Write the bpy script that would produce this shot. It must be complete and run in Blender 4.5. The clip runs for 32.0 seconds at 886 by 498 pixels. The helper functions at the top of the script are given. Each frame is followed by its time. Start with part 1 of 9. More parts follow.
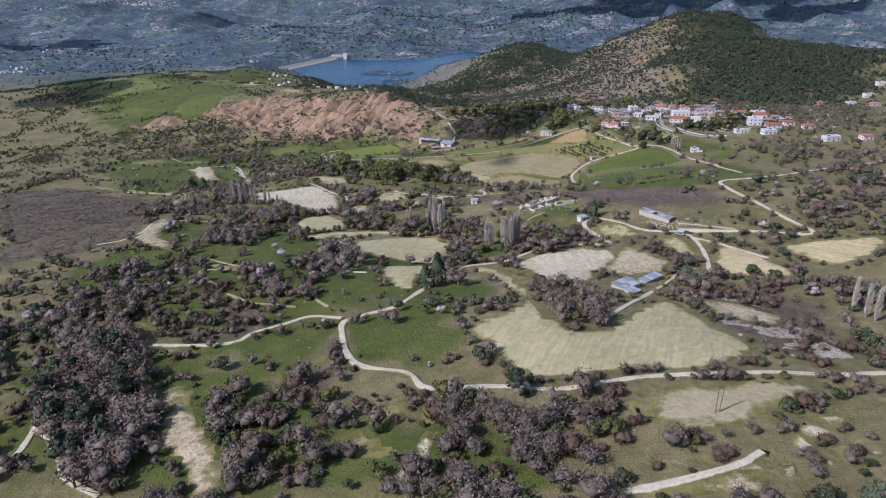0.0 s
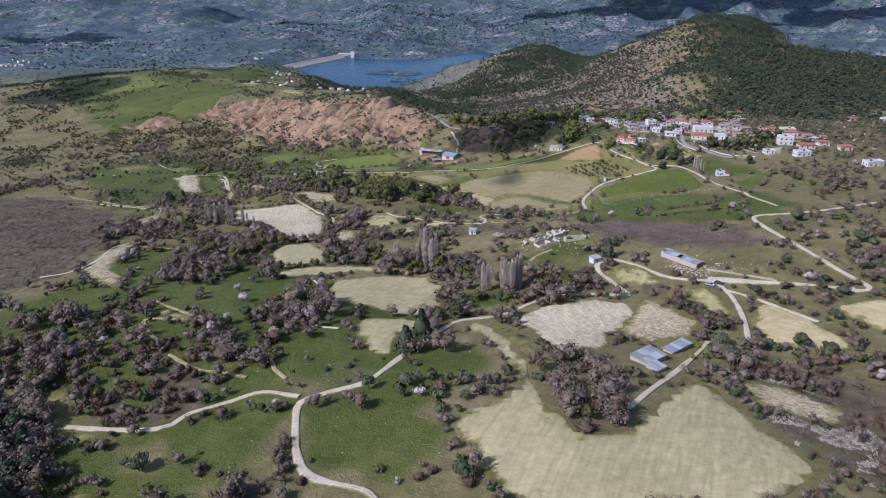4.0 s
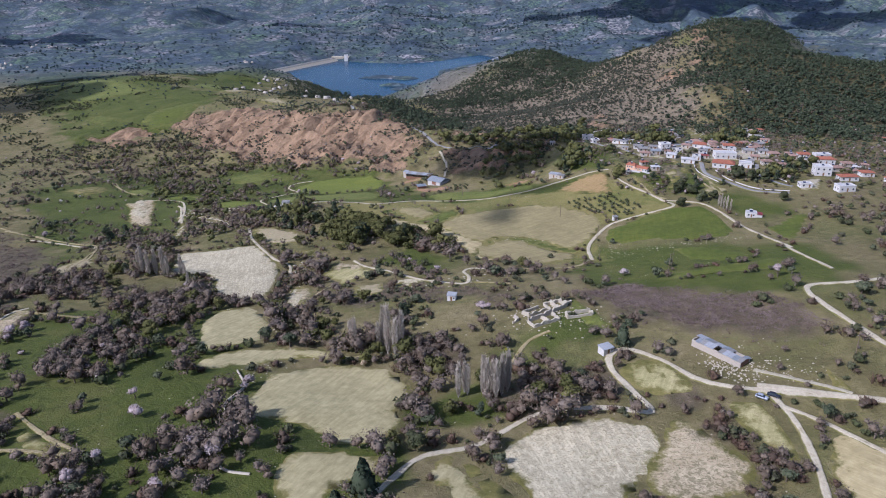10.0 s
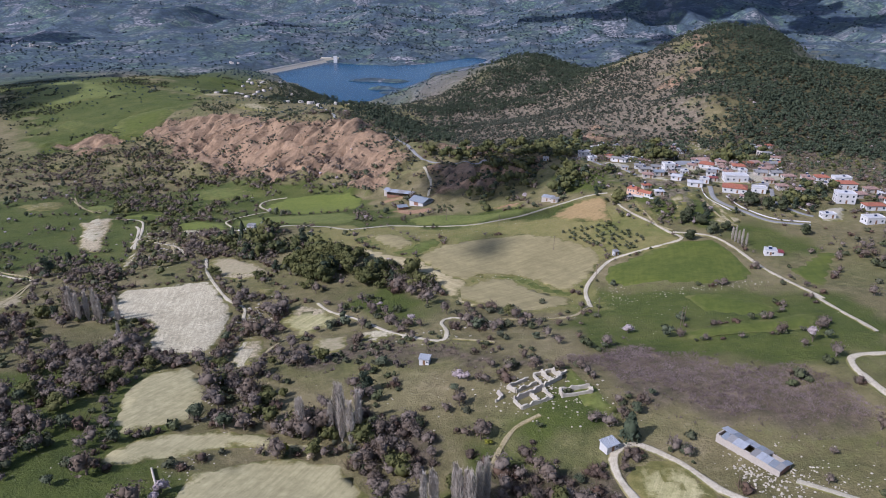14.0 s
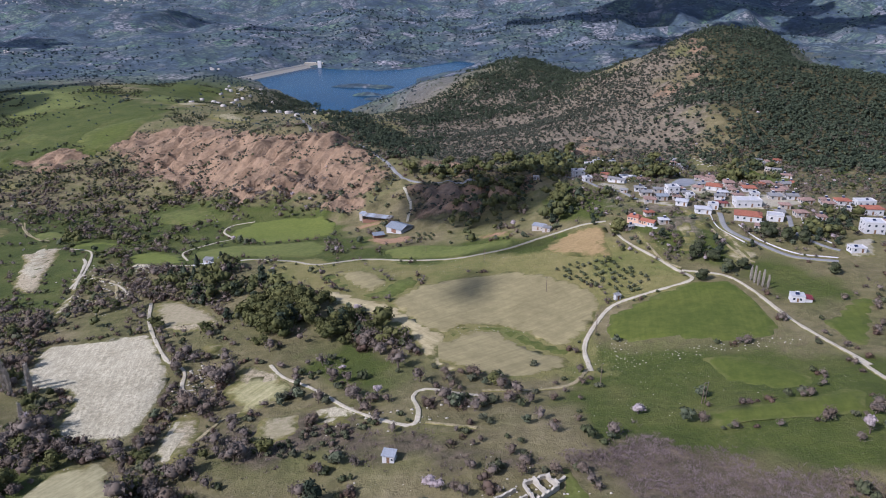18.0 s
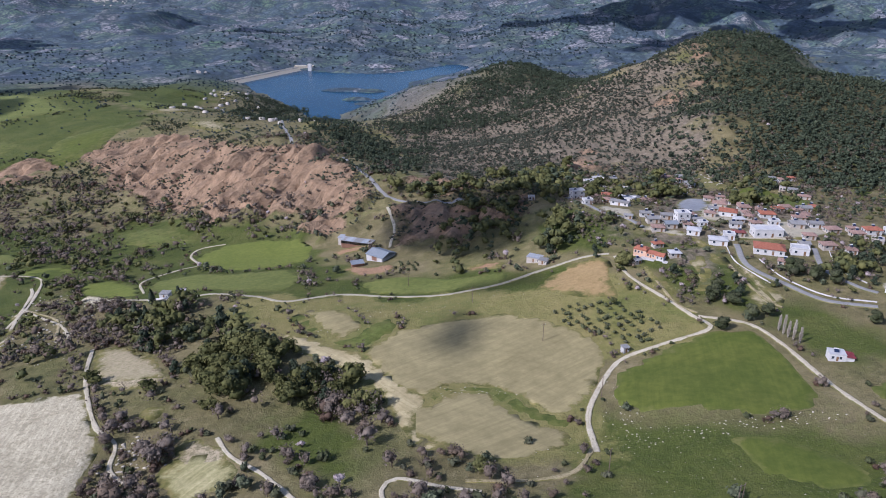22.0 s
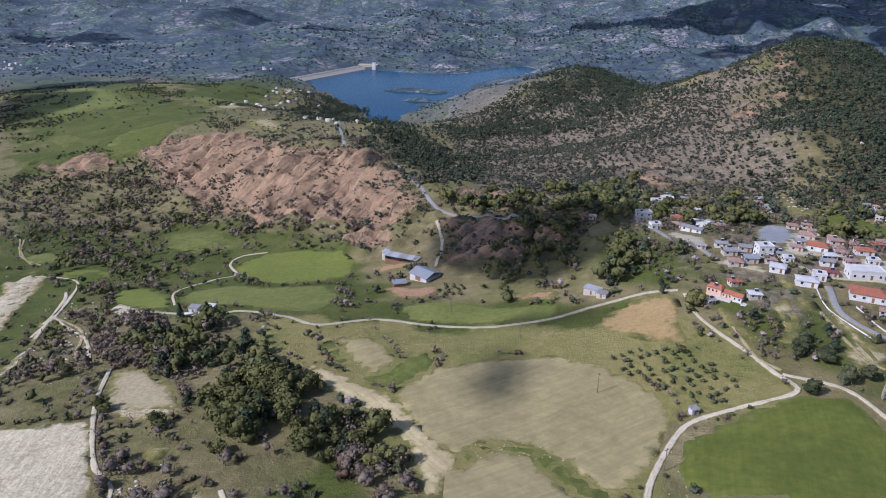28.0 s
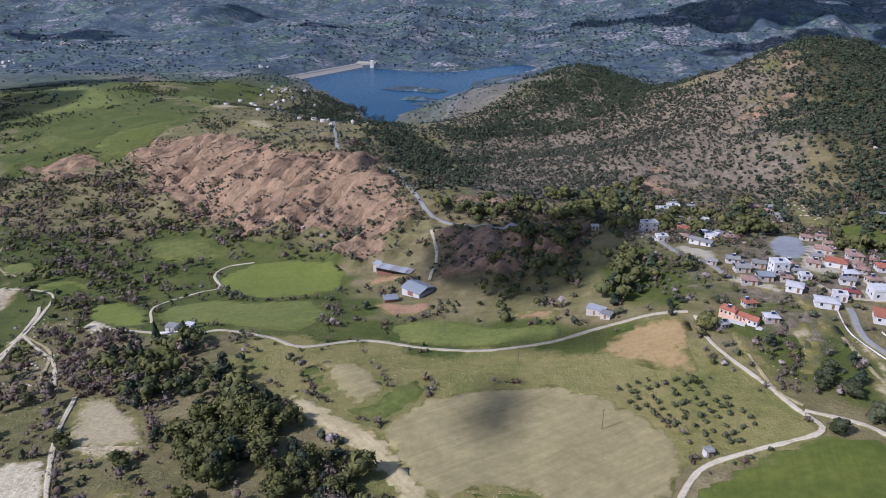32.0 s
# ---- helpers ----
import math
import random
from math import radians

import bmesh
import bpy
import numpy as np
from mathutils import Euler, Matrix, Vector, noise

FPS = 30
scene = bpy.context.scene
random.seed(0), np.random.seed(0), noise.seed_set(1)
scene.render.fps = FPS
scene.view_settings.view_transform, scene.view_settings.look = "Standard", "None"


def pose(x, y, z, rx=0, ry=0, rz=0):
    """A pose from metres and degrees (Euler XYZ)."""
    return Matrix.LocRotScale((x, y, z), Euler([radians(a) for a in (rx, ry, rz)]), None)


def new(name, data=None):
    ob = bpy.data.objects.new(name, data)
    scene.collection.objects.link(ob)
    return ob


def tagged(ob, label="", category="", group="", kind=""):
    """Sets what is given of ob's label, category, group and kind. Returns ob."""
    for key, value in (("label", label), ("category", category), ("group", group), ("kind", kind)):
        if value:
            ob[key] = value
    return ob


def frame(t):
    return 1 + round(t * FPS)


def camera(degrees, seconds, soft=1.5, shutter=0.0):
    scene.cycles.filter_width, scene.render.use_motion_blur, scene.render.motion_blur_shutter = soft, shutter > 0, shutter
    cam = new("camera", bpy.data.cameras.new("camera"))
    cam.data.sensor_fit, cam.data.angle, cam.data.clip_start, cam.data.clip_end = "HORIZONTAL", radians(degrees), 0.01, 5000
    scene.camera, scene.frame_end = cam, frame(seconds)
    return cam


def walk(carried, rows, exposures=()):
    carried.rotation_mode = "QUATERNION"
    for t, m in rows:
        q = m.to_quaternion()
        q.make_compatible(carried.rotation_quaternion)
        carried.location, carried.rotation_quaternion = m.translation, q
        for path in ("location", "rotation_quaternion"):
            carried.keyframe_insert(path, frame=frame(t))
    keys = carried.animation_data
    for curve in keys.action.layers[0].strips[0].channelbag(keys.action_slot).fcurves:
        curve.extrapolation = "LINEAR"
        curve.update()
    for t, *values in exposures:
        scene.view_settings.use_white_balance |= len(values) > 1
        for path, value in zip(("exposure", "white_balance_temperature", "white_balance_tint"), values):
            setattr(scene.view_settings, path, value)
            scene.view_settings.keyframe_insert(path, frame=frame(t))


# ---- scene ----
# camera: seconds, x, y, z, yaw, pitch, roll of a drone on a long slow run up the valley
cam = camera(64.49, 32.0, 1.0)
PATH = [
    (0, 0.01, -0.00, 109.91, -0.054, -21.915, 1.368),
    (1, 2.27, 12.68, 110.32, 0.127, -22.013, 1.058),
    (2, 4.23, 25.77, 110.56, 0.316, -22.086, 0.829),
    (3, 6.23, 39.03, 110.56, 0.541, -22.045, 0.761),
    (3.5, 7.16, 45.65, 110.56, 0.620, -22.054, 0.629),
    (5.5, 10.76, 72.13, 110.67, 0.715, -22.142, 0.265),
    (6, 11.65, 78.73, 110.62, 0.738, -22.146, 0.236),
    (7, 13.55, 92.01, 110.48, 0.751, -22.094, 0.246),
    (8, 15.58, 105.29, 110.55, 0.831, -22.084, 0.362),
    (9, 17.58, 118.51, 110.56, 0.824, -22.087, 0.334),
    (10, 19.73, 131.56, 110.72, 0.724, -22.060, 0.362),
    (11, 21.56, 144.48, 110.71, 0.567, -22.000, 0.333),
    (12, 23.38, 157.34, 110.65, 0.475, -21.994, 0.076),
    (13, 25.29, 170.44, 110.83, 0.349, -22.033, -0.023),
    (14, 27.12, 183.68, 111.01, 0.156, -22.070, -0.149),
    (14.5, 28.11, 190.33, 111.09, 0.046, -22.110, -0.171),
    (16.5, 31.79, 216.77, 111.21, -0.313, -21.980, -0.134),
    (17, 32.68, 223.32, 111.19, -0.355, -21.970, 0.038),
    (18, 34.28, 236.46, 111.16, -0.583, -21.940, 0.163),
    (19, 35.86, 249.37, 111.16, -0.808, -21.967, 0.253),
    (20, 37.46, 261.78, 111.02, -0.962, -22.011, 0.010),
    (21, 39.08, 273.41, 111.08, -0.977, -21.928, -0.040),
    (22, 40.50, 283.32, 110.92, -1.018, -21.849, -0.048),
    (23, 41.49, 290.34, 110.62, -1.029, -21.867, -0.132),
    (23.5, 41.92, 293.44, 110.60, -0.010, -21.871, -0.220),
    (24, 42.36, 296.51, 110.55, 0.970, -21.882, -0.311),
    (24.5, 42.80, 299.55, 110.41, 1.756, -21.868, -0.422),
    (25, 43.26, 302.46, 110.25, 2.503, -21.898, -0.552),
    (25.5, 43.75, 305.21, 110.13, 3.170, -21.908, -0.666),
    (27.5, 45.61, 315.64, 109.92, 4.188, -21.886, -0.643),
    (28, 45.94, 318.40, 109.89, 4.167, -21.892, -0.621),
    (29, 46.44, 324.21, 109.72, 4.161, -21.921, -0.601),
    (30, 46.80, 330.27, 109.70, 4.156, -22.008, -0.667),
    (31, 47.15, 336.25, 109.66, 4.168, -22.055, -0.686),
    (32, 47.36, 342.38, 109.73, 4.166, -22.131, -0.674),
]
walk(cam, [(t, pose(x, y, z, 90 + pitch, 0, yaw) @ pose(0, 0, 0, 0, 0, -roll)) for t, x, y, z, yaw, pitch, roll in PATH],
     exposures=[(0, 0.44, 5500, 24), (32, 0.44, 5500, 24)])


# ---- light: high sun from behind and to the side, clear sky with passing clouds ----
SUN_AZ, SUN_EL = radians(241.0), radians(40.0)  # compass bearing from +y, clockwise
to_sun = Vector((math.sin(SUN_AZ) * math.cos(SUN_EL), math.cos(SUN_AZ) * math.cos(SUN_EL), math.sin(SUN_EL)))
world = bpy.data.worlds.new("sky")
scene.world = world
world.use_nodes = True
sky = world.node_tree.nodes.new("ShaderNodeTexSky")
sky.sky_type, sky.sun_disc = "NISHITA", False
sky.sun_elevation, sky.sun_rotation = SUN_EL, SUN_AZ
sky.air_density, sky.dust_density = 1.0, 1.5
back = world.node_tree.nodes["Background"]
back.inputs[1].default_value = 0.108
world.node_tree.links.new(sky.outputs[0], back.inputs[0])
sun = new("sun", bpy.data.lights.new("sun", "SUN"))
sun.data.energy, sun.data.angle, sun.data.color = 3.8, radians(0.53), (1.0, 0.97, 0.93)
sun.matrix_world = to_sun.to_track_quat("Z", "Y").to_matrix().to_4x4()

# ---- materials ----


def nodes_of(name, rough=0.9):
    m = bpy.data.materials.new(name)
    m.use_nodes = True
    t = m.node_tree
    b = t.nodes["Principled BSDF"]
    b.inputs["Roughness"].default_value = rough
    b.inputs["Specular IOR Level"].default_value = 0.2
    return m, t, b


def node(t, kind, **sets):
    n = t.nodes.new(kind)
    for k, v in sets.items():
        n.inputs[k.replace("_", " ")].default_value = v
    return n


def where(t):
    return t.nodes.new("ShaderNodeTexCoord").outputs["Object"]


def mottling(t, scale, detail=6.0, rough=0.6, vec=None, distort=0.0):
    n = node(t, "ShaderNodeTexNoise", Scale=scale, Detail=detail, Roughness=rough, Distortion=distort)
    t.links.new(vec if vec else where(t), n.inputs["Vector"])
    return n.outputs["Fac"]


def ramp(t, fac, stops):
    n = t.nodes.new("ShaderNodeValToRGB")
    e = n.color_ramp.elements
    while len(e) < len(stops):
        e.new(0.5)
    for el, (p, c) in zip(e, stops):
        el.position, el.color = p, (*c, 1)
    t.links.new(fac, n.inputs[0])
    return n.outputs[0]


def mix(t, fac, a, b, mode="MIX"):
    n = t.nodes.new("ShaderNodeMix")
    n.data_type, n.blend_type = "RGBA", mode
    for sock, v in ((n.inputs[0], fac), (n.inputs[6], a), (n.inputs[7], b)):
        if isinstance(v, (int, float)):
            sock.default_value = v
        elif isinstance(v, tuple):
            sock.default_value = (*v, 1)
        else:
            t.links.new(v, sock)
    return n.outputs[2]


def math_node(t, op, a, b=0.0, clamp=False):
    n = t.nodes.new("ShaderNodeMath")
    n.operation, n.use_clamp = op, clamp
    for sock, v in zip(n.inputs, (a, b)):
        if isinstance(v, (int, float)):
            sock.default_value = v
        else:
            t.links.new(v, sock)
    return n.outputs[0]


def relief(t, b, height, strength, dist):
    n = node(t, "ShaderNodeBump", Strength=strength, Distance=dist)
    t.links.new(height, n.inputs["Height"])
    t.links.new(n.outputs[0], b.inputs["Normal"])


def soil(name, dark, light, speck, scale=0.06, rows=None, row_dir=0.0, speck_at=0.62, row_fade=0.35, bump=0.5, reach=1.0, tint=(1.03, 0.99, 0.84), weedy=0.0, lush=False):
    """A field surface: large patches, medium mottling, fine specks and, if wanted, furrows."""
    m, t, b = nodes_of(name)
    co = where(t)
    big = mottling(t, scale, 5, 0.6, co, 0.6)
    c = ramp(t, big, [(0.3, dark), (0.7, light)])
    mid = mottling(t, scale * 9, 6, 0.7, co)
    c = mix(t, 0.45, c, ramp(t, mid, [(0.3, tuple(v * 0.62 for v in dark)), (0.72, tuple(min(1, v * 1.25) for v in light))]))
    fine = mottling(t, 1.6, 4, 0.75, co)
    c = mix(t, math_node(t, "MULTIPLY", ramp(t, fine, [(speck_at, (0, 0, 0)), (speck_at + 0.1, (1, 1, 1))]), 0.8), c, speck)
    height = fine
    if weedy:
        patchy = mottling(t, 0.045, 4, 0.6, co)
        dots = math_node(t, "ADD", mottling(t, 0.62, 3, 0.7, co), math_node(t, "MULTIPLY", math_node(t, "SUBTRACT", patchy, 0.5), 0.5))
        c = mix(t, math_node(t, "MULTIPLY", ramp(t, dots, [(0.50, (0, 0, 0)), (0.60, (1, 1, 1))]), weedy), c, speck)
    if rows:
        turned = node(t, "ShaderNodeMapping", Rotation=(0, 0, row_dir))
        t.links.new(co, turned.inputs[0])
        long = node(t, "ShaderNodeMapping", Scale=(1, 0.045, 1))
        t.links.new(turned.outputs[0], long.inputs[0])
        streak = mottling(t, rows * 6, 4, 0.65, long.outputs[0], 0.15)
        c = mix(t, math_node(t, "MULTIPLY", ramp(t, streak, [(0.38, (1, 1, 1)), (0.56, (0, 0, 0))]), row_fade), c, tuple(v * 0.62 for v in dark))
        c = mix(t, math_node(t, "MULTIPLY", ramp(t, streak, [(0.56, (0, 0, 0)), (0.7, (1, 1, 1))]), row_fade * 0.6), c, tuple(min(1, v * 1.2) for v in light))
        height = math_node(t, "ADD", fine, streak)
    # weeds creep in from the rim
    at = t.nodes.new("ShaderNodeAttribute")
    at.attribute_name = "rim"
    creep = math_node(t, "MULTIPLY", math_node(t, "SUBTRACT", mottling(t, 0.22, 6, 0.74, co), 0.5), 2.1 * reach)
    keep = math_node(t, "MULTIPLY", math_node(t, "ADD", math_node(t, "SUBTRACT", at.outputs["Fac"], 0.34), creep), 2.6, True)
    weeds = ramp(t, mottling(t, 0.16, 5, 0.7, co), [(0.3, (0.055, 0.062, 0.018)), (0.5, (0.125, 0.118, 0.040)), (0.7, (0.22, 0.185, 0.085))])
    if lush:
        weeds = ramp(t, mottling(t, 0.16, 5, 0.7, co), [(0.3, (0.045, 0.062, 0.014)), (0.5, (0.085, 0.100, 0.024)), (0.7, (0.140, 0.132, 0.050))])
    c = mix(t, keep, weeds, c)
    if rows:
        # swaths left by machines that worked round and round from the edge
        turn = t.nodes.new("ShaderNodeAttribute")
        turn.attribute_name = "inset"
        wob = math_node(t, "ADD", turn.outputs["Fac"], math_node(t, "MULTIPLY", mottling(t, 0.12, 3, 0.5, co), 2.2))
        ring = math_node(t, "SINE", math_node(t, "MULTIPLY", wob, 2.1))
        lane = math_node(t, "MULTIPLY", math_node(t, "ADD", ring, -0.35), math_node(t, "MULTIPLY", mottling(t, 0.05, 3, 0.6, co), 0.26), True)
        c = mix(t, lane, c, tuple(v * 0.66 for v in dark))
    c = mix(t, 1.0, c, tint, "MULTIPLY")
    t.links.new(c, b.inputs["Base Color"])
    relief(t, b, height, bump, 0.25)
    return m


def plain(name, color, rough=0.85, vary=0.25, scale=1.2, metal=0.0, bump=0.2):
    """Painted, plastered or metal surfaces: the colour with stains and grain."""
    m, t, b = nodes_of(name, rough)
    info = t.nodes.new("ShaderNodeObjectInfo").outputs["Random"]
    n1 = mottling(t, scale, 6, 0.65)
    n2 = mottling(t, scale * 7, 4, 0.7)
    c = mix(t, vary, color, ramp(t, n1, [(0.3, tuple(v * 0.45 for v in color)), (0.7, tuple(min(1, v * 1.15) for v in color))]))
    c = mix(t, vary * 0.6, c, ramp(t, n2, [(0.35, tuple(v * 0.6 for v in color)), (0.65, tuple(min(1, v * 1.1) for v in color))]))
    c = mix(t, math_node(t, "MULTIPLY", info, vary * 0.7), c, tuple(v * 0.6 for v in color))
    t.links.new(c, b.inputs["Base Color"])
    b.inputs["Metallic"].default_value = metal
    relief(t, b, n2, bump, 0.05)
    return m


def foliage(name, dark, light, rough=0.8, cast=None):
    """Leaves or twigs, each clump a little different, each plant too."""
    m, t, b = nodes_of(name, rough)
    isl = t.nodes.new("ShaderNodeNewGeometry").outputs["Random Per Island"]
    info = t.nodes.new("ShaderNodeObjectInfo").outputs["Random"]
    f = math_node(t, "ADD", math_node(t, "MULTIPLY", isl, 0.45), math_node(t, "MULTIPLY", mottling(t, 0.07, 2, 0.5), 0.6))
    f = math_node(t, "ADD", f, math_node(t, "MULTIPLY", math_node(t, "SUBTRACT", info, 0.5), 0.3))
    c = ramp(t, f, [(0.15, dark), (0.8, light)])
    if cast:
        # whole plants and clumps lean towards a second hue
        hue = math_node(t, "MULTIPLY", math_node(t, "SUBTRACT", mottling(t, 0.085, 3, 0.6), 0.44), 5.0, True)
        c = mix(t, math_node(t, "MULTIPLY", hue, 0.8), c, ramp(t, f, [(0.15, tuple(v * 0.55 for v in cast)), (0.8, cast)]))
    t.links.new(c, b.inputs["Base Color"])
    b.inputs["Specular IOR Level"].default_value = 0.1
    return m


MAT = {
    "stubble": soil("stubble", (0.275, 0.250, 0.140), (0.395, 0.360, 0.225), (0.19, 0.19, 0.08), 0.035, 0.13, 0.4, 0.68, 0.36, 0.25),
    "straw": soil("straw", (0.32, 0.27, 0.15), (0.45, 0.39, 0.25), (0.22, 0.20, 0.10), 0.04, 0.12, -0.7, 0.66, 0.35, 0.25),
    "chalk": soil("chalk", (0.40, 0.365, 0.295), (0.58, 0.53, 0.445), (0.17, 0.150, 0.100), 0.05, 0.19, -0.2, 0.52, 0.45, 0.35, tint=(1, 0.96, 0.76), weedy=0.42),
    "chalkweed": soil("chalk_with_weeds", (0.24, 0.195, 0.12), (0.50, 0.43, 0.325), (0.10, 0.098, 0.05), 0.09, None, 0, 0.53, weedy=0.6),
    "dry": soil("dry_fallow", (0.25, 0.215, 0.14), (0.36, 0.315, 0.22), (0.16, 0.16, 0.07), 0.06, None, 0, 0.62, weedy=0.3),
    "palegrass": soil("pale_grass", (0.23, 0.225, 0.095), (0.42, 0.38, 0.23), (0.12, 0.13, 0.05), 0.09, 0.13, 0.5, 0.6, 0.4),
    "brown": soil("tilled_earth", (0.198, 0.171, 0.090), (0.284, 0.247, 0.138), (0.16, 0.160, 0.075), 0.018, 0.10, 1.0, 0.70, 0.25, 0.2),
    "meadow": soil("rough_meadow", (0.072, 0.098, 0.020), (0.155, 0.168, 0.050), (0.22, 0.20, 0.10), 0.04, None, 0, 0.64, lush=True),
    "green": soil("young_barley", (0.052, 0.080, 0.011), (0.108, 0.120, 0.025), (0.16, 0.155, 0.06), 0.022, 0.10, 0.25, 0.72, 0.2, 0.3, lush=True),
    "lime": soil("bright_grass", (0.088, 0.118, 0.020), (0.145, 0.165, 0.038), (0.18, 0.18, 0.07), 0.05, lush=True),
    "ochre": soil("ochre_fallow", (0.215, 0.150, 0.068), (0.31, 0.225, 0.12), (0.13, 0.145, 0.045), 0.05, None, 0, 0.6),
    "earth": soil("bare_red_earth", (0.20, 0.115, 0.07), (0.33, 0.215, 0.145), (0.11, 0.10, 0.05), 0.07, None, 0, 0.62),
    "yard": soil("paved_yard", (0.20, 0.205, 0.205), (0.27, 0.275, 0.275), (0.14, 0.14, 0.14), 0.03, None, 0, 0.70, bump=0.1, reach=0.15, tint=(1, 1, 1)),
    "track": soil("dirt_track", (0.345, 0.300, 0.215), (0.50, 0.445, 0.345), (0.20, 0.18, 0.11), 0.12, None, 0, 0.60, reach=0.8, tint=(1, 0.99, 0.92)),
    "path": soil("trodden_path", (0.22, 0.185, 0.105), (0.36, 0.31, 0.205), (0.12, 0.115, 0.055), 0.14, None, 0, 0.55, reach=1.7),
    "gravel": soil("gravel_road", (0.29, 0.27, 0.22), (0.39, 0.36, 0.30), (0.20, 0.19, 0.13), 0.12, None, 0, 0.62, reach=0.8),
    "asphalt": soil("asphalt", (0.185, 0.178, 0.162), (0.262, 0.254, 0.234), (0.12, 0.116, 0.108), 0.1, None, 0, 0.66, bump=0.1, reach=0.15, tint=(1, 1, 1)),
}

# ---- terrain: spot heights of the landforms, some set to fit the camera's view, joined by a smooth spline ----
LAKE_Z = -150.0
NEAR_SLOPES = [(-1, 207, -3), (-37, 229, -10), (73, 245, -8), (23, 222, -4), (106, 263, -11), (-68, 240, -11), (-87, 217, -13), (-121, 175, -15),
               (99, 189, 1), (108, 205, -7), (-62, 281, -12), (-118, 330, -19), (82, 309, -15), (127, 314, -11), (73, 343, -15), (20, 335, -22),
               (0, 100, -4), (-150, 60, -22), (170, 80, 10), (0, -150, 0), (300, 200, 8), (-300, 150, -30)]
VALLEY = [(0, 347, -24), (57, 379, -16), (156, 375, -6), (25, 429, -25), (-21, 367, -26), (-60, 476, -43), (-37, 514, -40), (-87, 507, -43),
          (-135, 496, -45), (-144, 520, -48), (-200, 412, -32), (-231, 541, -58), (92, 464, -31), (71, 470, -32), (120, 491, -26), (118, 529, -31),
          (187, 500, -20), (-89, 558, -49), (-83, 625, -52), (-40, 614, -49), (40, 560, -38), (260, 400, -6)]
VILLAGE = [(129, 597, -24), (204, 607, -18), (123, 690, -24), (197, 722, -35), (211, 732, -37), (225, 680, -22), (114, 725, -33), (213, 840, -42),
           (237, 847, -46), (340, 640, -22), (300, 560, -18), (420, 760, -35), (60, 640, -44)]
RED_RIDGE = [(-21, 724, -64), (14, 747, -50), (11, 788, -50), (41, 750, -46), (83, 719, -42), (-11, 830, -43), (-87, 934, -43), (-138, 976, -49),
             (-147, 840, -76), (-175, 860, -86), (-60, 800, -66), (-157, 1193, -78), (-339, 1208, -86), (-384, 1157, -92), (-387, 1046, -99), (-306, 771, -84),
             (-393, 831, -95), (-260, 900, -96), (23, 1102, -84), (65, 1087, -79), (-111, 1242, -85), (-20, 950, -62), (60, 900, -62)]
BIG_HILL = [(288, 924, -16), (234, 930, -44), (316, 992, -20), (386, 1206, 24), (584, 1456, 7), (480, 1300, 22), (560, 1050, -15), (480, 900, -38),
            (159, 1433, -46), (192, 1699, -75), (-29, 1542, -103), (150, 1200, -70), (700, 1150, -38), (800, 1500, -112), (380, 1600, -98), (260, 1150, -28),
            (745, 1370, -78), (900, 1680, -120), (690, 1740, -112), (500, 1850, -118), (340, 1820, -112), (860, 1280, -80), (300, 1520, -80),
            (540, 1195, -24), (610, 1250, -40), (655, 1340, -32), (175, 1560, -56), (110, 1600, -86), (430, 1385, 8), (405, 1300, 22), (355, 1290, 2)]
LAKE_BASIN = [(-180, 1904, -149), (-297, 2211, -138), (-420, 1950, -138), (-150, 2250, -146), (100, 2250, -140), (-130, 1395, -124), (-140, 1470, -144), (-190, 1400, -116), (-90, 1390, -118), (-85, 1460, -138), (-55, 1520, -138), (-200, 1470, -140), (-80, 1700, -146), (-330, 1700, -118),
              (300, 2050, -120), (-514, 1476, -92), (-650, 1250, -100), (-800, 1700, -118), (-700, 900, -105)]
FAR_LAND = [(-600, 2700, -110), (0, 2800, -95), (600, 2600, -95), (1000, 2200, -90), (-1400, 2600, -125), (-800, 3600, -80), (300, 3600, -75), (1300, 3200, -30),
            (1900, 2600, -20), (2400, 3800, 20), (600, 4600, -62), (-1200, 4600, -70), (-2600, 3600, -90), (-2000, 1500, -110), (1600, 1400, -20), (1500, 600, 10),
            (-1500, 500, -80), (0, -1500, 20), (2500, -1500, 30), (-2500, -1500, 0), (1700, 4400, 0), (-2800, 2400, -100), (3200, 1800, 30)]


def spline(points, stiff=60.0):
    p = np.array(points, float)
    q = p[:, :2] / 100

    def kernel(r2):
        return 0.5 * r2 * np.log(r2 + 1e-9)

    n = len(q)
    k = kernel(((q[:, None] - q[None]) ** 2).sum(-1)) + np.eye(n) * stiff / 1000
    one = np.c_[np.ones(n), q]
    m = np.block([[k, one], [one.T, np.zeros((3, 3))]])
    w = np.linalg.solve(m, np.r_[p[:, 2], np.zeros(3)])

    def height(x, y):
        x, y = np.asarray(x, float) / 100, np.asarray(y, float) / 100
        z = w[n] + w[n + 1] * x + w[n + 2] * y
        for i in range(n):
            z = z + w[i] * kernel((x - q[i, 0]) ** 2 + (y - q[i, 1]) ** 2)
        return z
    return height


base_height = spline(NEAR_SLOPES + VALLEY + VILLAGE + RED_RIDGE + BIG_HILL + LAKE_BASIN + FAR_LAND)



def lattice(ix, iy, seed):
    n = (ix.astype(np.int64) * 374761393 + iy.astype(np.int64) * 668265263 + seed * 974634777) & 0xFFFFFFFF
    n = ((n ^ (n >> 13)) * 1274126177) & 0xFFFFFFFF
    return ((n ^ (n >> 16)) & 0xFFFF) / 65535.0


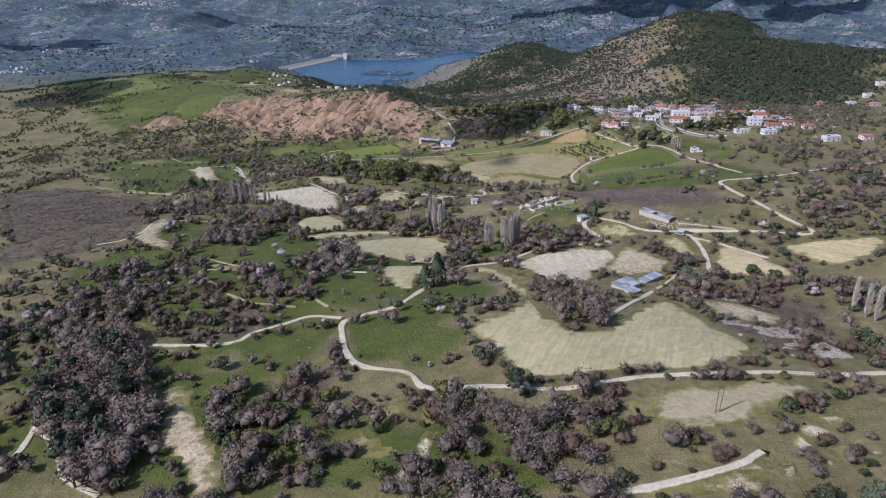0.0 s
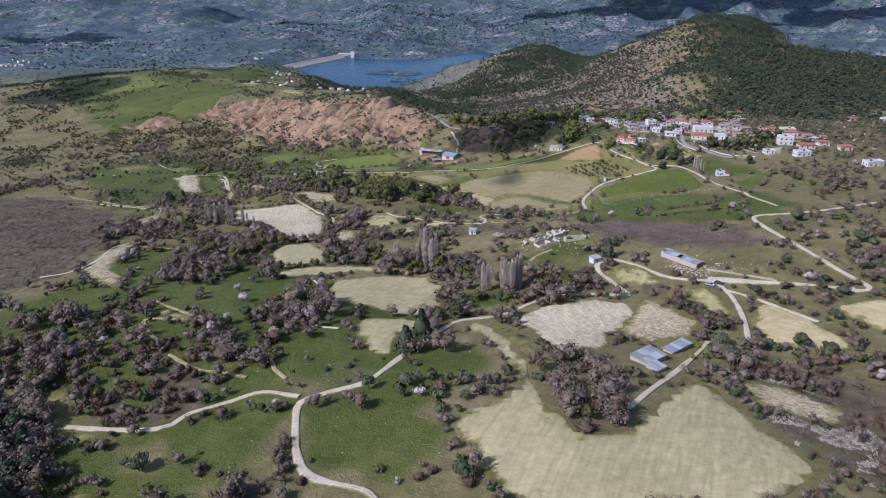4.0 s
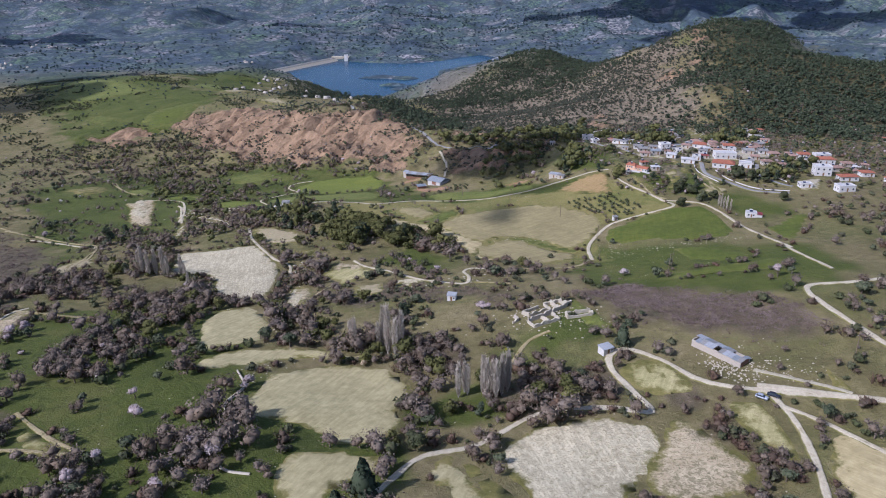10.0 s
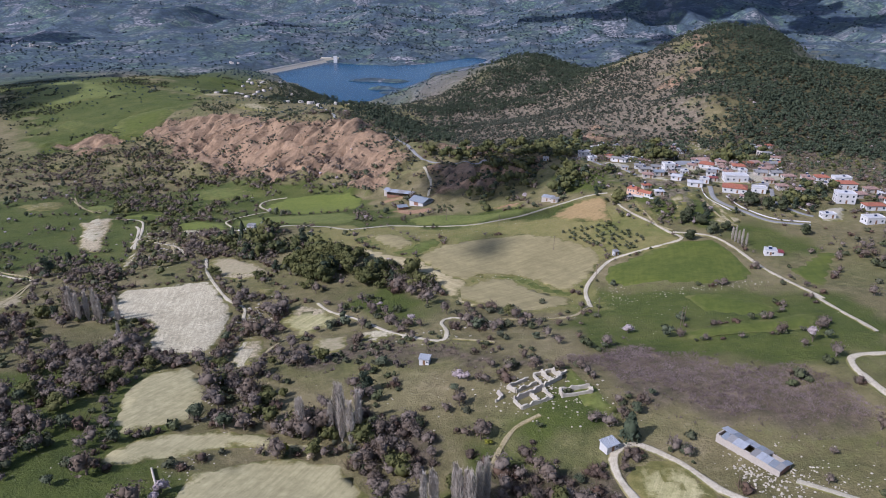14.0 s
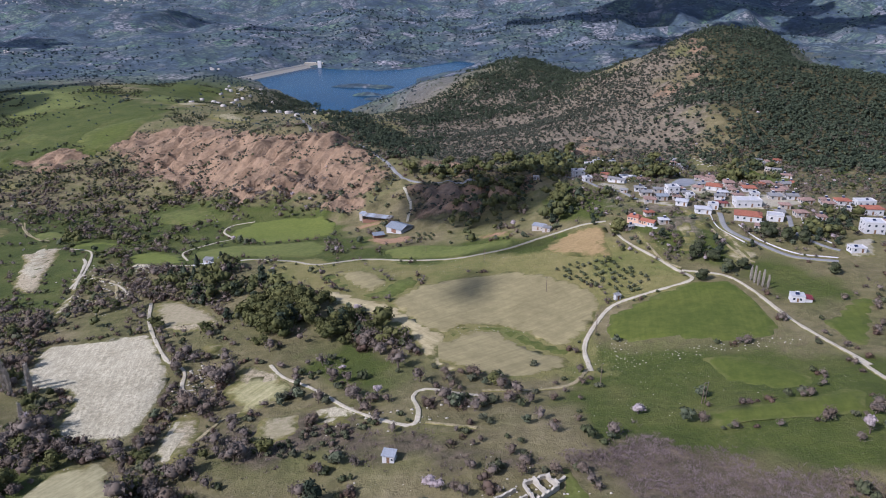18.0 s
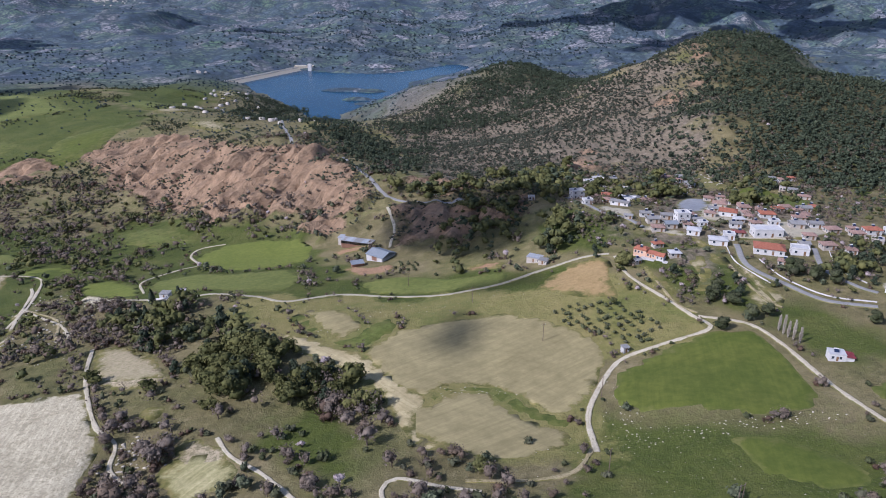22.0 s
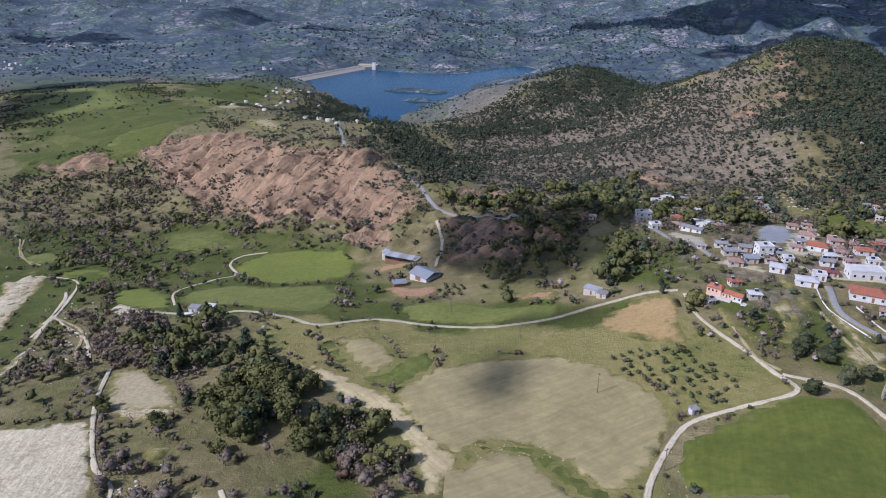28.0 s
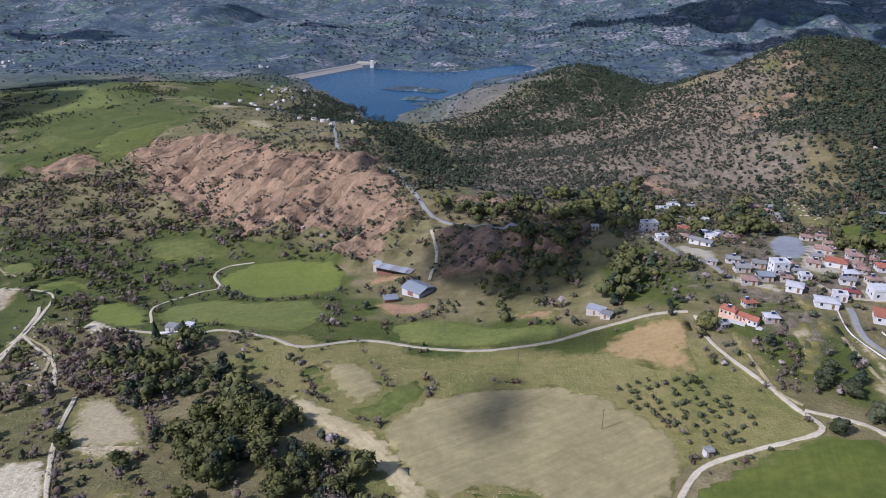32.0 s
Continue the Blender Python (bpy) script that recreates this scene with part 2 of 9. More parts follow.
def vnoise(x, y, size, seed=0):
    """Smooth value noise, -1 to 1, with features of that size in metres."""
    x, y = np.asarray(x, float) / size + 1000.0, np.asarray(y, float) / size + 1000.0
    ix, iy = np.floor(x), np.floor(y)
    u, v = x - ix, y - iy
    u, v = u * u * u * (u * (u * 6 - 15) + 10), v * v * v * (v * (v * 6 - 15) + 10)
    a, b = lattice(ix, iy, seed), lattice(ix + 1, iy, seed)
    c, d = lattice(ix, iy + 1, seed), lattice(ix + 1, iy + 1, seed)
    return 2 * ((a * (1 - u) + b * u) * (1 - v) + (c * (1 - u) + d * u) * v) - 1


def inside(poly, x, y):
    """Signed distance in metres to a polygon's edge, positive inside."""
    p = np.array(poly, float)
    best, odd = np.full(np.shape(x), 1e18), np.zeros(np.shape(x), bool)
    for (x0, y0), (x1, y1) in zip(p, np.roll(p, -1, 0)):
        dx, dy = x1 - x0, y1 - y0
        s = np.clip(((x - x0) * dx + (y - y0) * dy) / (dx * dx + dy * dy + 1e-9), 0, 1)
        best = np.minimum(best, (x - x0 - s * dx) ** 2 + (y - y0 - s * dy) ** 2)
        cross = (y0 > y) != (y1 > y)
        odd ^= cross & (x < dx * (y - y0) / (dy if abs(dy) > 1e-9 else 1e-9) + x0)
    return np.where(odd, 1, -1) * np.sqrt(best)


ZONES = {}


def zone(kind, poly):
    """A stretch of the plan with one kind of cover."""
    ZONES.setdefault(kind, []).append(poly)


def cover(kind, x, y, soft=14.0):
    """How much of that cover lies at x, y: 0 to 1, with a ragged soft border."""
    x, y = np.asarray(x, float), np.asarray(y, float)
    out = np.zeros(x.shape)
    wob = 0.5 * vnoise(x, y, 23, 5) + 0.35 * vnoise(x, y, 9, 6)
    for poly in ZONES.get(kind, []):
        p = np.array(poly, float)
        lo, hi = p.min(0) - 3 * soft, p.max(0) + 3 * soft
        sel = (x > lo[0]) & (x < hi[0]) & (y > lo[1]) & (y < hi[1])
        if sel.any():
            far = np.hypot(p[:, 0].mean(), p[:, 1].mean()) / 400
            s = soft * max(1.0, far)
            d = inside(poly, x[sel], y[sel]) + s * wob[sel]
            out[sel] = np.maximum(out[sel], np.clip(d / s + 0.5, 0, 1))
    return out


zone("grass", [(-167, 271), (-177, 306), (-160, 348), (-150, 389), (-77, 338), (-51, 256), (-38, 228), (-38, 177), (-65, 190), (-100, 225), (-150, 252)])
zone("grass", [(-36, 223), (-26, 230), (4, 273), (21, 245), (7, 215), (7, 182), (-5, 178), (-25, 193)])
zone("grass", [(80, 466), (100, 484), (189, 440), (185, 398), (173, 379), (148, 374), (127, 388), (81, 404)])
zone("grass", [(2, 649), (57, 632), (126, 608), (142, 554), (118, 530), (95, 553), (67, 566), (22, 568), (0, 548), (-61, 617), (-56, 651)])
zone("grass", [(-363, 864), (-285, 820), (-216, 865), (-145, 831), (-53, 770), (2, 649), (-44, 611), (-108, 608), (-245, 701)])
zone("grass", [(-986, 1757), (-937, 1921), (-611, 1618), (-433, 1387), (-329, 1298), (-348, 1160), (-366, 1056), (-463, 1007)])
zone("grass", [(128, 708), (146, 642), (135, 616), (105, 616), (94, 644), (111, 692)])
zone("grass", [(158, 603), (179, 603), (189, 570), (177, 544), (155, 555), (148, 580)])
zone("grass", [(-21, 488), (1, 499), (19, 475), (15, 451), (-13, 456)])
zone("grass", [(-175, 382), (-158, 405), (-96, 384), (-55, 336), (-44, 300), (-59, 274), (-108, 276)])
zone("grass", [(-197, 475), (-388, 768), (-294, 865), (-183, 746), (-166, 572), (-219, 575)])
zone("grass", [(-433, 1387), (-316, 1356), (-390, 2051), (-622, 2156), (-803, 2002)])
zone("red", [(-365, 1106), (-335, 1132), (-267, 1134), (-123, 952), (-43, 931), (-1, 795), (-7, 765), (-38, 772), (-78, 810), (-139, 826), (-208, 893), (-290, 967)])
zone("red", [(-451, 1047), (-421, 1095), (-376, 1039), (-400, 1005)])
zone("red", [(10, 757), (33, 758), (90, 758), (111, 736), (87, 685), (52, 689), (23, 699)])
zone("red", [(19, 820), (51, 829), (94, 810), (77, 779), (44, 782)])
zone("red", [(151, 873), (187, 944), (192, 858), (174, 840)])
zone("red", [(-58, 772), (-42, 793), (-20, 779), (-17, 754), (-34, 747)])
zone("pine", [(394, 1168), (493, 1215), (316, 825), (281, 846), (294, 913), (343, 1073)])
zone("pine", [(272, 811), (357, 1119), (425, 1184), (522, 1173), (666, 1070), (591, 939), (459, 813), (363, 725), (318, 758)])
zone("pine", [(227, 2121), (318, 2308), (247, 1299), (255, 1174), (210, 1197), (148, 1317)])
zone("pine", [(-107, 1213), (-41, 1140), (-6, 966), (-20, 945), (-52, 992)])
zone("pine", [(-354, 1835), (-262, 1719), (-160, 1418), (-112, 1265), (-176, 1333), (-288, 1567)])
zone("pine", [(-339, 2375), (-129, 2198), (77, 2279), (234, 2376), (79, 2845), (-329, 2999), (-439, 2716)])
zone("pine", [(-153, 2677), (385, 2398), (593, 2562), (267, 3095), (-185, 3152)])
zone("garrigue", [(-21, 1062), (65, 1323), (171, 1249), (295, 1214), (381, 1198), (292, 914), (278, 847), (177, 821), (101, 848), (35, 998)])
zone("rock", [(154, 673), (204, 758), (246, 736), (264, 663), (234, 607), (201, 612), (176, 616), (147, 633)])
zone("rock", [(163, 607), (187, 611), (178, 574), (161, 554), (154, 572)])
zone("rock", [(-13, 1135), (64, 1185), (107, 990), (87, 797), (18, 813)])
zone("rock", [(163, 1032), (222, 1007), (210, 929), (147, 890)])
zone("rock", [(-66, 1233), (-43, 1783), (71, 1817), (125, 1572), (49, 1366), (-24, 1259)])
zone("rock", [(29, 995), (64, 1165), (99, 1081), (110, 998), (61, 917)])
zone("rock", [(202, 855), (254, 955), (341, 1075), (292, 877), (251, 837), (208, 821)])
zone("rock", [(-538, 2275), (-324, 2295), (-220, 2220), (-311, 2225), (-432, 2224)])
zone("bare", [(-176, 291), (-161, 312), (-130, 284), (-106, 246), (-92, 208), (-94, 180), (-109, 181)])
zone("bare", [(-114, 281), (-95, 279), (-73, 258), (-55, 241), (-55, 220), (-76, 226), (-95, 245)])
zone("bare", [(-77, 318), (-66, 339), (-39, 332), (-29, 290), (-43, 271), (-64, 276)])
zone("bare", [(-27, 277), (-15, 291), (5, 307), (5, 277), (-9, 254)])
zone("thorn", [(-110, 239), (-93, 240), (-85, 224), (-98, 222)])
zone("thorn", [(-50, 196), (-36, 195), (-28, 170), (-42, 172)])
zone("thorn", [(-93, 252), (-73, 253), (-63, 221), (-78, 219)])
zone("thorn", [(114, 216), (132, 211), (107, 172), (98, 177)])
zone("scrub", [(96, 241), (122, 249), (139, 223), (111, 178), (97, 185), (95, 224)])
zone("thorn", [(102, 252), (130, 250), (123, 235), (101, 235)])
zone("conifer", [(114, 672), (123, 658), (120, 643), (112, 653)])
zone("conifer", [(100, 636), (106, 638), (105, 624), (100, 623)])
zone("conifer", [(206, 792), (224, 784), (209, 746), (194, 746)])
zone("conifer", [(152, 782), (181, 786), (177, 750), (154, 724)])
zone("conifer", [(262, 772), (280, 781), (237, 686), (221, 673)])
zone("conifer", [(234, 608), (254, 591), (235, 560), (223, 575)])
zone("conifer", [(52, 701), (77, 722), (108, 715), (96, 669), (76, 655), (53, 656)])
zone("conifer", [(46, 669), (72, 675), (87, 658), (78, 638), (52, 647)])
zone("copse", [(37, 245), (50, 255), (57, 244), (59, 223), (54, 205), (43, 207), (38, 223)])
zone("copse", [(38, 167), (50, 170), (46, 152), (37, 151)])
zone("copse", [(-66, 431), (-51, 437), (-35, 383), (-48, 377)])
zone("copse", [(-134, 415), (-128, 438), (-102, 431), (-91, 397), (-109, 382)])
zone("copse", [(-126, 341), (-125, 375), (-103, 375), (-97, 352), (-105, 328)])
zone("copse", [(-214, 459), (-189, 472), (-154, 458), (-140, 424), (-177, 427), (-187, 419)])
zone("copse", [(-111, 444), (-90, 441), (-61, 435), (-62, 417), (-98, 422)])
zone("copse", [(-188, 555), (-166, 562), (-128, 468), (-147, 469)])
zone("copse", [(3, 367), (16, 369), (22, 335), (9, 329)])
zone("copse", [(-196, 701), (-153, 674), (-119, 611), (-138, 607)])
zone("copse", [(-167, 635), (-133, 606), (-104, 573), (-114, 563), (-142, 594)])
zone("copse", [(-92, 513), (-83, 514), (-66, 490), (-67, 482), (-81, 495)])
zone("copse", [(-3, 513), (5, 524), (10, 507), (8, 494), (18, 504), (25, 489), (19, 480), (5, 483)])
zone("copse", [(-157, 271), (-123, 262), (-100, 207), (-123, 217), (-142, 242)])
zone("copse", [(-107, 276), (-95, 274), (-86, 251), (-95, 248)])
zone("copse", [(-91, 286), (-70, 276), (-59, 248), (-78, 255)])
zone("thorn", [(-47, 190), (-37, 191), (-27, 173), (-33, 168), (-43, 174)])
zone("thorn", [(-26, 173), (-15, 174), (-13, 169), (-24, 168)])
zone("thorn", [(33, 337), (51, 337), (70, 324), (67, 314), (38, 317)])
zone("thorn", [(8, 371), (20, 372), (30, 357), (26, 342), (12, 349)])
zone("paleheath", [(95, 246), (112, 241), (119, 214), (120, 180), (106, 172), (99, 181), (93, 205)])
zone("pasture", [(-75, 598), (-71, 618), (-35, 610), (4, 601), (38, 595), (80, 596), (112, 578), (119, 558), (102, 542), (86, 532), (12, 544), (-10, 544), (-41, 558), (-59, 575)])
zone("pasture", [(-19, 544), (0, 539), (25, 544), (35, 518), (54, 505), (35, 484), (18, 504)])
zone("pasture", [(86, 540), (101, 515), (101, 495), (79, 467), (63, 459)])
zone("grass", [(-159, 219), (-100, 225), (-28, 174), (-2, 153), (28, 139), (26, 124), (-116, 146)])
zone("grass", [(-174, 365), (-167, 395), (-103, 440), (-35, 331), (13, 294), (2, 238), (-98, 244)])
zone("pasture", [(-66, 610), (-33, 622), (6, 612), (47, 601), (78, 599), (99, 576), (112, 556), (77, 559), (22, 562), (0, 541), (-16, 558), (-53, 587)])
zone("wildwood", [(-128, 187), (-140, 232), (-113, 227), (-84, 169), (-84, 143), (-98, 145), (-112, 163)])
zone("scrub", [(69, 400), (91, 403), (125, 384), (152, 366), (144, 348), (121, 352), (98, 358), (85, 378)])
zone("scrub", [(-335, 585), (-304, 600), (-224, 528), (-187, 428), (-183, 374), (-195, 367)])
zone("scrub", [(-8, 445), (24, 423), (56, 404), (69, 394), (-24, 411), (-45, 422), (-32, 436)])
zone("bare", [(-66, 419), (-59, 460), (-38, 427), (-17, 410), (8, 375), (25, 362), (40, 341), (68, 332), (77, 313), (12, 318), (-2, 356), (-17, 360), (-45, 368)])
zone("bare", [(-182, 460), (-213, 563), (-193, 596), (-141, 512), (-127, 459), (-95, 432), (-91, 406), (-88, 380), (-143, 398)])
zone("bare", [(-195, 664), (-194, 704), (-274, 872), (-369, 984), (-227, 890), (-130, 788), (-185, 764), (-176, 704), (-172, 663), (-130, 599), (-91, 595), (-76, 558), (-123, 568)])
zone("bare", [(7, 513), (24, 504), (23, 478), (12, 476)])
zone("bare", [(37, 474), (57, 457), (55, 448), (31, 449)])
zone("bare", [(0, 168), (48, 163), (46, 140), (32, 123), (-12, 130), (-5, 154)])
zone("bare", [(38, 243), (61, 249), (59, 216), (50, 200), (38, 206)])
zone("bare", [(-131, 265), (-100, 269), (-71, 243), (-81, 229), (-109, 229)])
zone("bare", [(13, 360), (41, 332), (74, 320), (75, 309), (47, 312), (26, 295), (16, 312)])
zone("bare", [(-450, 988), (-369, 984), (-354, 1034), (-214, 896), (-135, 826), (-77, 802), (-121, 786), (-269, 872), (-375, 881)])
zone("bare", [(-82, 482), (-69, 507), (-46, 504), (-32, 484), (-44, 478), (-51, 455), (-60, 453)])
zone("conifer", [(-77, 571), (-59, 583), (-31, 556), (-5, 537), (10, 518), (9, 505), (-38, 504), (-66, 541)])
zone("conifer", [(-124, 598), (-94, 606), (-71, 557), (-90, 567)])
zone("conifer", [(47, 781), (81, 785), (141, 861), (166, 804), (126, 729), (79, 750)])
zone("conifer", [(49, 668), (74, 663), (114, 717), (100, 674), (81, 646), (57, 651)])
zone("conifer", [(-72, 529), (-52, 555), (-11, 545), (-5, 515), (-38, 513)])
zone("orchard", [(91, 565), (104, 570), (120, 566), (132, 554), (138, 540), (129, 529), (120, 528), (108, 542), (94, 553)])
zone("orchard", [(-91, 595), (-80, 605), (-57, 579), (-65, 570), (-80, 575)])
zone("orchard", [(15, 671), (33, 666), (36, 644), (19, 651)])
zone("orchard", [(-30, 429), (-20, 441), (-1, 429), (14, 416), (2, 408), (-25, 414)])

zone("pasture", [(-83, 616), (-30, 607), (22, 605), (67, 594), (105, 592), (129, 592), (148, 565), (154, 539), (114, 519), (100, 496), (90, 467), (81, 459), (60, 457), (40, 466), (26, 489), (13, 514), (-13, 544), (-35, 568), (-63, 593)])
zone("lea", [(102, 500), (114, 519), (153, 532), (166, 526), (173, 481), (175, 454), (154, 422), (86, 436), (93, 463)])
zone("grass", [(146, 612), (185, 622), (190, 575), (199, 546), (219, 520), (207, 500), (180, 508), (177, 538), (149, 555), (135, 602)])
zone("grass", [(118, 692), (133, 676), (143, 634), (135, 612), (110, 620), (100, 634)])
zone("brake", [(-65, 177), (-52, 179), (-39, 180), (-27, 173), (-24, 167), (-28, 156), (-22, 143), (-13, 138), (-14, 130), (-54, 137)])
zone("brake", [(-1, 172), (11, 166), (27, 165), (32, 158), (39, 150), (32, 141), (31, 133), (33, 123), (3, 128), (1, 137), (-4, 144)])
zone("brake", [(41, 142), (52, 145), (61, 140), (73, 140), (66, 131), (52, 127), (39, 125)])
zone("brake", [(83, 145), (96, 155), (125, 171), (114, 153), (99, 149), (81, 138)])
zone("brake", [(72, 122), (81, 124), (94, 128), (97, 126), (91, 116), (70, 118)])
zone("brake", [(-170, 238), (-142, 235), (-110, 225), (-103, 210), (-94, 191), (-93, 182), (-82, 159), (-71, 144), (-70, 140), (-86, 142), (-100, 152), (-121, 178), (-138, 195), (-155, 212)])
zone("brake", [(37, 171), (51, 169), (47, 152), (37, 153)])
zone("brake", [(-140, 249), (-116, 241), (-110, 254), (-113, 228), (-133, 230)])
zone("thorn", [(15, 362), (27, 359), (23, 344), (15, 348)])
zone("thorn", [(41, 327), (58, 339), (79, 340), (86, 327), (74, 319), (64, 314), (47, 315), (35, 319)])
zone("thorn", [(88, 327), (98, 322), (96, 310), (88, 312)])
zone("thorn", [(-109, 267), (-95, 269), (-88, 261), (-91, 254), (-99, 255)])
zone("thorn", [(-86, 248), (-66, 246), (-63, 242), (-86, 244)])
zone("thorn", [(-129, 312), (-118, 314), (-108, 296), (-116, 294)])
zone("copse", [(-126, 346), (-120, 379), (-95, 364), (-108, 350), (-119, 336)])
zone("copse", [(-59, 276), (-53, 294), (-44, 319), (-38, 309), (-46, 283), (-55, 273)])
zone("copse", [(-78, 263), (-56, 260), (-49, 248), (-61, 251), (-75, 257)])
zone("grass", [(64, 379), (80, 354), (67, 343), (52, 359)])
zone("grass", [(33, 355), (43, 339), (15, 322), (-6, 334), (8, 303), (27, 303), (43, 318)])
zone("thorn", [(98, 307), (102, 293), (106, 283), (101, 290), (94, 300)])
zone("pine", [(384, 1202), (434, 1259), (553, 1395), (965, 2135), (303, 788), (298, 829), (292, 854), (298, 896), (339, 1026), (356, 1099)])
zone("garrigue", [(-23, 1329), (65, 1376), (147, 1387), (232, 1407), (263, 1196), (314, 1160), (370, 1189), (356, 1099), (339, 1026), (298, 896), (276, 842), (225, 840), (166, 852), (98, 809), (58, 816), (6, 1004)])
zone("rock", [(332, 1095), (339, 1057), (295, 897), (277, 854), (241, 853), (196, 842), (222, 909), (271, 970)])
zone("rock", [(-2, 1121), (64, 1166), (96, 1020), (61, 992), (17, 1006)])
zone("rock", [(-72, 1840), (24, 1830), (15, 1383), (-26, 1374)])
zone("pine", [(130, 1449), (164, 1586), (286, 2050), (243, 1423), (174, 1265), (87, 1285), (65, 1338)])
zone("pine", [(-8, 1222), (64, 1261), (136, 1239), (144, 1174), (78, 1187), (30, 1172)])
zone("red", [(360, 1175), (384, 1202), (401, 1210), (374, 1166), (360, 1147)])
zone("red", [(278, 1044), (308, 1060), (346, 1088), (344, 1077), (308, 1048), (278, 1026)])
zone("scrub", [(-397, 609), (-338, 614), (-223, 509), (-178, 419), (-172, 363), (-193, 336), (-216, 316)])
zone("lea", [(151, 374), (176, 382), (201, 385), (161, 315), (156, 336)])
zone("lea", [(101, 445), (113, 411), (154, 393), (186, 410), (167, 377), (153, 379), (128, 364), (107, 391)])
zone("lea", [(65, 392), (81, 363), (102, 350), (128, 356), (148, 344), (135, 321), (118, 327), (104, 344), (82, 353)])
zone("lea", [(100, 496), (114, 519), (157, 531), (173, 481), (175, 454), (154, 422), (86, 437), (93, 463)])
zone("brake", [(-157, 307), (-135, 295), (-111, 269), (-116, 257), (-130, 264)])
zone("brake", [(-123, 252), (-96, 250), (-76, 234), (-80, 221), (-102, 218)])
zone("brake", [(-77, 244), (-57, 235), (-55, 221), (-68, 226)])
zone("brake", [(-141, 326), (-120, 324), (-106, 303), (-118, 294)])
zone("open", [(102, 500), (140, 535), (175, 530), (215, 500), (235, 440), (200, 395), (150, 372), (118, 392), (88, 430)])
zone("mixwood", [(-417, 1008), (-345, 974), (-291, 957), (-168, 855), (-105, 778), (-66, 754), (-32, 745), (-22, 724), (-48, 745), (-96, 760), (-123, 760), (-130, 750), (-150, 762), (-182, 788), (-195, 769), (-211, 735), (-234, 735), (-285, 782)])
zone("mixwood", [(-208, 686), (-196, 719), (-166, 740), (-145, 707), (-133, 667), (-164, 661), (-154, 617), (-152, 586), (-180, 624)])
zone("mixwood", [(-158, 587), (-151, 611), (-119, 599), (-100, 587), (-78, 565), (-77, 547), (-105, 566), (-117, 560), (-98, 525), (-82, 495), (-108, 522), (-128, 529)])
zone("mixwood", [(-66, 424), (-59, 448), (-42, 420), (-29, 391), (-14, 374), (3, 363), (19, 358), (29, 345), (38, 335), (37, 330), (5, 334), (0, 348), (-11, 356), (-27, 359), (-42, 369), (-54, 393)])
zone("mixwood", [(-162, 446), (-134, 448), (-109, 450), (-99, 438), (-73, 418), (-65, 415), (-71, 412), (-90, 412), (-89, 392), (-98, 382), (-111, 382), (-128, 391)])
zone("mixwood", [(-167, 479), (-166, 544), (-146, 521), (-106, 450), (-104, 424), (-132, 434)])
zone("mixwood", [(-332, 890), (-277, 936), (-191, 856), (-150, 754), (-163, 680), (-227, 706), (-285, 771)])
zone("pine", [(-51, 984), (-25, 1080), (14, 1057), (19, 917), (5, 825), (-12, 868), (-35, 896)])
zone("conifer", [(19, 799), (57, 796), (95, 799), (116, 867), (150, 870), (138, 779), (111, 762), (80, 762), (41, 776)])

LAKE = [(-465, 2046), (-416, 2142), (-336, 2276), (-278, 2239), (-222, 2215), (-112, 2169), (-27, 2203), (31, 2300), (110, 2384), (163, 2321), (120, 2185), (47, 2115), (1, 2035), (-1, 1959), (-49, 1861), (-80, 1801), (-107, 1721), (-124, 1632), (-126, 1537), (-125, 1457), (-147, 1455), (-173, 1550), (-205, 1638), (-280, 1786), (-366, 1938)]
ISLANDS = [(-150, 1905, 62, 17), (-95, 1890, 40, 14), (-118, 1790, 36, 9), (-100, 1745, 30, 10)]


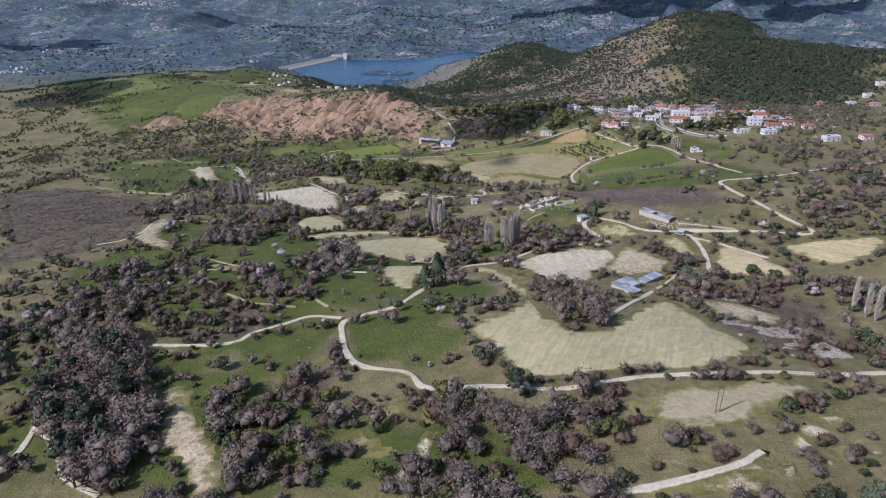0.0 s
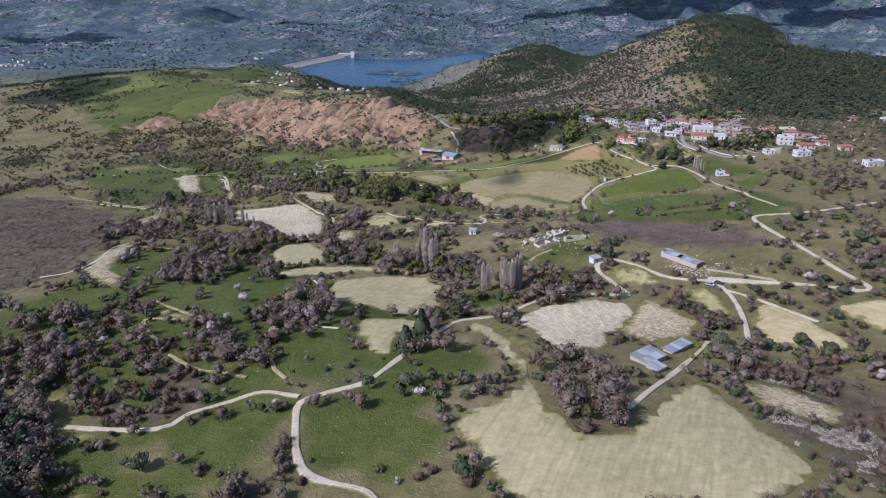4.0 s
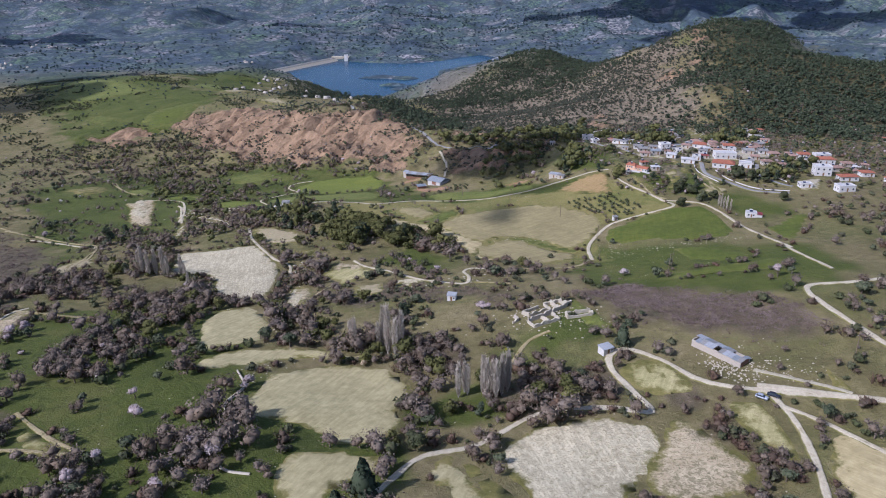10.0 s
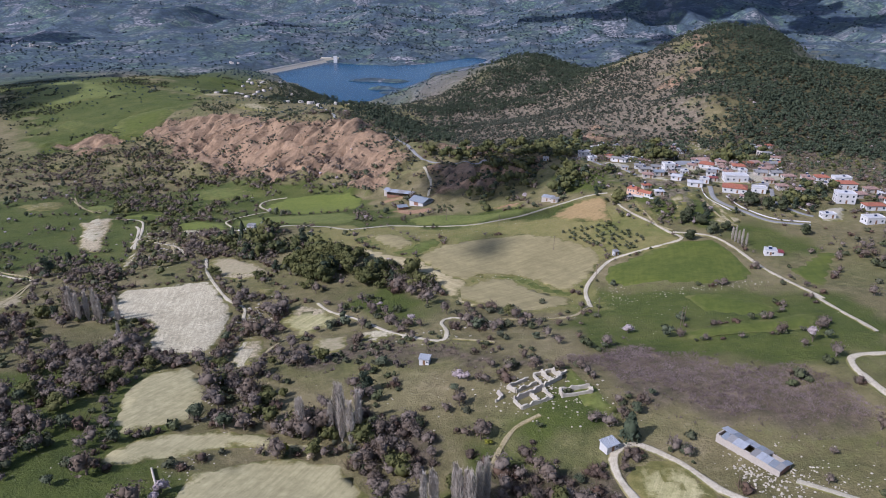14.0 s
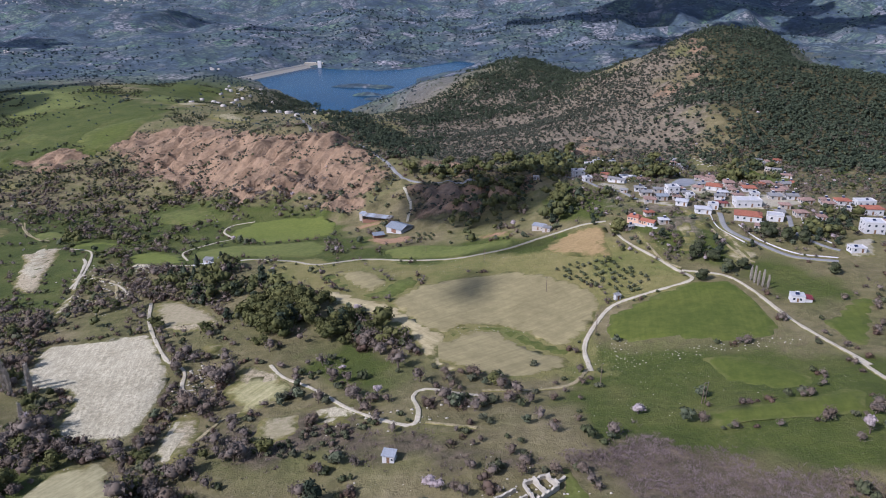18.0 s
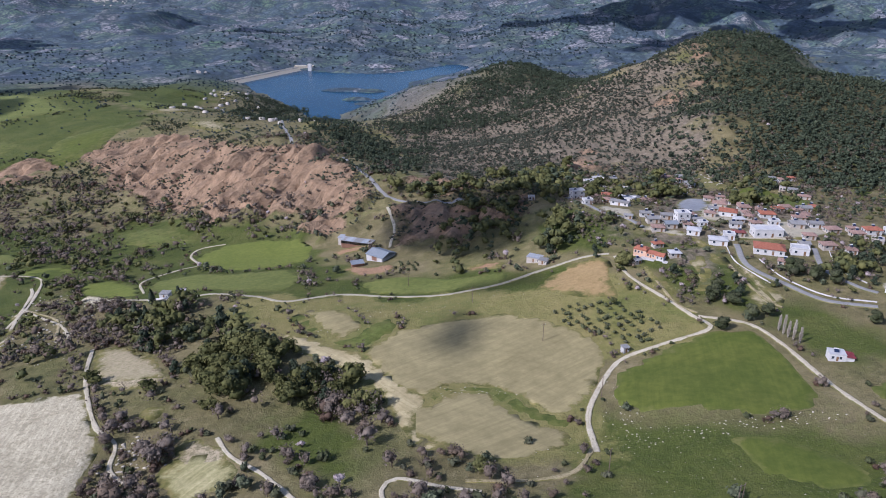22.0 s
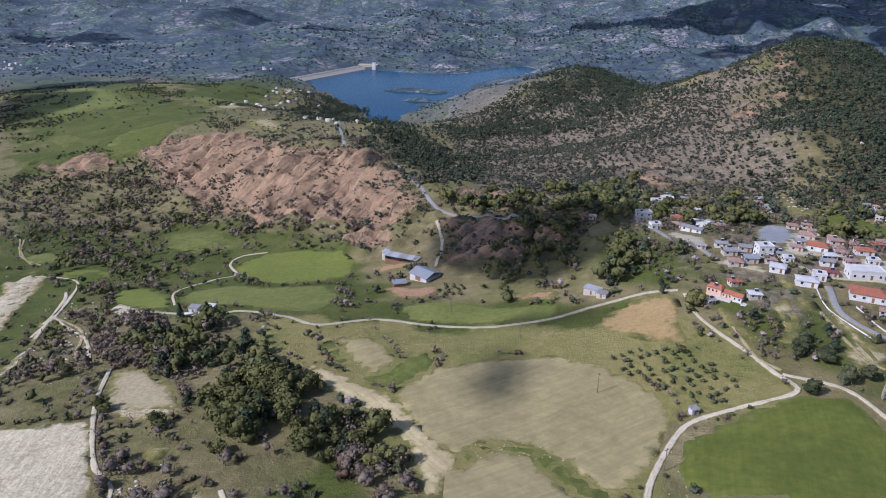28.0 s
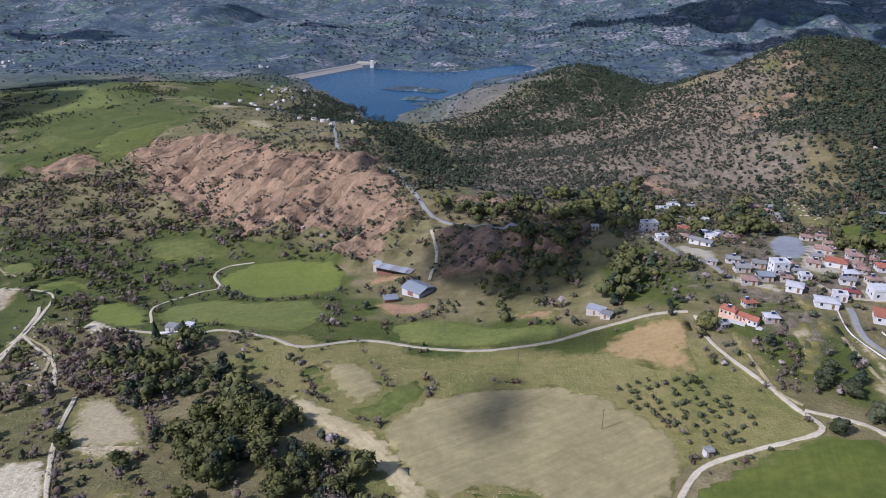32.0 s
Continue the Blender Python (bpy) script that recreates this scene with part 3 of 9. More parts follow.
def ground_z(x, y):
    """Height of the open ground."""
    x, y = np.asarray(x, float), np.asarray(y, float)
    z = base_height(x, y)
    far = np.clip((np.hypot(x, y) - 900) / 1500, 0, 1)
    hill = np.maximum(cover("garrigue", x, y, 40), cover("pine", x, y, 40))
    red = cover("red", x, y, 16)
    # dents on both sides of the hilltop, shaped to fit its skyline in view
    z = z - 20 * np.exp(-((x - 300) ** 2 + (y - 1370) ** 2) / (2 * 88 ** 2)) - 45 * np.exp(-((x - 680) ** 2 + (y - 1330) ** 2) / (2 * 75 ** 2))
    z = z + 0.55 * vnoise(x, y, 34, 1) + 0.25 * vnoise(x, y, 15, 2)
    z = z + hill * (5.0 * vnoise(x, y, 85, 3) + 3.2 * (0.5 - np.abs(vnoise(x, y, 46, 4))) + 1.0 * vnoise(x, y, 19, 7))
    z = z + far * (1 + 1.6 * np.clip((x - 300) / 600, 0, 1)) * (15 * vnoise(x, y, 420, 8) + 10 * (0.4 - np.abs(vnoise(x, y, 190, 9))) * 2 + 6 * (0.4 - np.abs(vnoise(x, y, 95, 10))))
    deep = np.clip((y - 2420) / 600, 0, 1)
    z = z + deep * (34 * vnoise(x, y, 620, 23) + 60 * (0.35 - np.abs(vnoise(x, y, 410, 24))) + 18 * (0.4 - np.abs(vnoise(x, y, 150, 25))))
    z = z + deep * 70 * np.clip((x - 350) / 700, 0, 1) * (0.6 + 0.8 * (0.5 - np.abs(vnoise(x, y, 560, 26))))
    # far rim raised so that its skyline stays above the camera's view
    z = z + 150 * np.clip((np.hypot(x, y) - 3500) / 1400, 0, 1) ** 1.4 * (0.75 + 0.35 * vnoise(x, y, 700, 27))
    # gullies that run down the red slopes
    bend = 20 * vnoise(x, y, 60, 11) + 7 * vnoise(x, y, 21, 28)
    gully = np.abs(vnoise((x * 0.87 - y * 0.5 + bend), (y * 0.87 + x * 0.5) * 0.25, 13, 12))
    gully2 = np.abs(vnoise((x * 0.87 - y * 0.5 + bend), (y * 0.87 + x * 0.5) * 0.3, 5.5, 13))
    z = z + red * (10.5 * (gully - 0.42) + 5.0 * (gully2 - 0.4) + 1.6 * vnoise(x, y, 7, 19) + 5.0 * vnoise(x, y, 38, 29))
    d = inside(LAKE, x, y) + 14 * vnoise(x, y, 60, 14) + 5 * vnoise(x, y, 22, 15)
    near_lake = np.clip(1 - np.abs(d) / 120, 0, 1)
    bank = np.where(d > 0, LAKE_Z - 0.3 - 0.1 * d, LAKE_Z + 0.3 - 0.13 * d)
    z = np.where(d > 0, np.minimum(z, bank), z * (1 - near_lake) + bank * near_lake)
    for ix, iy, rx, ry in ISLANDS:
        q = ((x - ix) / rx) ** 2 + ((y - iy) / ry) ** 2
        z = np.where(q < 1.6, np.maximum(z, LAKE_Z + 7 * (1 - q)), z)
    return z


def mesh_of(name, verts, faces, mats=(), smooth=False, index=None):
    """A mesh from arrays: faces as an (n, 3) or (n, 4) array."""
    me = bpy.data.meshes.new(name)
    faces = np.asarray(faces, np.int32)
    k = faces.shape[1]
    me.vertices.add(len(verts))
    me.vertices.foreach_set("co", np.asarray(verts, np.float32).ravel())
    me.loops.add(faces.size)
    me.loops.foreach_set("vertex_index", faces.ravel())
    me.polygons.add(len(faces))
    me.polygons.foreach_set("loop_start", np.arange(0, faces.size, k, dtype=np.int32))
    me.polygons.foreach_set("loop_total", np.full(len(faces), k, np.int32))
    if smooth:
        me.polygons.foreach_set("use_smooth", np.ones(len(faces), bool))
    if index is not None:
        me.polygons.foreach_set("material_index", np.asarray(index, np.int32))
    for m in mats:
        me.materials.append(m)
    me.update()
    me.validate()
    return me


# the ground: one sheet from under the camera to the horizon, finer ahead
CENTRE = (10.0, -60.0)
ang = np.radians(np.concatenate([np.linspace(-44, 44, 450), np.linspace(44, 316, 90)[1:-1]]))
rad = np.concatenate([np.linspace(1, 150, 16)[:-1], np.geomspace(150, 620, 130)[:-1], np.geomspace(620, 1260, 215)[:-1], np.geomspace(1260, 4940, 150)])
A, R = np.meshgrid(ang, rad)
gx, gy = CENTRE[0] + R * np.sin(A), CENTRE[1] + R * np.cos(A)
gz = ground_z(gx, gy)
na, nr = len(ang), len(rad)
ids = np.arange(na * nr).reshape(nr, na)
nxt = np.roll(ids, -1, 1)
quads = np.stack([ids[:-1], ids[1:], nxt[1:], nxt[:-1]], -1).reshape(-1, 4)
gv = np.stack([gx.ravel(), gy.ravel(), gz.ravel()], 1)


def ground_material():
    m, t, b = nodes_of("open_ground")
    co = where(t)
    za, zb = t.nodes.new("ShaderNodeAttribute"), t.nodes.new("ShaderNodeAttribute")
    za.attribute_name, zb.attribute_name = "cover_a", "cover_b"
    sa, sb = t.nodes.new("ShaderNodeSeparateColor"), t.nodes.new("ShaderNodeSeparateColor")
    t.links.new(za.outputs[0], sa.inputs[0])
    t.links.new(zb.outputs[0], sb.inputs[0])
    grass, red, rock = sa.outputs
    pine, scrub, far = sb.outputs
    zc = t.nodes.new("ShaderNodeAttribute")
    zc.attribute_name = "cover_c"
    huge, big = mottling(t, 0.006, 6, 0.6, co, 0.5), mottling(t, 0.035, 6, 0.62, co, 0.4)
    mid, fine = mottling(t, 0.22, 6, 0.7, co), mottling(t, 1.3, 4, 0.75, co)
    c = ramp(t, big, [(0.28, (0.082, 0.076, 0.034)), (0.5, (0.160, 0.132, 0.072)), (0.70, (0.26, 0.21, 0.135))])
    c = mix(t, 0.45, c, ramp(t, mid, [(0.32, (0.045, 0.048, 0.020)), (0.52, (0.125, 0.118, 0.055)), (0.74, (0.27, 0.235, 0.155))]))
    c = mix(t, math_node(t, "MULTIPLY", math_node(t, "SUBTRACT", mottling(t, 0.016, 5, 0.6, co, 0.4), 0.47), 2.8, True), c,
            ramp(t, mid, [(0.3, (0.055, 0.075, 0.018)), (0.7, (0.145, 0.150, 0.050))]))
    g = ramp(t, big, [(0.3, (0.036, 0.054, 0.009)), (0.5, (0.062, 0.083, 0.015)), (0.72, (0.118, 0.118, 0.040))])
    g = mix(t, 0.4, g, ramp(t, mid, [(0.3, (0.030, 0.042, 0.008)), (0.7, (0.102, 0.114, 0.028))]))
    rough_edge = math_node(t, "MULTIPLY", math_node(t, "SUBTRACT", mid, 0.5), 0.9)

    def mask(s, k=2.0):
        return math_node(t, "MULTIPLY", math_node(t, "ADD", math_node(t, "SUBTRACT", s, 0.38), rough_edge), k, True)
    c = mix(t, mask(grass), c, g)
    past = ramp(t, mid, [(0.3, (0.102, 0.110, 0.032)), (0.52, (0.170, 0.158, 0.062)), (0.72, (0.245, 0.212, 0.102))])
    past = mix(t, 0.5, past, ramp(t, big, [(0.34, (0.080, 0.108, 0.022)), (0.5, (0.160, 0.152, 0.056)), (0.68, (0.245, 0.202, 0.096))]))
    c = mix(t, mask(zc.outputs["Fac"], 3.0), c, past)
    c = mix(t, mask(scrub), c, ramp(t, mid, [(0.3, (0.046, 0.042, 0.026)), (0.5, (0.094, 0.078, 0.055)), (0.7, (0.165, 0.128, 0.100))]))
    c = mix(t, mask(pine), c, ramp(t, mid, [(0.3, (0.038, 0.038, 0.020)), (0.55, (0.078, 0.070, 0.034)), (0.75, (0.15, 0.120, 0.072))]))
    c = mix(t, mask(rock), c, ramp(t, mid, [(0.3, (0.078, 0.066, 0.052)), (0.55, (0.165, 0.138, 0.110)), (0.75, (0.29, 0.245, 0.205))]))
    rr = ramp(t, mid, [(0.28, (0.11, 0.080, 0.056)), (0.5, (0.272, 0.186, 0.130)), (0.75, (0.39, 0.285, 0.210))])
    rr = mix(t, 0.35, rr, ramp(t, big, [(0.3, (0.15, 0.115, 0.090)), (0.7, (0.34, 0.212, 0.138))]))
    turned = node(t, "ShaderNodeMapping", Rotation=(0, 0, 0.52))
    t.links.new(co, turned.inputs[0])
    drawn = node(t, "ShaderNodeMapping", Scale=(1, 0.16, 0.3))
    t.links.new(turned.outputs[0], drawn.inputs[0])
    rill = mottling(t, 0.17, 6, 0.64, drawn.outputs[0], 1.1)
    # colour darkens along the rills' lows and pales along their highs
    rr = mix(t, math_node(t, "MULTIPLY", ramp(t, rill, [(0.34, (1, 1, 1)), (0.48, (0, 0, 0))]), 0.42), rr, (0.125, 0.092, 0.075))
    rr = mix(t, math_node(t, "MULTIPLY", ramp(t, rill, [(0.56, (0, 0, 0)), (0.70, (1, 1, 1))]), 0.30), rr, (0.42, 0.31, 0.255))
    red_mask = mask(red, 3.0)
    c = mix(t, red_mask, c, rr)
    c = mix(t, 1.0, c, (1.04, 1.0, 0.82), "MULTIPLY")
    # far country: patchwork of woods, pasture, pale plots; blue haze painted into all colours
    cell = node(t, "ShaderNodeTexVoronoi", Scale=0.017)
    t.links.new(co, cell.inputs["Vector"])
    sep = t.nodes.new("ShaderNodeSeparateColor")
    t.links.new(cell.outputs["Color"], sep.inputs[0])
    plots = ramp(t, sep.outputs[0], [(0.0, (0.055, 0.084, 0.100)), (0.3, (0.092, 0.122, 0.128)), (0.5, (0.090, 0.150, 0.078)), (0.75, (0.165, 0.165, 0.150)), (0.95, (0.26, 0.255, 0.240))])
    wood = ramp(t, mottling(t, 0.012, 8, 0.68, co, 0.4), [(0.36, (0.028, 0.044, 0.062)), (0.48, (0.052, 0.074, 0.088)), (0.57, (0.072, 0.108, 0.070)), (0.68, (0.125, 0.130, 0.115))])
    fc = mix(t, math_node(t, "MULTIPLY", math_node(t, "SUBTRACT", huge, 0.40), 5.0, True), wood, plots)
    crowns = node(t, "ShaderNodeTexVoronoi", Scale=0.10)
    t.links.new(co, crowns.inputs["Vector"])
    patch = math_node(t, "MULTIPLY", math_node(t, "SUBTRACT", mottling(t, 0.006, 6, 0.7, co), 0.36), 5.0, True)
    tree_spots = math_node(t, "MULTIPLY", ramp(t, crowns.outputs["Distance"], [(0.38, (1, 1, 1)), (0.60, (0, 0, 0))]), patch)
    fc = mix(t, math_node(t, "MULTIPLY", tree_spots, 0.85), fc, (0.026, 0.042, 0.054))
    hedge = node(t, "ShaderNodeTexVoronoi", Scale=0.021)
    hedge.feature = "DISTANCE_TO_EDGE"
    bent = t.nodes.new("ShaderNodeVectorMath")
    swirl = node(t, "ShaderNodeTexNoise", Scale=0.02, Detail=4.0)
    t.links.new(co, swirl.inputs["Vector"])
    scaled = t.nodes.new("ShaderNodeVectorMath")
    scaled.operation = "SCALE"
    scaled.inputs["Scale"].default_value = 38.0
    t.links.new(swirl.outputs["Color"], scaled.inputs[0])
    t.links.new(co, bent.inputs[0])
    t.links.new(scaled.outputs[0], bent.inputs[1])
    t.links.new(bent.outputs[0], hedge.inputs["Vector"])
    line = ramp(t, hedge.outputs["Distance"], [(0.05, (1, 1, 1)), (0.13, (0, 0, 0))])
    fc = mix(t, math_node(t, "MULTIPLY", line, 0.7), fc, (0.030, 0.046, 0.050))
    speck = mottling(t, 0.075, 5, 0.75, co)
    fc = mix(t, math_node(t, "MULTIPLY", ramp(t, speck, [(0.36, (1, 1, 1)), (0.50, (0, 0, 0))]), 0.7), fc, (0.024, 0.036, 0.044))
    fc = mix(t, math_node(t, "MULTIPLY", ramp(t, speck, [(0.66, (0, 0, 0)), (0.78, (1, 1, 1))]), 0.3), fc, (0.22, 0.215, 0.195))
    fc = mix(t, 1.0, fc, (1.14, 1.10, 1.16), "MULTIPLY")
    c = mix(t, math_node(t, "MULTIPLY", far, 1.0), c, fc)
    near = math_node(t, "SUBTRACT", 1.0, math_node(t, "MULTIPLY", far, 0.8))
    c = mix(t, math_node(t, "MULTIPLY", math_node(t, "MULTIPLY", ramp(t, fine, [(0.6, (0, 0, 0)), (0.72, (1, 1, 1))]), 0.6), near), c, (0.32, 0.28, 0.19))
    c = mix(t, math_node(t, "MULTIPLY", math_node(t, "MULTIPLY", ramp(t, fine, [(0.26, (1, 1, 1)), (0.42, (0, 0, 0))]), 0.75), near), c, (0.04, 0.04, 0.02))
    t.links.new(c, b.inputs["Base Color"])
    rough = math_node(t, "ADD", fine, math_node(t, "MULTIPLY", mid, 3.0))
    relief(t, b, math_node(t, "ADD", rough, math_node(t, "MULTIPLY", math_node(t, "MULTIPLY", rill, red_mask), 9.0)), 0.8, 0.5)
    return m


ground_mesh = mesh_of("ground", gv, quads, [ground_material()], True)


def attribute(me, name, cols):
    at = me.color_attributes.new(name, "FLOAT_COLOR", "POINT")
    at.data.foreach_set("color", np.stack([*cols, np.ones(len(cols[0]))], 1).astype(np.float32).ravel())


fx, fy = gx.ravel(), gy.ravel()
# where the far palette with its painted haze takes over
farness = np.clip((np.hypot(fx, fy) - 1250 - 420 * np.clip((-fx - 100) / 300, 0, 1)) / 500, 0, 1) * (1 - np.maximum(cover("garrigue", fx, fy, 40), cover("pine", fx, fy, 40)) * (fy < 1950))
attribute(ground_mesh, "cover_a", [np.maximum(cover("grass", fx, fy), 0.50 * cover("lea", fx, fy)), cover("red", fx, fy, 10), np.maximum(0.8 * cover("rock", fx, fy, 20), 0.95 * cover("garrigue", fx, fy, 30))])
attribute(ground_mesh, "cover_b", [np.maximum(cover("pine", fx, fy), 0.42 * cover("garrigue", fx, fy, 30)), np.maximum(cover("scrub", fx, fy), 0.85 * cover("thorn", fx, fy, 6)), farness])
ground_mesh.attributes.new("cover_c", "FLOAT", "POINT").data.foreach_set("value", cover("pasture", fx, fy).astype(np.float32))
tagged(new("ground", ground_mesh), "winter valley ground of scrub, grass and bare earth", "ground", kind="structure")


def drape(poly, step, lift):
    """A grid sheet over the inside of a polygon that follows the ground, its rim sunk into the soil."""
    p = np.array(poly, float)
    # round the corners
    q = p
    for _ in range(2):
        q = np.concatenate([0.84 * q + 0.16 * np.roll(q, -1, 0), 0.16 * q + 0.84 * np.roll(q, -1, 0)], 1).reshape(-1, 2)
    bm = bmesh.new()
    vs = [bm.verts.new((a, b, 0)) for a, b in q]
    face = bm.faces.new(vs)
    lo, hi = q.min(0), q.max(0)
    for axis in (0, 1):
        for c in np.arange(lo[axis] + step * 0.6, hi[axis], step):
            pt, no = [0, 0, 0], [0, 0, 0]
            pt[axis], no[axis] = c, 1
            bmesh.ops.bisect_plane(bm, geom=bm.verts[:] + bm.edges[:] + bm.faces[:], plane_co=pt, plane_no=no)
    bmesh.ops.remove_doubles(bm, verts=bm.verts[:], dist=0.25)
    bmesh.ops.triangulate(bm, faces=bm.faces[:])
    bmesh.ops.dissolve_degenerate(bm, dist=0.05, edges=bm.edges[:])
    bmesh.ops.triangulate(bm, faces=bm.faces[:])
    xs, ys = np.array([v.co.x for v in bm.verts]), np.array([v.co.y for v in bm.verts])
    zs = ground_z(xs, ys) + lift
    for v, z in zip(bm.verts, zs):
        v.co.z = z
        if v.is_boundary:
            v.co.z = z - 1.5 * lift
            v.co.x += random.uniform(-0.4, 0.4) + 1.6 * float(vnoise(v.co.x, v.co.y, 9, 17))
            v.co.y += random.uniform(-0.4, 0.4) + 1.6 * float(vnoise(v.co.x, v.co.y, 9, 18))
    for f in bm.faces:
        if f.normal.z < 0:
            f.normal_flip()
        f.smooth = True
    return bm


FIELD_LABEL = {"stubble": "pale stubble field with mower lines", "straw": "straw-coloured fallow field", "chalk": "white chalky ploughed field with furrows",
               "chalkweed": "pale bare plot dotted with dry weeds", "dry": "dry tan fallow field", "palegrass": "thin pale grass plot",
               "brown": "smooth brown tilled field", "meadow": "rough green meadow strip", "green": "bright green young barley field",
               "lime": "yellow-green spring field", "ochre": "ochre fallow slope", "earth": "bare reddish-brown trampled earth", "yard": "grey paved village square",
               "gravel": "worn gravel yard", "track": "pale bare track ground"}
FIELD_POLYS = []


def field(name, kind, poly):
    dist = np.hypot(*np.mean(poly, 0))
    layer = 0.02 * (len(FIELD_POLYS) % 9)
    bm = drape(poly, 5.0 if dist < 800 else 14.0, (0.20 if dist < 800 else 0.9) + layer)
    px, py = np.array([v.co.x for v in bm.verts]), np.array([v.co.y for v in bm.verts])
    rim = np.clip(inside(poly, px, py) / ({"chalk": 3.0, "stubble": 2.4, "brown": 2.2, "straw": 2.2, "green": 3.0, "lime": 3.0}.get(kind, 5.0) if dist < 800 else 30.0), 0.0, 1.0)
    rim[[v.is_boundary for v in bm.verts]] = 0.0
    me = bpy.data.meshes.new(name)
    bm.to_mesh(me)
    bm.free()
    me.attributes.new("rim", "FLOAT", "POINT").data.foreach_set("value", rim.astype(np.float32))
    me.attributes.new("inset", "FLOAT", "POINT").data.foreach_set("value", inside(poly, px, py).astype(np.float32))
    me.materials.append(MAT[kind])
    FIELD_POLYS.append(poly)
    tagged(new(name, me), FIELD_LABEL[kind], "field", kind="structure")


field("stubble_field", "stubble", [(7.9, 208.2), (10.7, 200.3), (17.4, 183.8), (23.2, 174.6), (34.2, 172.1), (50.8, 174.1), (66.3, 172.2), (81.5, 174.1), (94.7, 183.6), (90.8, 210.5), (85.8, 236.4), (72.9, 228.6), (59.6, 213.0), (53.2, 202.2), (41.1, 201.7), (35.8, 214.9), (33.1, 231.1), (32.7, 253.6), (26.0, 278.4), (18.2, 290.6), (12.7, 281.8), (19.7, 266.8), (25.5, 248.8), (27.6, 231.7), (23.9, 222.6), (14.6, 217.9)])
field("ploughed_field", "chalk", [(32.4, 289.9), (36.3, 299.9), (51.5, 307.5), (66.4, 309.1), (79.2, 302.2), (81.6, 296.1), (74.4, 283.2), (66.2, 272.5), (62.0, 262.2), (46.9, 254.1), (43.0, 256.0), (37.1, 270.6)])
field("stubble_field", "stubble", [(-46.9, 312.3), (-45.6, 336.7), (-43.8, 346.7), (-25.6, 351.6), (-4.1, 352.7), (5.2, 338.8), (7.7, 327.2), (1.3, 320.6), (5.6, 309.8), (0.3, 296.6), (-13.1, 294.6), (-17.5, 300.7), (-31.2, 307.6)])
field("stubble_field", "stubble", [(-27.8, 284.0), (-23.0, 292.8), (-9.5, 292.6), (-0.7, 288.6), (3.5, 286.9), (0.2, 278.7), (-7.3, 275.5), (-12.1, 267.0), (-11.6, 254.6), (-19.0, 257.1), (-24.6, 269.6)])
field("stubble_field", "stubble", [(-81.4, 373.6), (-86.8, 396.6), (-83.4, 414.5), (-68.5, 418.8), (-58.7, 400.5), (-49.8, 378.0), (-64.6, 367.6), (-74.3, 362.4)])
field("stubble_field", "stubble", [(-74.9, 348.0), (-71.1, 359.4), (-55.6, 368.0), (-39.6, 368.4), (-6.8, 358.8), (-6.5, 354.8), (-35.4, 357.9), (-51.4, 351.7), (-66.4, 344.6)])
field("ploughed_field", "chalk", [(-143.8, 516.8), (-126.0, 518.9), (-96.3, 523.5), (-72.8, 482.7), (-70.7, 465.0), (-67.1, 431.8), (-97.7, 433.0), (-103.4, 460.1), (-110.4, 471.1), (-129.6, 468.6)])
field("fallow_field", "dry", [(-112.2, 564.9), (-96.8, 565.5), (-76.5, 546.7), (-64.0, 527.9), (-73.5, 529.7), (-91.7, 526.9), (-101.5, 538.5)])
field("orchard_plot", "palegrass", [(-47.4, 464.7), (-43.4, 476.1), (-31.3, 475.3), (-19.7, 466.1), (-21.2, 454.3), (-31.2, 447.1), (-35.0, 440.6), (-39.1, 450.9)])
field("tilled_field", "brown", [(12.5, 543.8), (25.6, 562.2), (50.6, 569.5), (73.2, 568.1), (89.6, 560.2), (105.9, 544.6), (111.3, 525.7), (101.9, 504.2), (93.8, 491.3), (87.0, 485.9), (78.9, 488.8), (72.7, 500.2), (61.3, 509.0), (46.8, 510.1), (36.6, 501.0), (25.9, 511.7), (16.4, 525.3)])
field("tilled_field", "brown", [(40.6, 497.0), (48.8, 506.8), (60.9, 504.4), (68.7, 491.6), (76.1, 482.4), (87.7, 477.0), (84.4, 467.1), (67.6, 459.4), (55.9, 460.9), (37.0, 474.0), (29.3, 484.9), (26.7, 497.9)])
field("stubble_field", "straw", [(-36.6, 572.9), (-16.1, 560.8), (0.5, 548.6), (14.2, 536.8), (26.3, 518.0), (39.9, 498.7), (34.6, 487.4), (36.1, 476.3), (46.7, 465.6), (35.9, 466.6), (25.8, 486.9), (22.7, 504.7), (13.1, 518.1), (0.2, 532.7), (-15.6, 544.0)])
field("grass_bank", "meadow", [(37.6, 500.2), (47.8, 508.8), (61.3, 509.0), (72.6, 499.5), (78.9, 488.8), (86.9, 485.3), (86.8, 477.8), (76.2, 483.1), (68.8, 492.3), (61.0, 504.7), (48.8, 507.2), (40.0, 497.4)])
field("barley_field", "green", [(103.0, 495.8), (113.3, 514.6), (152.2, 530.6), (168.8, 528.6), (171.9, 510.2), (169.0, 480.0), (162.5, 468.7), (144.5, 468.8), (125.1, 477.6), (109.3, 481.3), (104.5, 487.9)])
field("barley_field", "green", [(130.1, 457.4), (141.9, 457.9), (153.1, 445.4), (159.1, 433.2), (153.8, 426.5), (141.0, 428.0), (132.0, 438.9)])
field("barley_field", "green", [(119.4, 420.8), (139.9, 418.9), (169.8, 423.1), (159.3, 406.3), (133.9, 407.0), (115.9, 408.0)])
field("barley_field", "green", [(184.8, 476.2), (206.5, 499.3), (219.3, 502.5), (187.3, 450.8), (183.8, 463.6)])
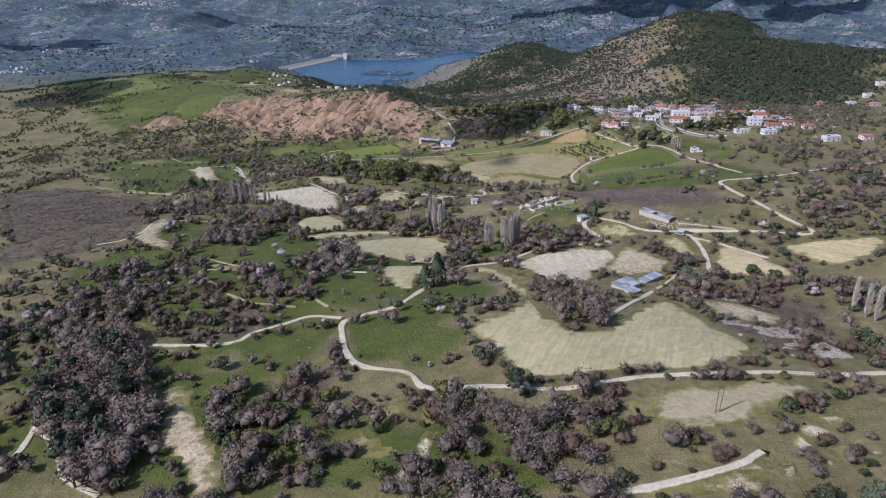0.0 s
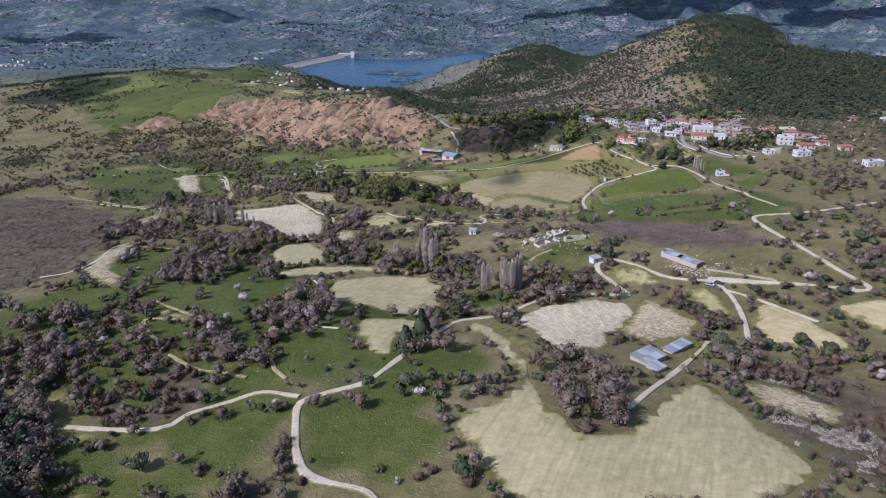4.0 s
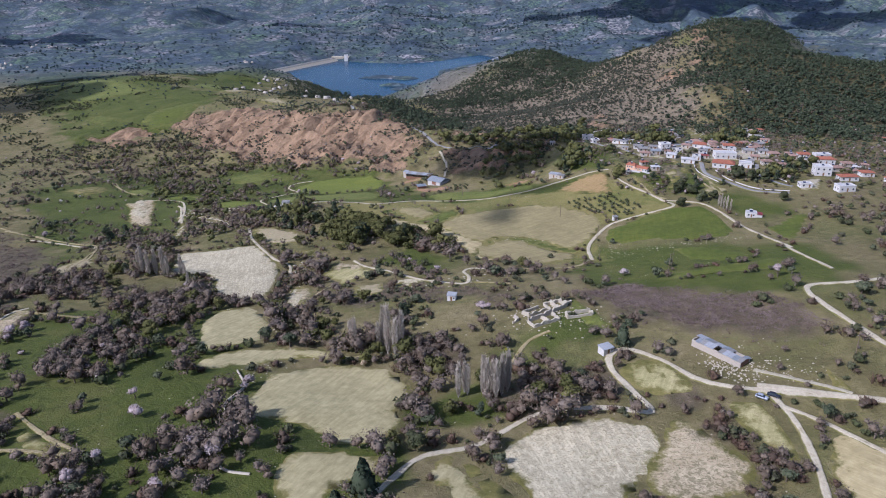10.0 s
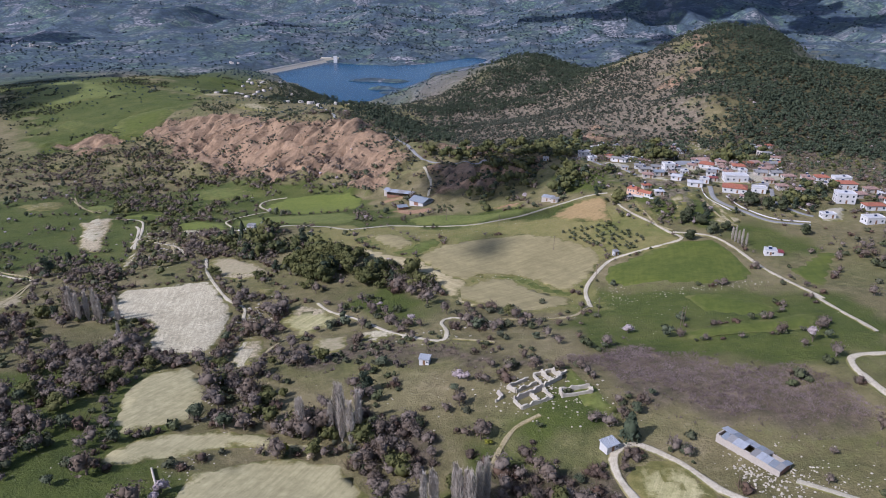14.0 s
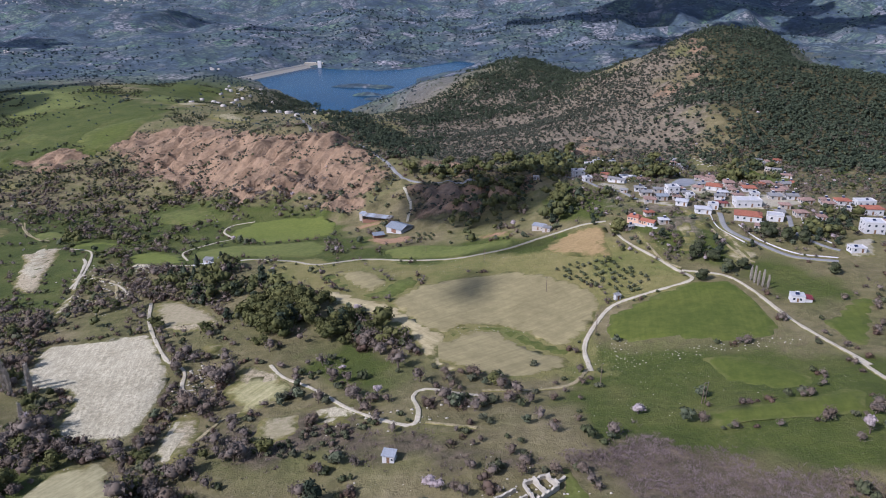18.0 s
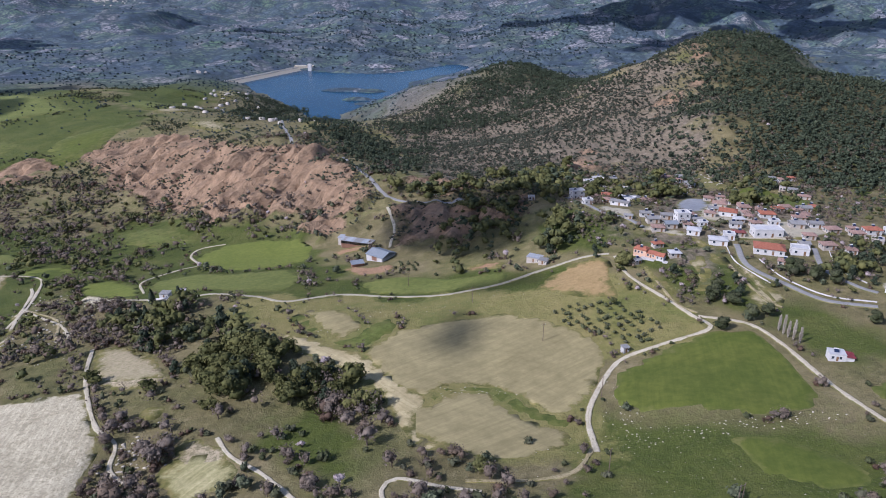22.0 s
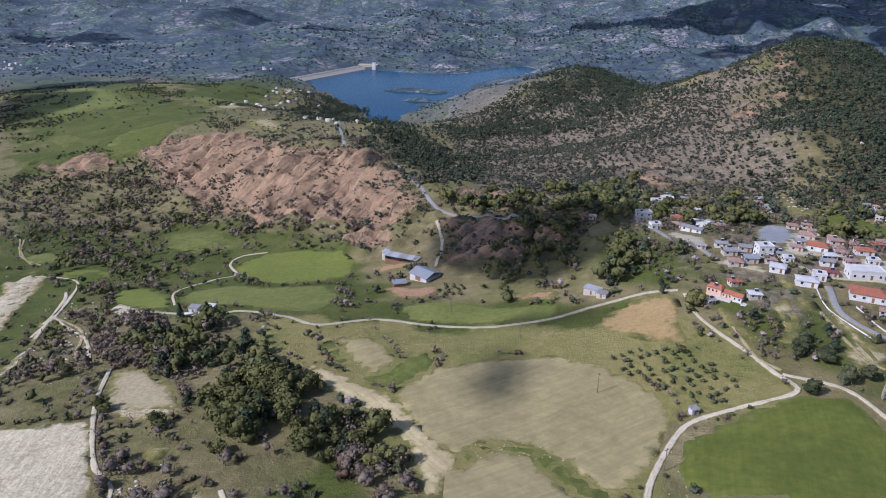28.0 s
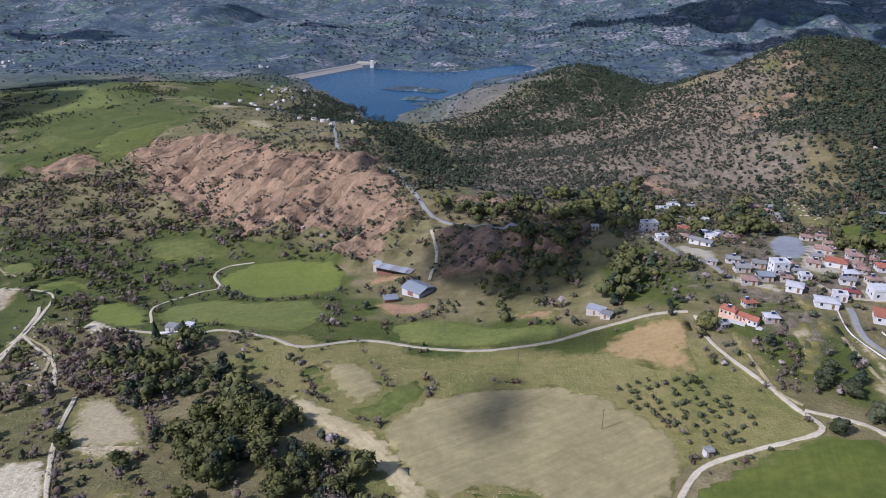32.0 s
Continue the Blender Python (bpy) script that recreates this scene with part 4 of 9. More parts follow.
field("barley_field", "lime", [(-121.2, 739.3), (-105.3, 760.3), (-77.4, 759.2), (-51.4, 747.3), (-38.9, 730.7), (-38.0, 700.9), (-52.5, 691.5), (-81.1, 687.0), (-102.4, 699.0), (-119.0, 721.7)])
field("barley_field", "meadow", [(-127.8, 672.7), (-104.7, 687.2), (-77.6, 676.6), (-50.5, 683.8), (-31.1, 655.4), (-38.2, 625.6), (-61.4, 628.2), (-91.9, 639.9), (-113.6, 641.1), (-125.2, 658.9)])
field("barley_field", "lime", [(-177.0, 678.6), (-159.7, 687.7), (-131.6, 662.2), (-122.9, 641.4), (-142.3, 643.2), (-163.7, 658.3)])
field("barley_field", "meadow", [(-1.1, 635.1), (23.1, 645.5), (56.5, 625.5), (81.6, 617.4), (75.4, 599.9), (43.8, 605.9), (9.9, 614.3)])
field("barley_field", "lime", [(-214.6, 828.4), (-183.9, 811.8), (-132.0, 779.6), (-134.3, 763.6), (-179.6, 792.0)])
field("barley_field", "lime", [(-239.9, 724.4), (-217.9, 732.3), (-195.7, 720.3), (-201.7, 705.1), (-222.4, 703.3)])
field("fallow_field", "ochre", [(89.0, 591.5), (109.5, 608.9), (127.3, 607.9), (130.2, 600.5), (125.5, 582.7), (125.9, 566.8), (110.8, 574.3), (97.8, 582.8)])
field("tilled_field", "brown", [(-24.3, 597.5), (-2.6, 589.8), (10.2, 568.1), (1.8, 554.4), (-8.8, 563.7)])
field("grass_bank", "meadow", [(-27.5, 586.2), (-24.6, 594.5), (-9.3, 563.7), (2.0, 552.7), (11.6, 566.6), (22.3, 577.8), (25.1, 564.1), (12.4, 544.8), (2.5, 548.8), (-14.5, 564.5)])
field("barley_field", "green", [(-400.9, 1062.7), (-429.7, 1146.9), (-416.1, 1186.9), (-381.8, 1217.6), (-359.6, 1236.8), (-351.1, 1108.7), (-371.5, 1072.7)])
field("fallow_field", "dry", [(-415.6, 1174.0), (-405.5, 1187.9), (-364.6, 1172.1), (-355.9, 1142.3), (-387.9, 1145.2)])
field("barley_field", "meadow", [(-632.8, 1291.6), (-729.3, 1502.7), (-764.2, 1653.6), (-593.9, 1468.8), (-480.0, 1338.1), (-537.9, 1302.6), (-565.1, 1264.1)])
field("barley_field", "meadow", [(-460.6, 1409.1), (-443.9, 1477.8), (-370.9, 1459.9), (-332.9, 1403.6), (-375.9, 1333.8)])
field("barley_field", "green", [(257.3, 765.0), (273.1, 764.7), (285.2, 725.8), (284.0, 695.6), (255.5, 682.6), (243.1, 714.7)])
field("barley_field", "green", [(330.7, 753.2), (357.5, 758.2), (328.0, 710.7), (320.8, 723.1)])
field("fallow_field", "straw", [(125.6, 298.2), (136.5, 288.6), (142.7, 260.4), (137.8, 251.6), (129.6, 257.0), (116.4, 264.5), (118.2, 278.5)])
field("fallow_field", "palegrass", [(103.5, 315.4), (113.3, 310.7), (116.0, 296.4), (113.6, 280.8), (106.6, 289.4), (102.4, 302.4)])
field("fallow_field", "palegrass", [(75.0, 331.3), (79.1, 338.7), (85.3, 337.9), (92.2, 329.0), (98.0, 321.6), (95.3, 318.0), (85.5, 316.8), (78.6, 323.9)])
field("orchard_plot", "chalkweed", [(82.5, 304.6), (88.5, 307.3), (101.5, 282.5), (93.8, 270.8), (75.4, 264.2), (67.4, 275.5)])
field("bare_plot", "chalkweed", [(94.3, 239.9), (110.6, 235.3), (121.0, 222.7), (114.4, 211.5), (104.8, 215.5), (96.7, 221.9)])
field("fallow_field", "straw", [(149.1, 289.6), (165.9, 290.9), (194.9, 286.4), (187.5, 273.7), (165.1, 261.7), (154.7, 268.2)])
field("fallow_field", "palegrass", [(80.9, 339.7), (92.2, 338.6), (98.1, 323.1), (92.9, 318.7), (84.9, 325.4)])
field("bare_plot", "chalk", [(-110.6, 517.4), (-100.6, 520.1), (-93.0, 517.0), (-89.6, 509.3), (-96.6, 505.8), (-101.1, 504.3)])
field("bare_plot", "chalkweed", [(-96.5, 529.3), (-111.9, 561.0), (-103.5, 566.6), (-87.6, 558.5), (-71.9, 541.7), (-64.2, 527.4), (-74.0, 521.7), (-85.3, 520.9)])
field("grass_field", "meadow", [(66.9, 392.1), (71.2, 393.0), (76.6, 375.1), (81.1, 362.1), (77.5, 357.8), (70.4, 361.9), (67.3, 376.3)])
field("fallow_field", "palegrass", [(-113.8, 306.6), (-100.6, 300.6), (-79.1, 287.0), (-92.1, 285.3), (-105.0, 294.2)])
field("bare_plot", "chalkweed", [(-162.2, 355.8), (-142.6, 346.9), (-133.9, 326.0), (-146.3, 332.1)])
field("bare_plot", "chalkweed", [(-119.4, 246.4), (-116.3, 247.5), (-110.2, 238.1), (-113.0, 235.9)])
field("bare_plot", "chalk", [(-10.8, 444.4), (2.7, 447.1), (9.0, 433.1), (-6.2, 435.7)])
field("bare_plot", "chalk", [(-9.9, 441.8), (-3.2, 440.8), (9.4, 428.1), (6.2, 425.7), (-5.6, 433.6)])
field("grass_field", "meadow", [(-513.9, 1145.0), (-504.0, 1176.6), (-461.5, 1154.6), (-470.5, 1109.6)])
field("fallow_field", "dry", [(-430.1, 959.9), (-419.3, 978.5), (-388.3, 950.7), (-405.1, 924.1)])
field("barley_field", "meadow", [(-218.3, 825.3), (-186.8, 831.2), (-139.2, 789.8), (-155.8, 760.9), (-187.9, 777.7)])
field("barley_field", "green", [(-235.4, 718.7), (-207.3, 726.9), (-189.4, 704.3), (-214.7, 698.3)])
field("barley_field", "meadow", [(-282.6, 753.6), (-270.4, 771.0), (-248.4, 747.5), (-266.8, 731.6)])
field("fallow_field", "dry", [(-299.8, 1221.0), (-246.1, 1240.5), (-189.3, 1146.9), (-224.9, 1130.2)])
field("fallow_field", "palegrass", [(-131.4, 1176.2), (-116.9, 1229.9), (-92.2, 1137.6), (-95.2, 1023.8)])
field("fallow_field", "dry", [(-397.8, 1366.5), (-344.9, 1412.6), (-312.5, 1356.9), (-360.2, 1315.6)])
field("bare_plot", "chalk", [(-387.2, 1688.9), (-383.0, 1829.1), (-322.5, 1654.5), (-340.0, 1571.3)])
field("bare_plot", "chalkweed", [(177.0, 602.5), (184.1, 593.8), (182.7, 585.6), (174.1, 589.7)])
field("bare_plot", "dry", [(-121.7, 239.3), (-113.9, 243.2), (-103.1, 221.5), (-90.8, 217.1), (-88.6, 211.2), (-104.1, 214.5)])
field("bare_plot", "chalkweed", [(-232.9, 643.0), (-261.8, 736.3), (-236.2, 692.7), (-192.7, 603.9), (-208.4, 605.8)])
field("bare_plot", "chalk", [(-58.0, 420.7), (-59.4, 450.7), (-48.6, 436.6), (-47.2, 409.4)])
field("bare_plot", "chalkweed", [(-49.3, 483.3), (-42.2, 487.8), (-25.1, 475.1), (-26.5, 461.7), (-37.9, 459.7)])
field("bare_plot", "chalk", [(-164.0, 561.5), (-172.3, 596.0), (-193.5, 659.8), (-165.5, 593.3), (-152.1, 543.1)])
field("bare_plot", "chalkweed", [(-217.9, 638.9), (-259.8, 696.7), (-249.6, 703.5), (-228.0, 682.6), (-222.7, 657.2)])
field("bare_plot", "chalk", [(-162.0, 648.3), (-159.3, 658.1), (-135.5, 640.9), (-119.5, 633.8), (-138.1, 633.9), (-148.7, 630.5)])
field("bare_plot", "chalkweed", [(-68.8, 504.2), (-61.8, 510.6), (-57.0, 504.4), (-60.8, 495.8)])
field("bare_plot", "dry", [(-205.9, 488.9), (-202.3, 508.8), (-199.6, 526.7), (-189.0, 509.4), (-187.1, 469.7)])
field("bare_plot", "chalkweed", [(-252.8, 694.5), (-241.0, 724.5), (-204.3, 625.6), (-216.6, 609.9)])
field("bare_plot", "dry", [(-29.6, 440.0), (-11.9, 444.7), (-9.8, 425.9), (-24.7, 420.4)])
field("village_square", "yard", [(204.0, 731.1), (219.2, 752.5), (232.0, 743.7), (214.6, 690.5), (197.8, 664.1), (189.5, 663.1), (182.6, 669.3)])
field("barn_yard", "earth", [(-27.0, 711.2), (-19.4, 715.8), (4.6, 711.1), (7.6, 705.2), (-5.8, 702.7), (-20.2, 701.0)])
field("barn_yard", "earth", [(-14.4, 668.7), (-4.7, 674.1), (5.5, 665.1), (17.4, 668.9), (22.2, 657.9), (14.7, 647.8), (-0.8, 647.9)])
field("bare_bank", "earth", [(58.4, 638.0), (72.7, 638.8), (82.4, 632.1), (76.9, 625.2), (60.9, 631.5)])
field("bare_plot", "dry", [(162.3, 593.4), (174.6, 600.6), (172.3, 587.2), (162.8, 578.2)])
field("bare_plot", "chalkweed", [(158.4, 567.2), (166.9, 575.3), (168.3, 571.4), (159.5, 560.4)])
field("village_yard", "gravel", [(204.9, 681.7), (224.8, 706.1), (214.1, 662.3), (198.7, 646.0)])
field("village_yard", "gravel", [(197.9, 624.6), (213.0, 634.5), (208.4, 617.9), (198.2, 612.3)])
field("village_yard", "track", [(244.0, 825.9), (256.2, 813.9), (255.9, 770.4), (247.0, 762.2), (243.4, 795.2)])
field("village_yard", "gravel", [(236.7, 562.6), (261.1, 572.6), (245.4, 542.8), (229.5, 541.4)])
field("bare_plot", "chalkweed", [(175, 623), (182, 614), (181, 601), (176, 605), (173, 613)])
field("bare_plot", "chalkweed", [(163, 580), (173, 587), (174, 583), (168, 573), (160, 570)])
field("bare_plot", "chalkweed", [(187, 595), (191, 584), (190, 563), (190, 550), (186, 547), (183, 563), (183, 581)])
field("bare_plot", "dry", [(187, 569), (194, 554), (184, 540), (177, 544), (177, 557)])
field("fallow_field", "palegrass", [(144, 596), (147, 584), (152, 565), (147, 564), (142, 577), (140, 590)])
field("village_yard", "gravel", [(145, 694), (161, 678), (156, 646), (147, 661), (138, 681)])
field("village_yard", "gravel", [(220, 730), (232, 713), (210, 646), (195, 639), (188, 652)])
field("village_yard", "gravel", [(220, 646), (249, 646), (250, 619), (226, 612), (209, 617)])
field("village_yard", "gravel", [(154, 651), (168, 636), (183, 625), (170, 622), (152, 634)])
field("bare_plot", "chalkweed", [(-94.9, 191.3), (-80.8, 192.5), (-75.2, 178.3), (-60.9, 155.1), (-56.2, 143.6), (-55.9, 137.6), (-64.9, 139.2), (-73.6, 154.0), (-82.4, 159.8), (-83.2, 174.1)])
field("bare_plot", "chalkweed", [(-21.5, 167.7), (-9.8, 168.1), (-10.8, 161.1), (-20.0, 160.3), (-22.8, 157.1), (-14.7, 148.6), (-11.9, 145.8), (-14.4, 143.0), (-21.7, 145.5), (-26.4, 150.8), (-26.9, 155.6), (-21.5, 159.3)])
field("bare_plot", "chalk", [(-7.6, 172.8), (-3.7, 157.0), (0.2, 153.7), (-3.0, 144.1), (-9.1, 133.1), (-13.8, 133.4), (-12.8, 140.6), (-7.4, 149.4), (-5.1, 154.8), (-8.5, 160.6)])
field("fallow_field", "dry", [(55.5, 162.4), (78.8, 163.2), (103.8, 163.5), (95.4, 153.7), (85.0, 150.3), (76.7, 144.4), (69.5, 140.3), (56.8, 142.7), (51.5, 148.4)])
field("fallow_field", "palegrass", [(50.3, 166.1), (64.2, 165.6), (77.3, 163.4), (55.3, 161.8), (49.9, 147.9), (44.5, 148.9)])
field("bare_plot", "chalkweed", [(33.3, 123.3), (48.8, 125.4), (65.2, 129.2), (73.3, 133.3), (75.7, 134.1), (72.8, 126.3), (67.5, 118.0)])
field("terrace", "chalk", [(81.4, 138.0), (90.8, 144.7), (101.1, 148.1), (104.8, 146.6), (93.9, 139.6), (82.9, 131.0), (80.3, 131.6)])
field("terrace", "chalk", [(85.1, 130.8), (95.0, 137.2), (107.2, 142.6), (105.4, 139.7), (98.3, 135.8), (86.1, 125.0), (82.4, 124.4)])
field("terrace", "chalk", [(94.6, 130.6), (104.2, 137.8), (97.3, 126.2), (94.1, 128.5)])
field("terrace", "chalk", [(107.6, 150.6), (113.8, 153.5), (109.9, 147.1)])
field("terrace", "chalk", [(74.2, 128.1), (79.4, 129.6), (78.1, 123.8), (73.5, 122.5)])
field("terrace", "chalk", [(-151.1, 205.7), (-144.8, 203.2), (-139.1, 198.2), (-142.2, 196.9), (-147.8, 200.1)])
field("terrace", "chalk", [(-162.3, 229.8), (-152.3, 226.3), (-145.5, 222.0), (-155.2, 223.9)])
field("terrace", "chalk", [(-141.1, 188.7), (-131.3, 181.1), (-130.0, 178.1), (-137.9, 183.3)])
field("terrace", "chalk", [(-150.7, 211.1), (-142.3, 209.2), (-137.4, 202.8), (-146.4, 207.7)])
field("bare_plot", "chalkweed", [(20.7, 288.8), (27.5, 285.5), (35.5, 263.9), (42.7, 241.1), (40.0, 236.4), (35.9, 240.8), (30.6, 260.1), (23.8, 279.2)])
field("bare_plot", "chalk", [(135.7, 332.0), (137.8, 329.5), (142.7, 312.6), (137.7, 310.6)])
field("bare_plot", "chalkweed", [(-169.4, 357.9), (-174.2, 390.0), (-173.9, 407.9), (-164.4, 410.5), (-160.7, 393.8), (-156.3, 363.5), (-138.5, 342.6), (-143.0, 337.1), (-152.6, 338.5)])
field("bare_plot", "chalk", [(-76.8, 260.5), (-66.0, 253.2), (-61.1, 252.0), (-65.6, 248.8)])
field("bare_plot", "chalkweed", [(-51.1, 277.7), (-47.7, 280.2), (-41.6, 273.6), (-47.1, 275.4)])
field("bare_bank", "chalk", [(-235.7, 649.6), (-254.0, 705.4), (-249.3, 719.9), (-218.0, 658.1), (-211.1, 626.2)])
field("bare_bank", "chalk", [(-166.5, 567.3), (-169.0, 586.0), (-153.4, 548.9), (-152.1, 536.7)])
field("bare_bank", "chalk", [(-186.8, 624.9), (-186.0, 641.3), (-173.8, 613.1), (-175.3, 601.2)])
field("bare_plot", "chalkweed", [(-193.5, 478.9), (-202.3, 503.4), (-196.0, 514.3), (-200.5, 535.6), (-184.6, 500.6), (-188.4, 483.0), (-177.5, 457.9)])
field("bare_plot", "chalkweed", [(-347.2, 758.3), (-327.5, 773.5), (-312.1, 784.4), (-292.0, 744.2), (-314.2, 729.9)])
field("bare_plot", "chalkweed", [(-59.5, 440.8), (-54.5, 452.2), (-45.3, 438.1), (-44.6, 415.2), (-51.2, 417.7)])
field("bare_plot", "chalk", [(-3.8, 451.2), (4.5, 444.9), (12.8, 428.7), (-0.1, 436.8)])
field("bare_bank", "chalk", [(-131.5, 473.0), (-130.3, 481.8), (-124.6, 473.4), (-127.3, 466.5)])

ROAD_LINES = []


def smooth_line(pts, step=2.5):
    """Points along a rounded curve through the given ones."""
    p = np.array(pts, float)
    e = np.concatenate([[2 * p[0] - p[1]], p, [2 * p[-1] - p[-2]]])
    out = []
    for i in range(1, len(e) - 2):
        n = max(2, int(np.hypot(*(e[i + 1] - e[i])) / step))
        for s in np.linspace(0, 1, n, endpoint=False):
            a, b, c, d = e[i - 1], e[i], e[i + 1], e[i + 2]
            out.append(0.5 * (2 * b + (c - a) * s + (2 * a - 5 * b + 4 * c - d) * s * s + (3 * b - 3 * c + d - a) * s ** 3))
    return np.array(out + [p[-1]])


ROAD_LABEL = {"dirt_road": ("track", "pale unpaved dirt road through the fields"), "farm_road": ("gravel", "grey gravel farm road"),
              "asphalt_road": ("asphalt", "grey asphalt road"), "footpath": ("path", "narrow pale footpath on the slope"), "village_street": ("gravel", "worn concrete village street")}


def road(name, width, pts):
    line = smooth_line(pts)
    width = width * 0.58
    ROAD_LINES.append((line, width))
    t = np.gradient(line, axis=0)
    t /= np.hypot(t[:, 0], t[:, 1])[:, None] + 1e-9
    side = np.stack([-t[:, 1], t[:, 0]], 1)
    cols = np.array([-0.62, -0.5, -0.25, 0, 0.25, 0.5, 0.62])
    lift = np.array([-0.25, 0.26, 0.34, 0.30, 0.34, 0.26, -0.25])
    edge = 1 + (0.22 * vnoise(line[:, 0], line[:, 1], 9, 21) + 0.14 * vnoise(line[:, 0], line[:, 1], 4, 22)) * (name in ("dirt_road", "footpath"))
    pos = line[:, None] + side[:, None] * (cols[None, :, None] * width * edge[:, None, None])
    z = ground_z(pos[..., 0], pos[..., 1]).mean(1)[:, None] * 0.4 + 0.6 * ground_z(pos[..., 0], pos[..., 1]) + lift[None]
    v = np.concatenate([pos, z[..., None]], -1).reshape(-1, 3)
    i = np.arange(len(line) * 7).reshape(-1, 7)
    f = np.stack([i[:-1, :-1], i[:-1, 1:], i[1:, 1:], i[1:, :-1]], -1).reshape(-1, 4)[:, ::-1]
    mat, label = ROAD_LABEL[name]
    me = mesh_of(name, v, f, [MAT[mat]], True)
    me.attributes.new("rim", "FLOAT", "POINT").data.foreach_set("value", np.tile([0, 0.42, 1.0, 0.72, 1.0, 0.42, 0], len(line)).astype(np.float32))
    ob = tagged(new(name, me), label, "road", kind="structure")
    return ob


road("dirt_road", 4.0, [(122.4, 166.8), (108.1, 166.1), (80.8, 168.3), (55.8, 169.2), (33.1, 166.2), (14.6, 170.1), (-1.4, 171.8), (-7.2, 174.5), (-11.6, 182.8), (-26.1, 190.1), (-31.5, 199.1), (-35.4, 215.3), (-36.3, 226.7), (-28.3, 231.8), (-18.1, 236.3), (-10.0, 250.6), (1.4, 273.2)])
road("dirt_road", 4.0, [(-5.2, 258.9), (4.4, 278.0), (11.9, 289.5), (25.9, 295.4), (36.8, 305.2), (48.1, 313.1), (67.2, 313.3), (80.0, 309.9), (77.1, 321.8), (73.5, 334.3), (74.5, 343.2), (80.6, 346.7), (90.3, 338.7), (100.0, 325.0), (116.4, 316.4), (136.7, 310.5), (164.8, 300.1)])
road("dirt_road", 4.0, [(116.8, 316.3), (118.5, 300.2), (115.4, 280.7), (111.2, 266.5)])
road("dirt_road", 3.5, [(-37.6, 230.5), (-49.4, 234.2), (-58.7, 229.9), (-68.8, 224.9), (-76.1, 218.1), (-104.4, 221.6)])
road("dirt_road", 3.0, [(56.6, 215.0), (67.6, 229.0), (82.7, 247.1), (97.4, 266.8)])
road("dirt_road", 4.5, [(115.0, 319.5), (149.9, 306.0), (169.7, 298.7), (165.5, 323.5), (156.3, 377.0), (183.6, 384.7), (244.2, 407.0), (273.2, 421.2)])
road("dirt_road", 3.5, [(92.0, 462.8), (93.9, 484.4), (104.2, 506.1), (114.7, 520.2), (131.0, 526.3), (153.1, 533.3), (149.7, 546.1), (142.2, 566.0), (133.6, 587.5), (132.1, 606.3)])
road("dirt_road", 3.5, [(152.1, 544.2), (168.2, 533.5), (173.1, 515.7), (174.7, 489.5), (177.3, 462.5), (179.9, 439.0)])
road("farm_road", 4.0, [(-157.8, 645.0), (-125.9, 633.9), (-92.1, 621.4), (-79.1, 627.0), (-53.0, 618.5), (-33.2, 607.4), (-6.1, 617.3), (23.5, 606.6), (51.6, 601.3), (73.8, 602.3), (93.9, 608.8), (114.0, 612.3), (130.1, 609.8)])
road("dirt_road", 3.0, [(-122.1, 645.2), (-134.4, 673.8), (-122.1, 700.7), (-112.8, 711.6), (-125.9, 735.4), (-124.7, 751.6), (-108.5, 759.9)])
road("dirt_road", 3.5, [(-173.4, 603.2), (-187.3, 638.8), (-196.7, 664.3), (-204.9, 678.4)])
road("dirt_road", 3.0, [(-184.5, 634.7), (-161.0, 613.4), (-143.5, 597.4), (-127.7, 573.7)])
road("dirt_road", 3.0, [(-33.4, 484.2), (-25.1, 471.7), (-9.9, 457.4), (4.4, 439.9), (20.1, 425.6), (26.8, 423.7), (28.0, 432.9), (25.8, 444.4), (30.0, 450.3), (41.4, 445.7), (54.3, 441.9)])
road("footpath", 3.0, [(30.5, 424.4), (46.5, 418.5)])
road("dirt_road", 3.0, [(-113.7, 565.3), (-102.8, 535.4), (-81.4, 497.0), (-69.5, 486.0), (-65.4, 471.6), (-55.8, 462.2)])
road("asphalt_road", 6.0, [(-40.4, 915.4), (-21.0, 859.3), (-5.6, 819.2), (10.2, 786.1), (33.1, 765.6), (75.8, 758.9), (106.4, 753.5)])
road("asphalt_road", 6.0, [(-93.0, 950.9), (-135.7, 1127.9), (-169.4, 1270.1)])
road("dirt_road", 3.5, [(8.7, 761.9), (14.7, 735.1), (15.9, 713.2), (14.2, 696.4)])
road("asphalt_road", 5.5, [(130.6, 738.0), (139.2, 679.7), (151.5, 654.4), (155.2, 640.6)])
road("asphalt_road", 5.5, [(194.2, 610.1), (189.1, 584.7), (197.6, 563.9), (208.1, 546.9), (224.0, 539.4)])
road("asphalt_road", 5.0, [(229.0, 601.2), (220.9, 575.7), (226.2, 558.1), (231.1, 551.2)])
road("village_street", 4.5, [(160.6, 638.1), (183.9, 644.4), (195.9, 621.2), (216.7, 616.3), (229.9, 608.5)])
road("dirt_road", 3.0, [(-184.4, 350.8), (-172.9, 356.7), (-168.8, 372.6), (-173.6, 402.2), (-169.6, 411.5)])
road("footpath", 3.0, [(-307.9, 610.7), (-278.0, 593.0), (-246.0, 568.4)])
road("footpath", 2.6, [(-316.8, 619.3), (-274.5, 590.6), (-239.1, 569.9), (-210.0, 550.6), (-198.7, 514.9), (-192.6, 479.4), (-197.5, 461.6), (-201.0, 439.4)])
road("footpath", 2.2, [(-45.1, 428.5), (-40.7, 441.7), (-35.8, 446.5)])
road("footpath", 2.2, [(-312.6, 797.7), (-290.3, 761.7), (-265.8, 736.1), (-264.2, 744.4)])
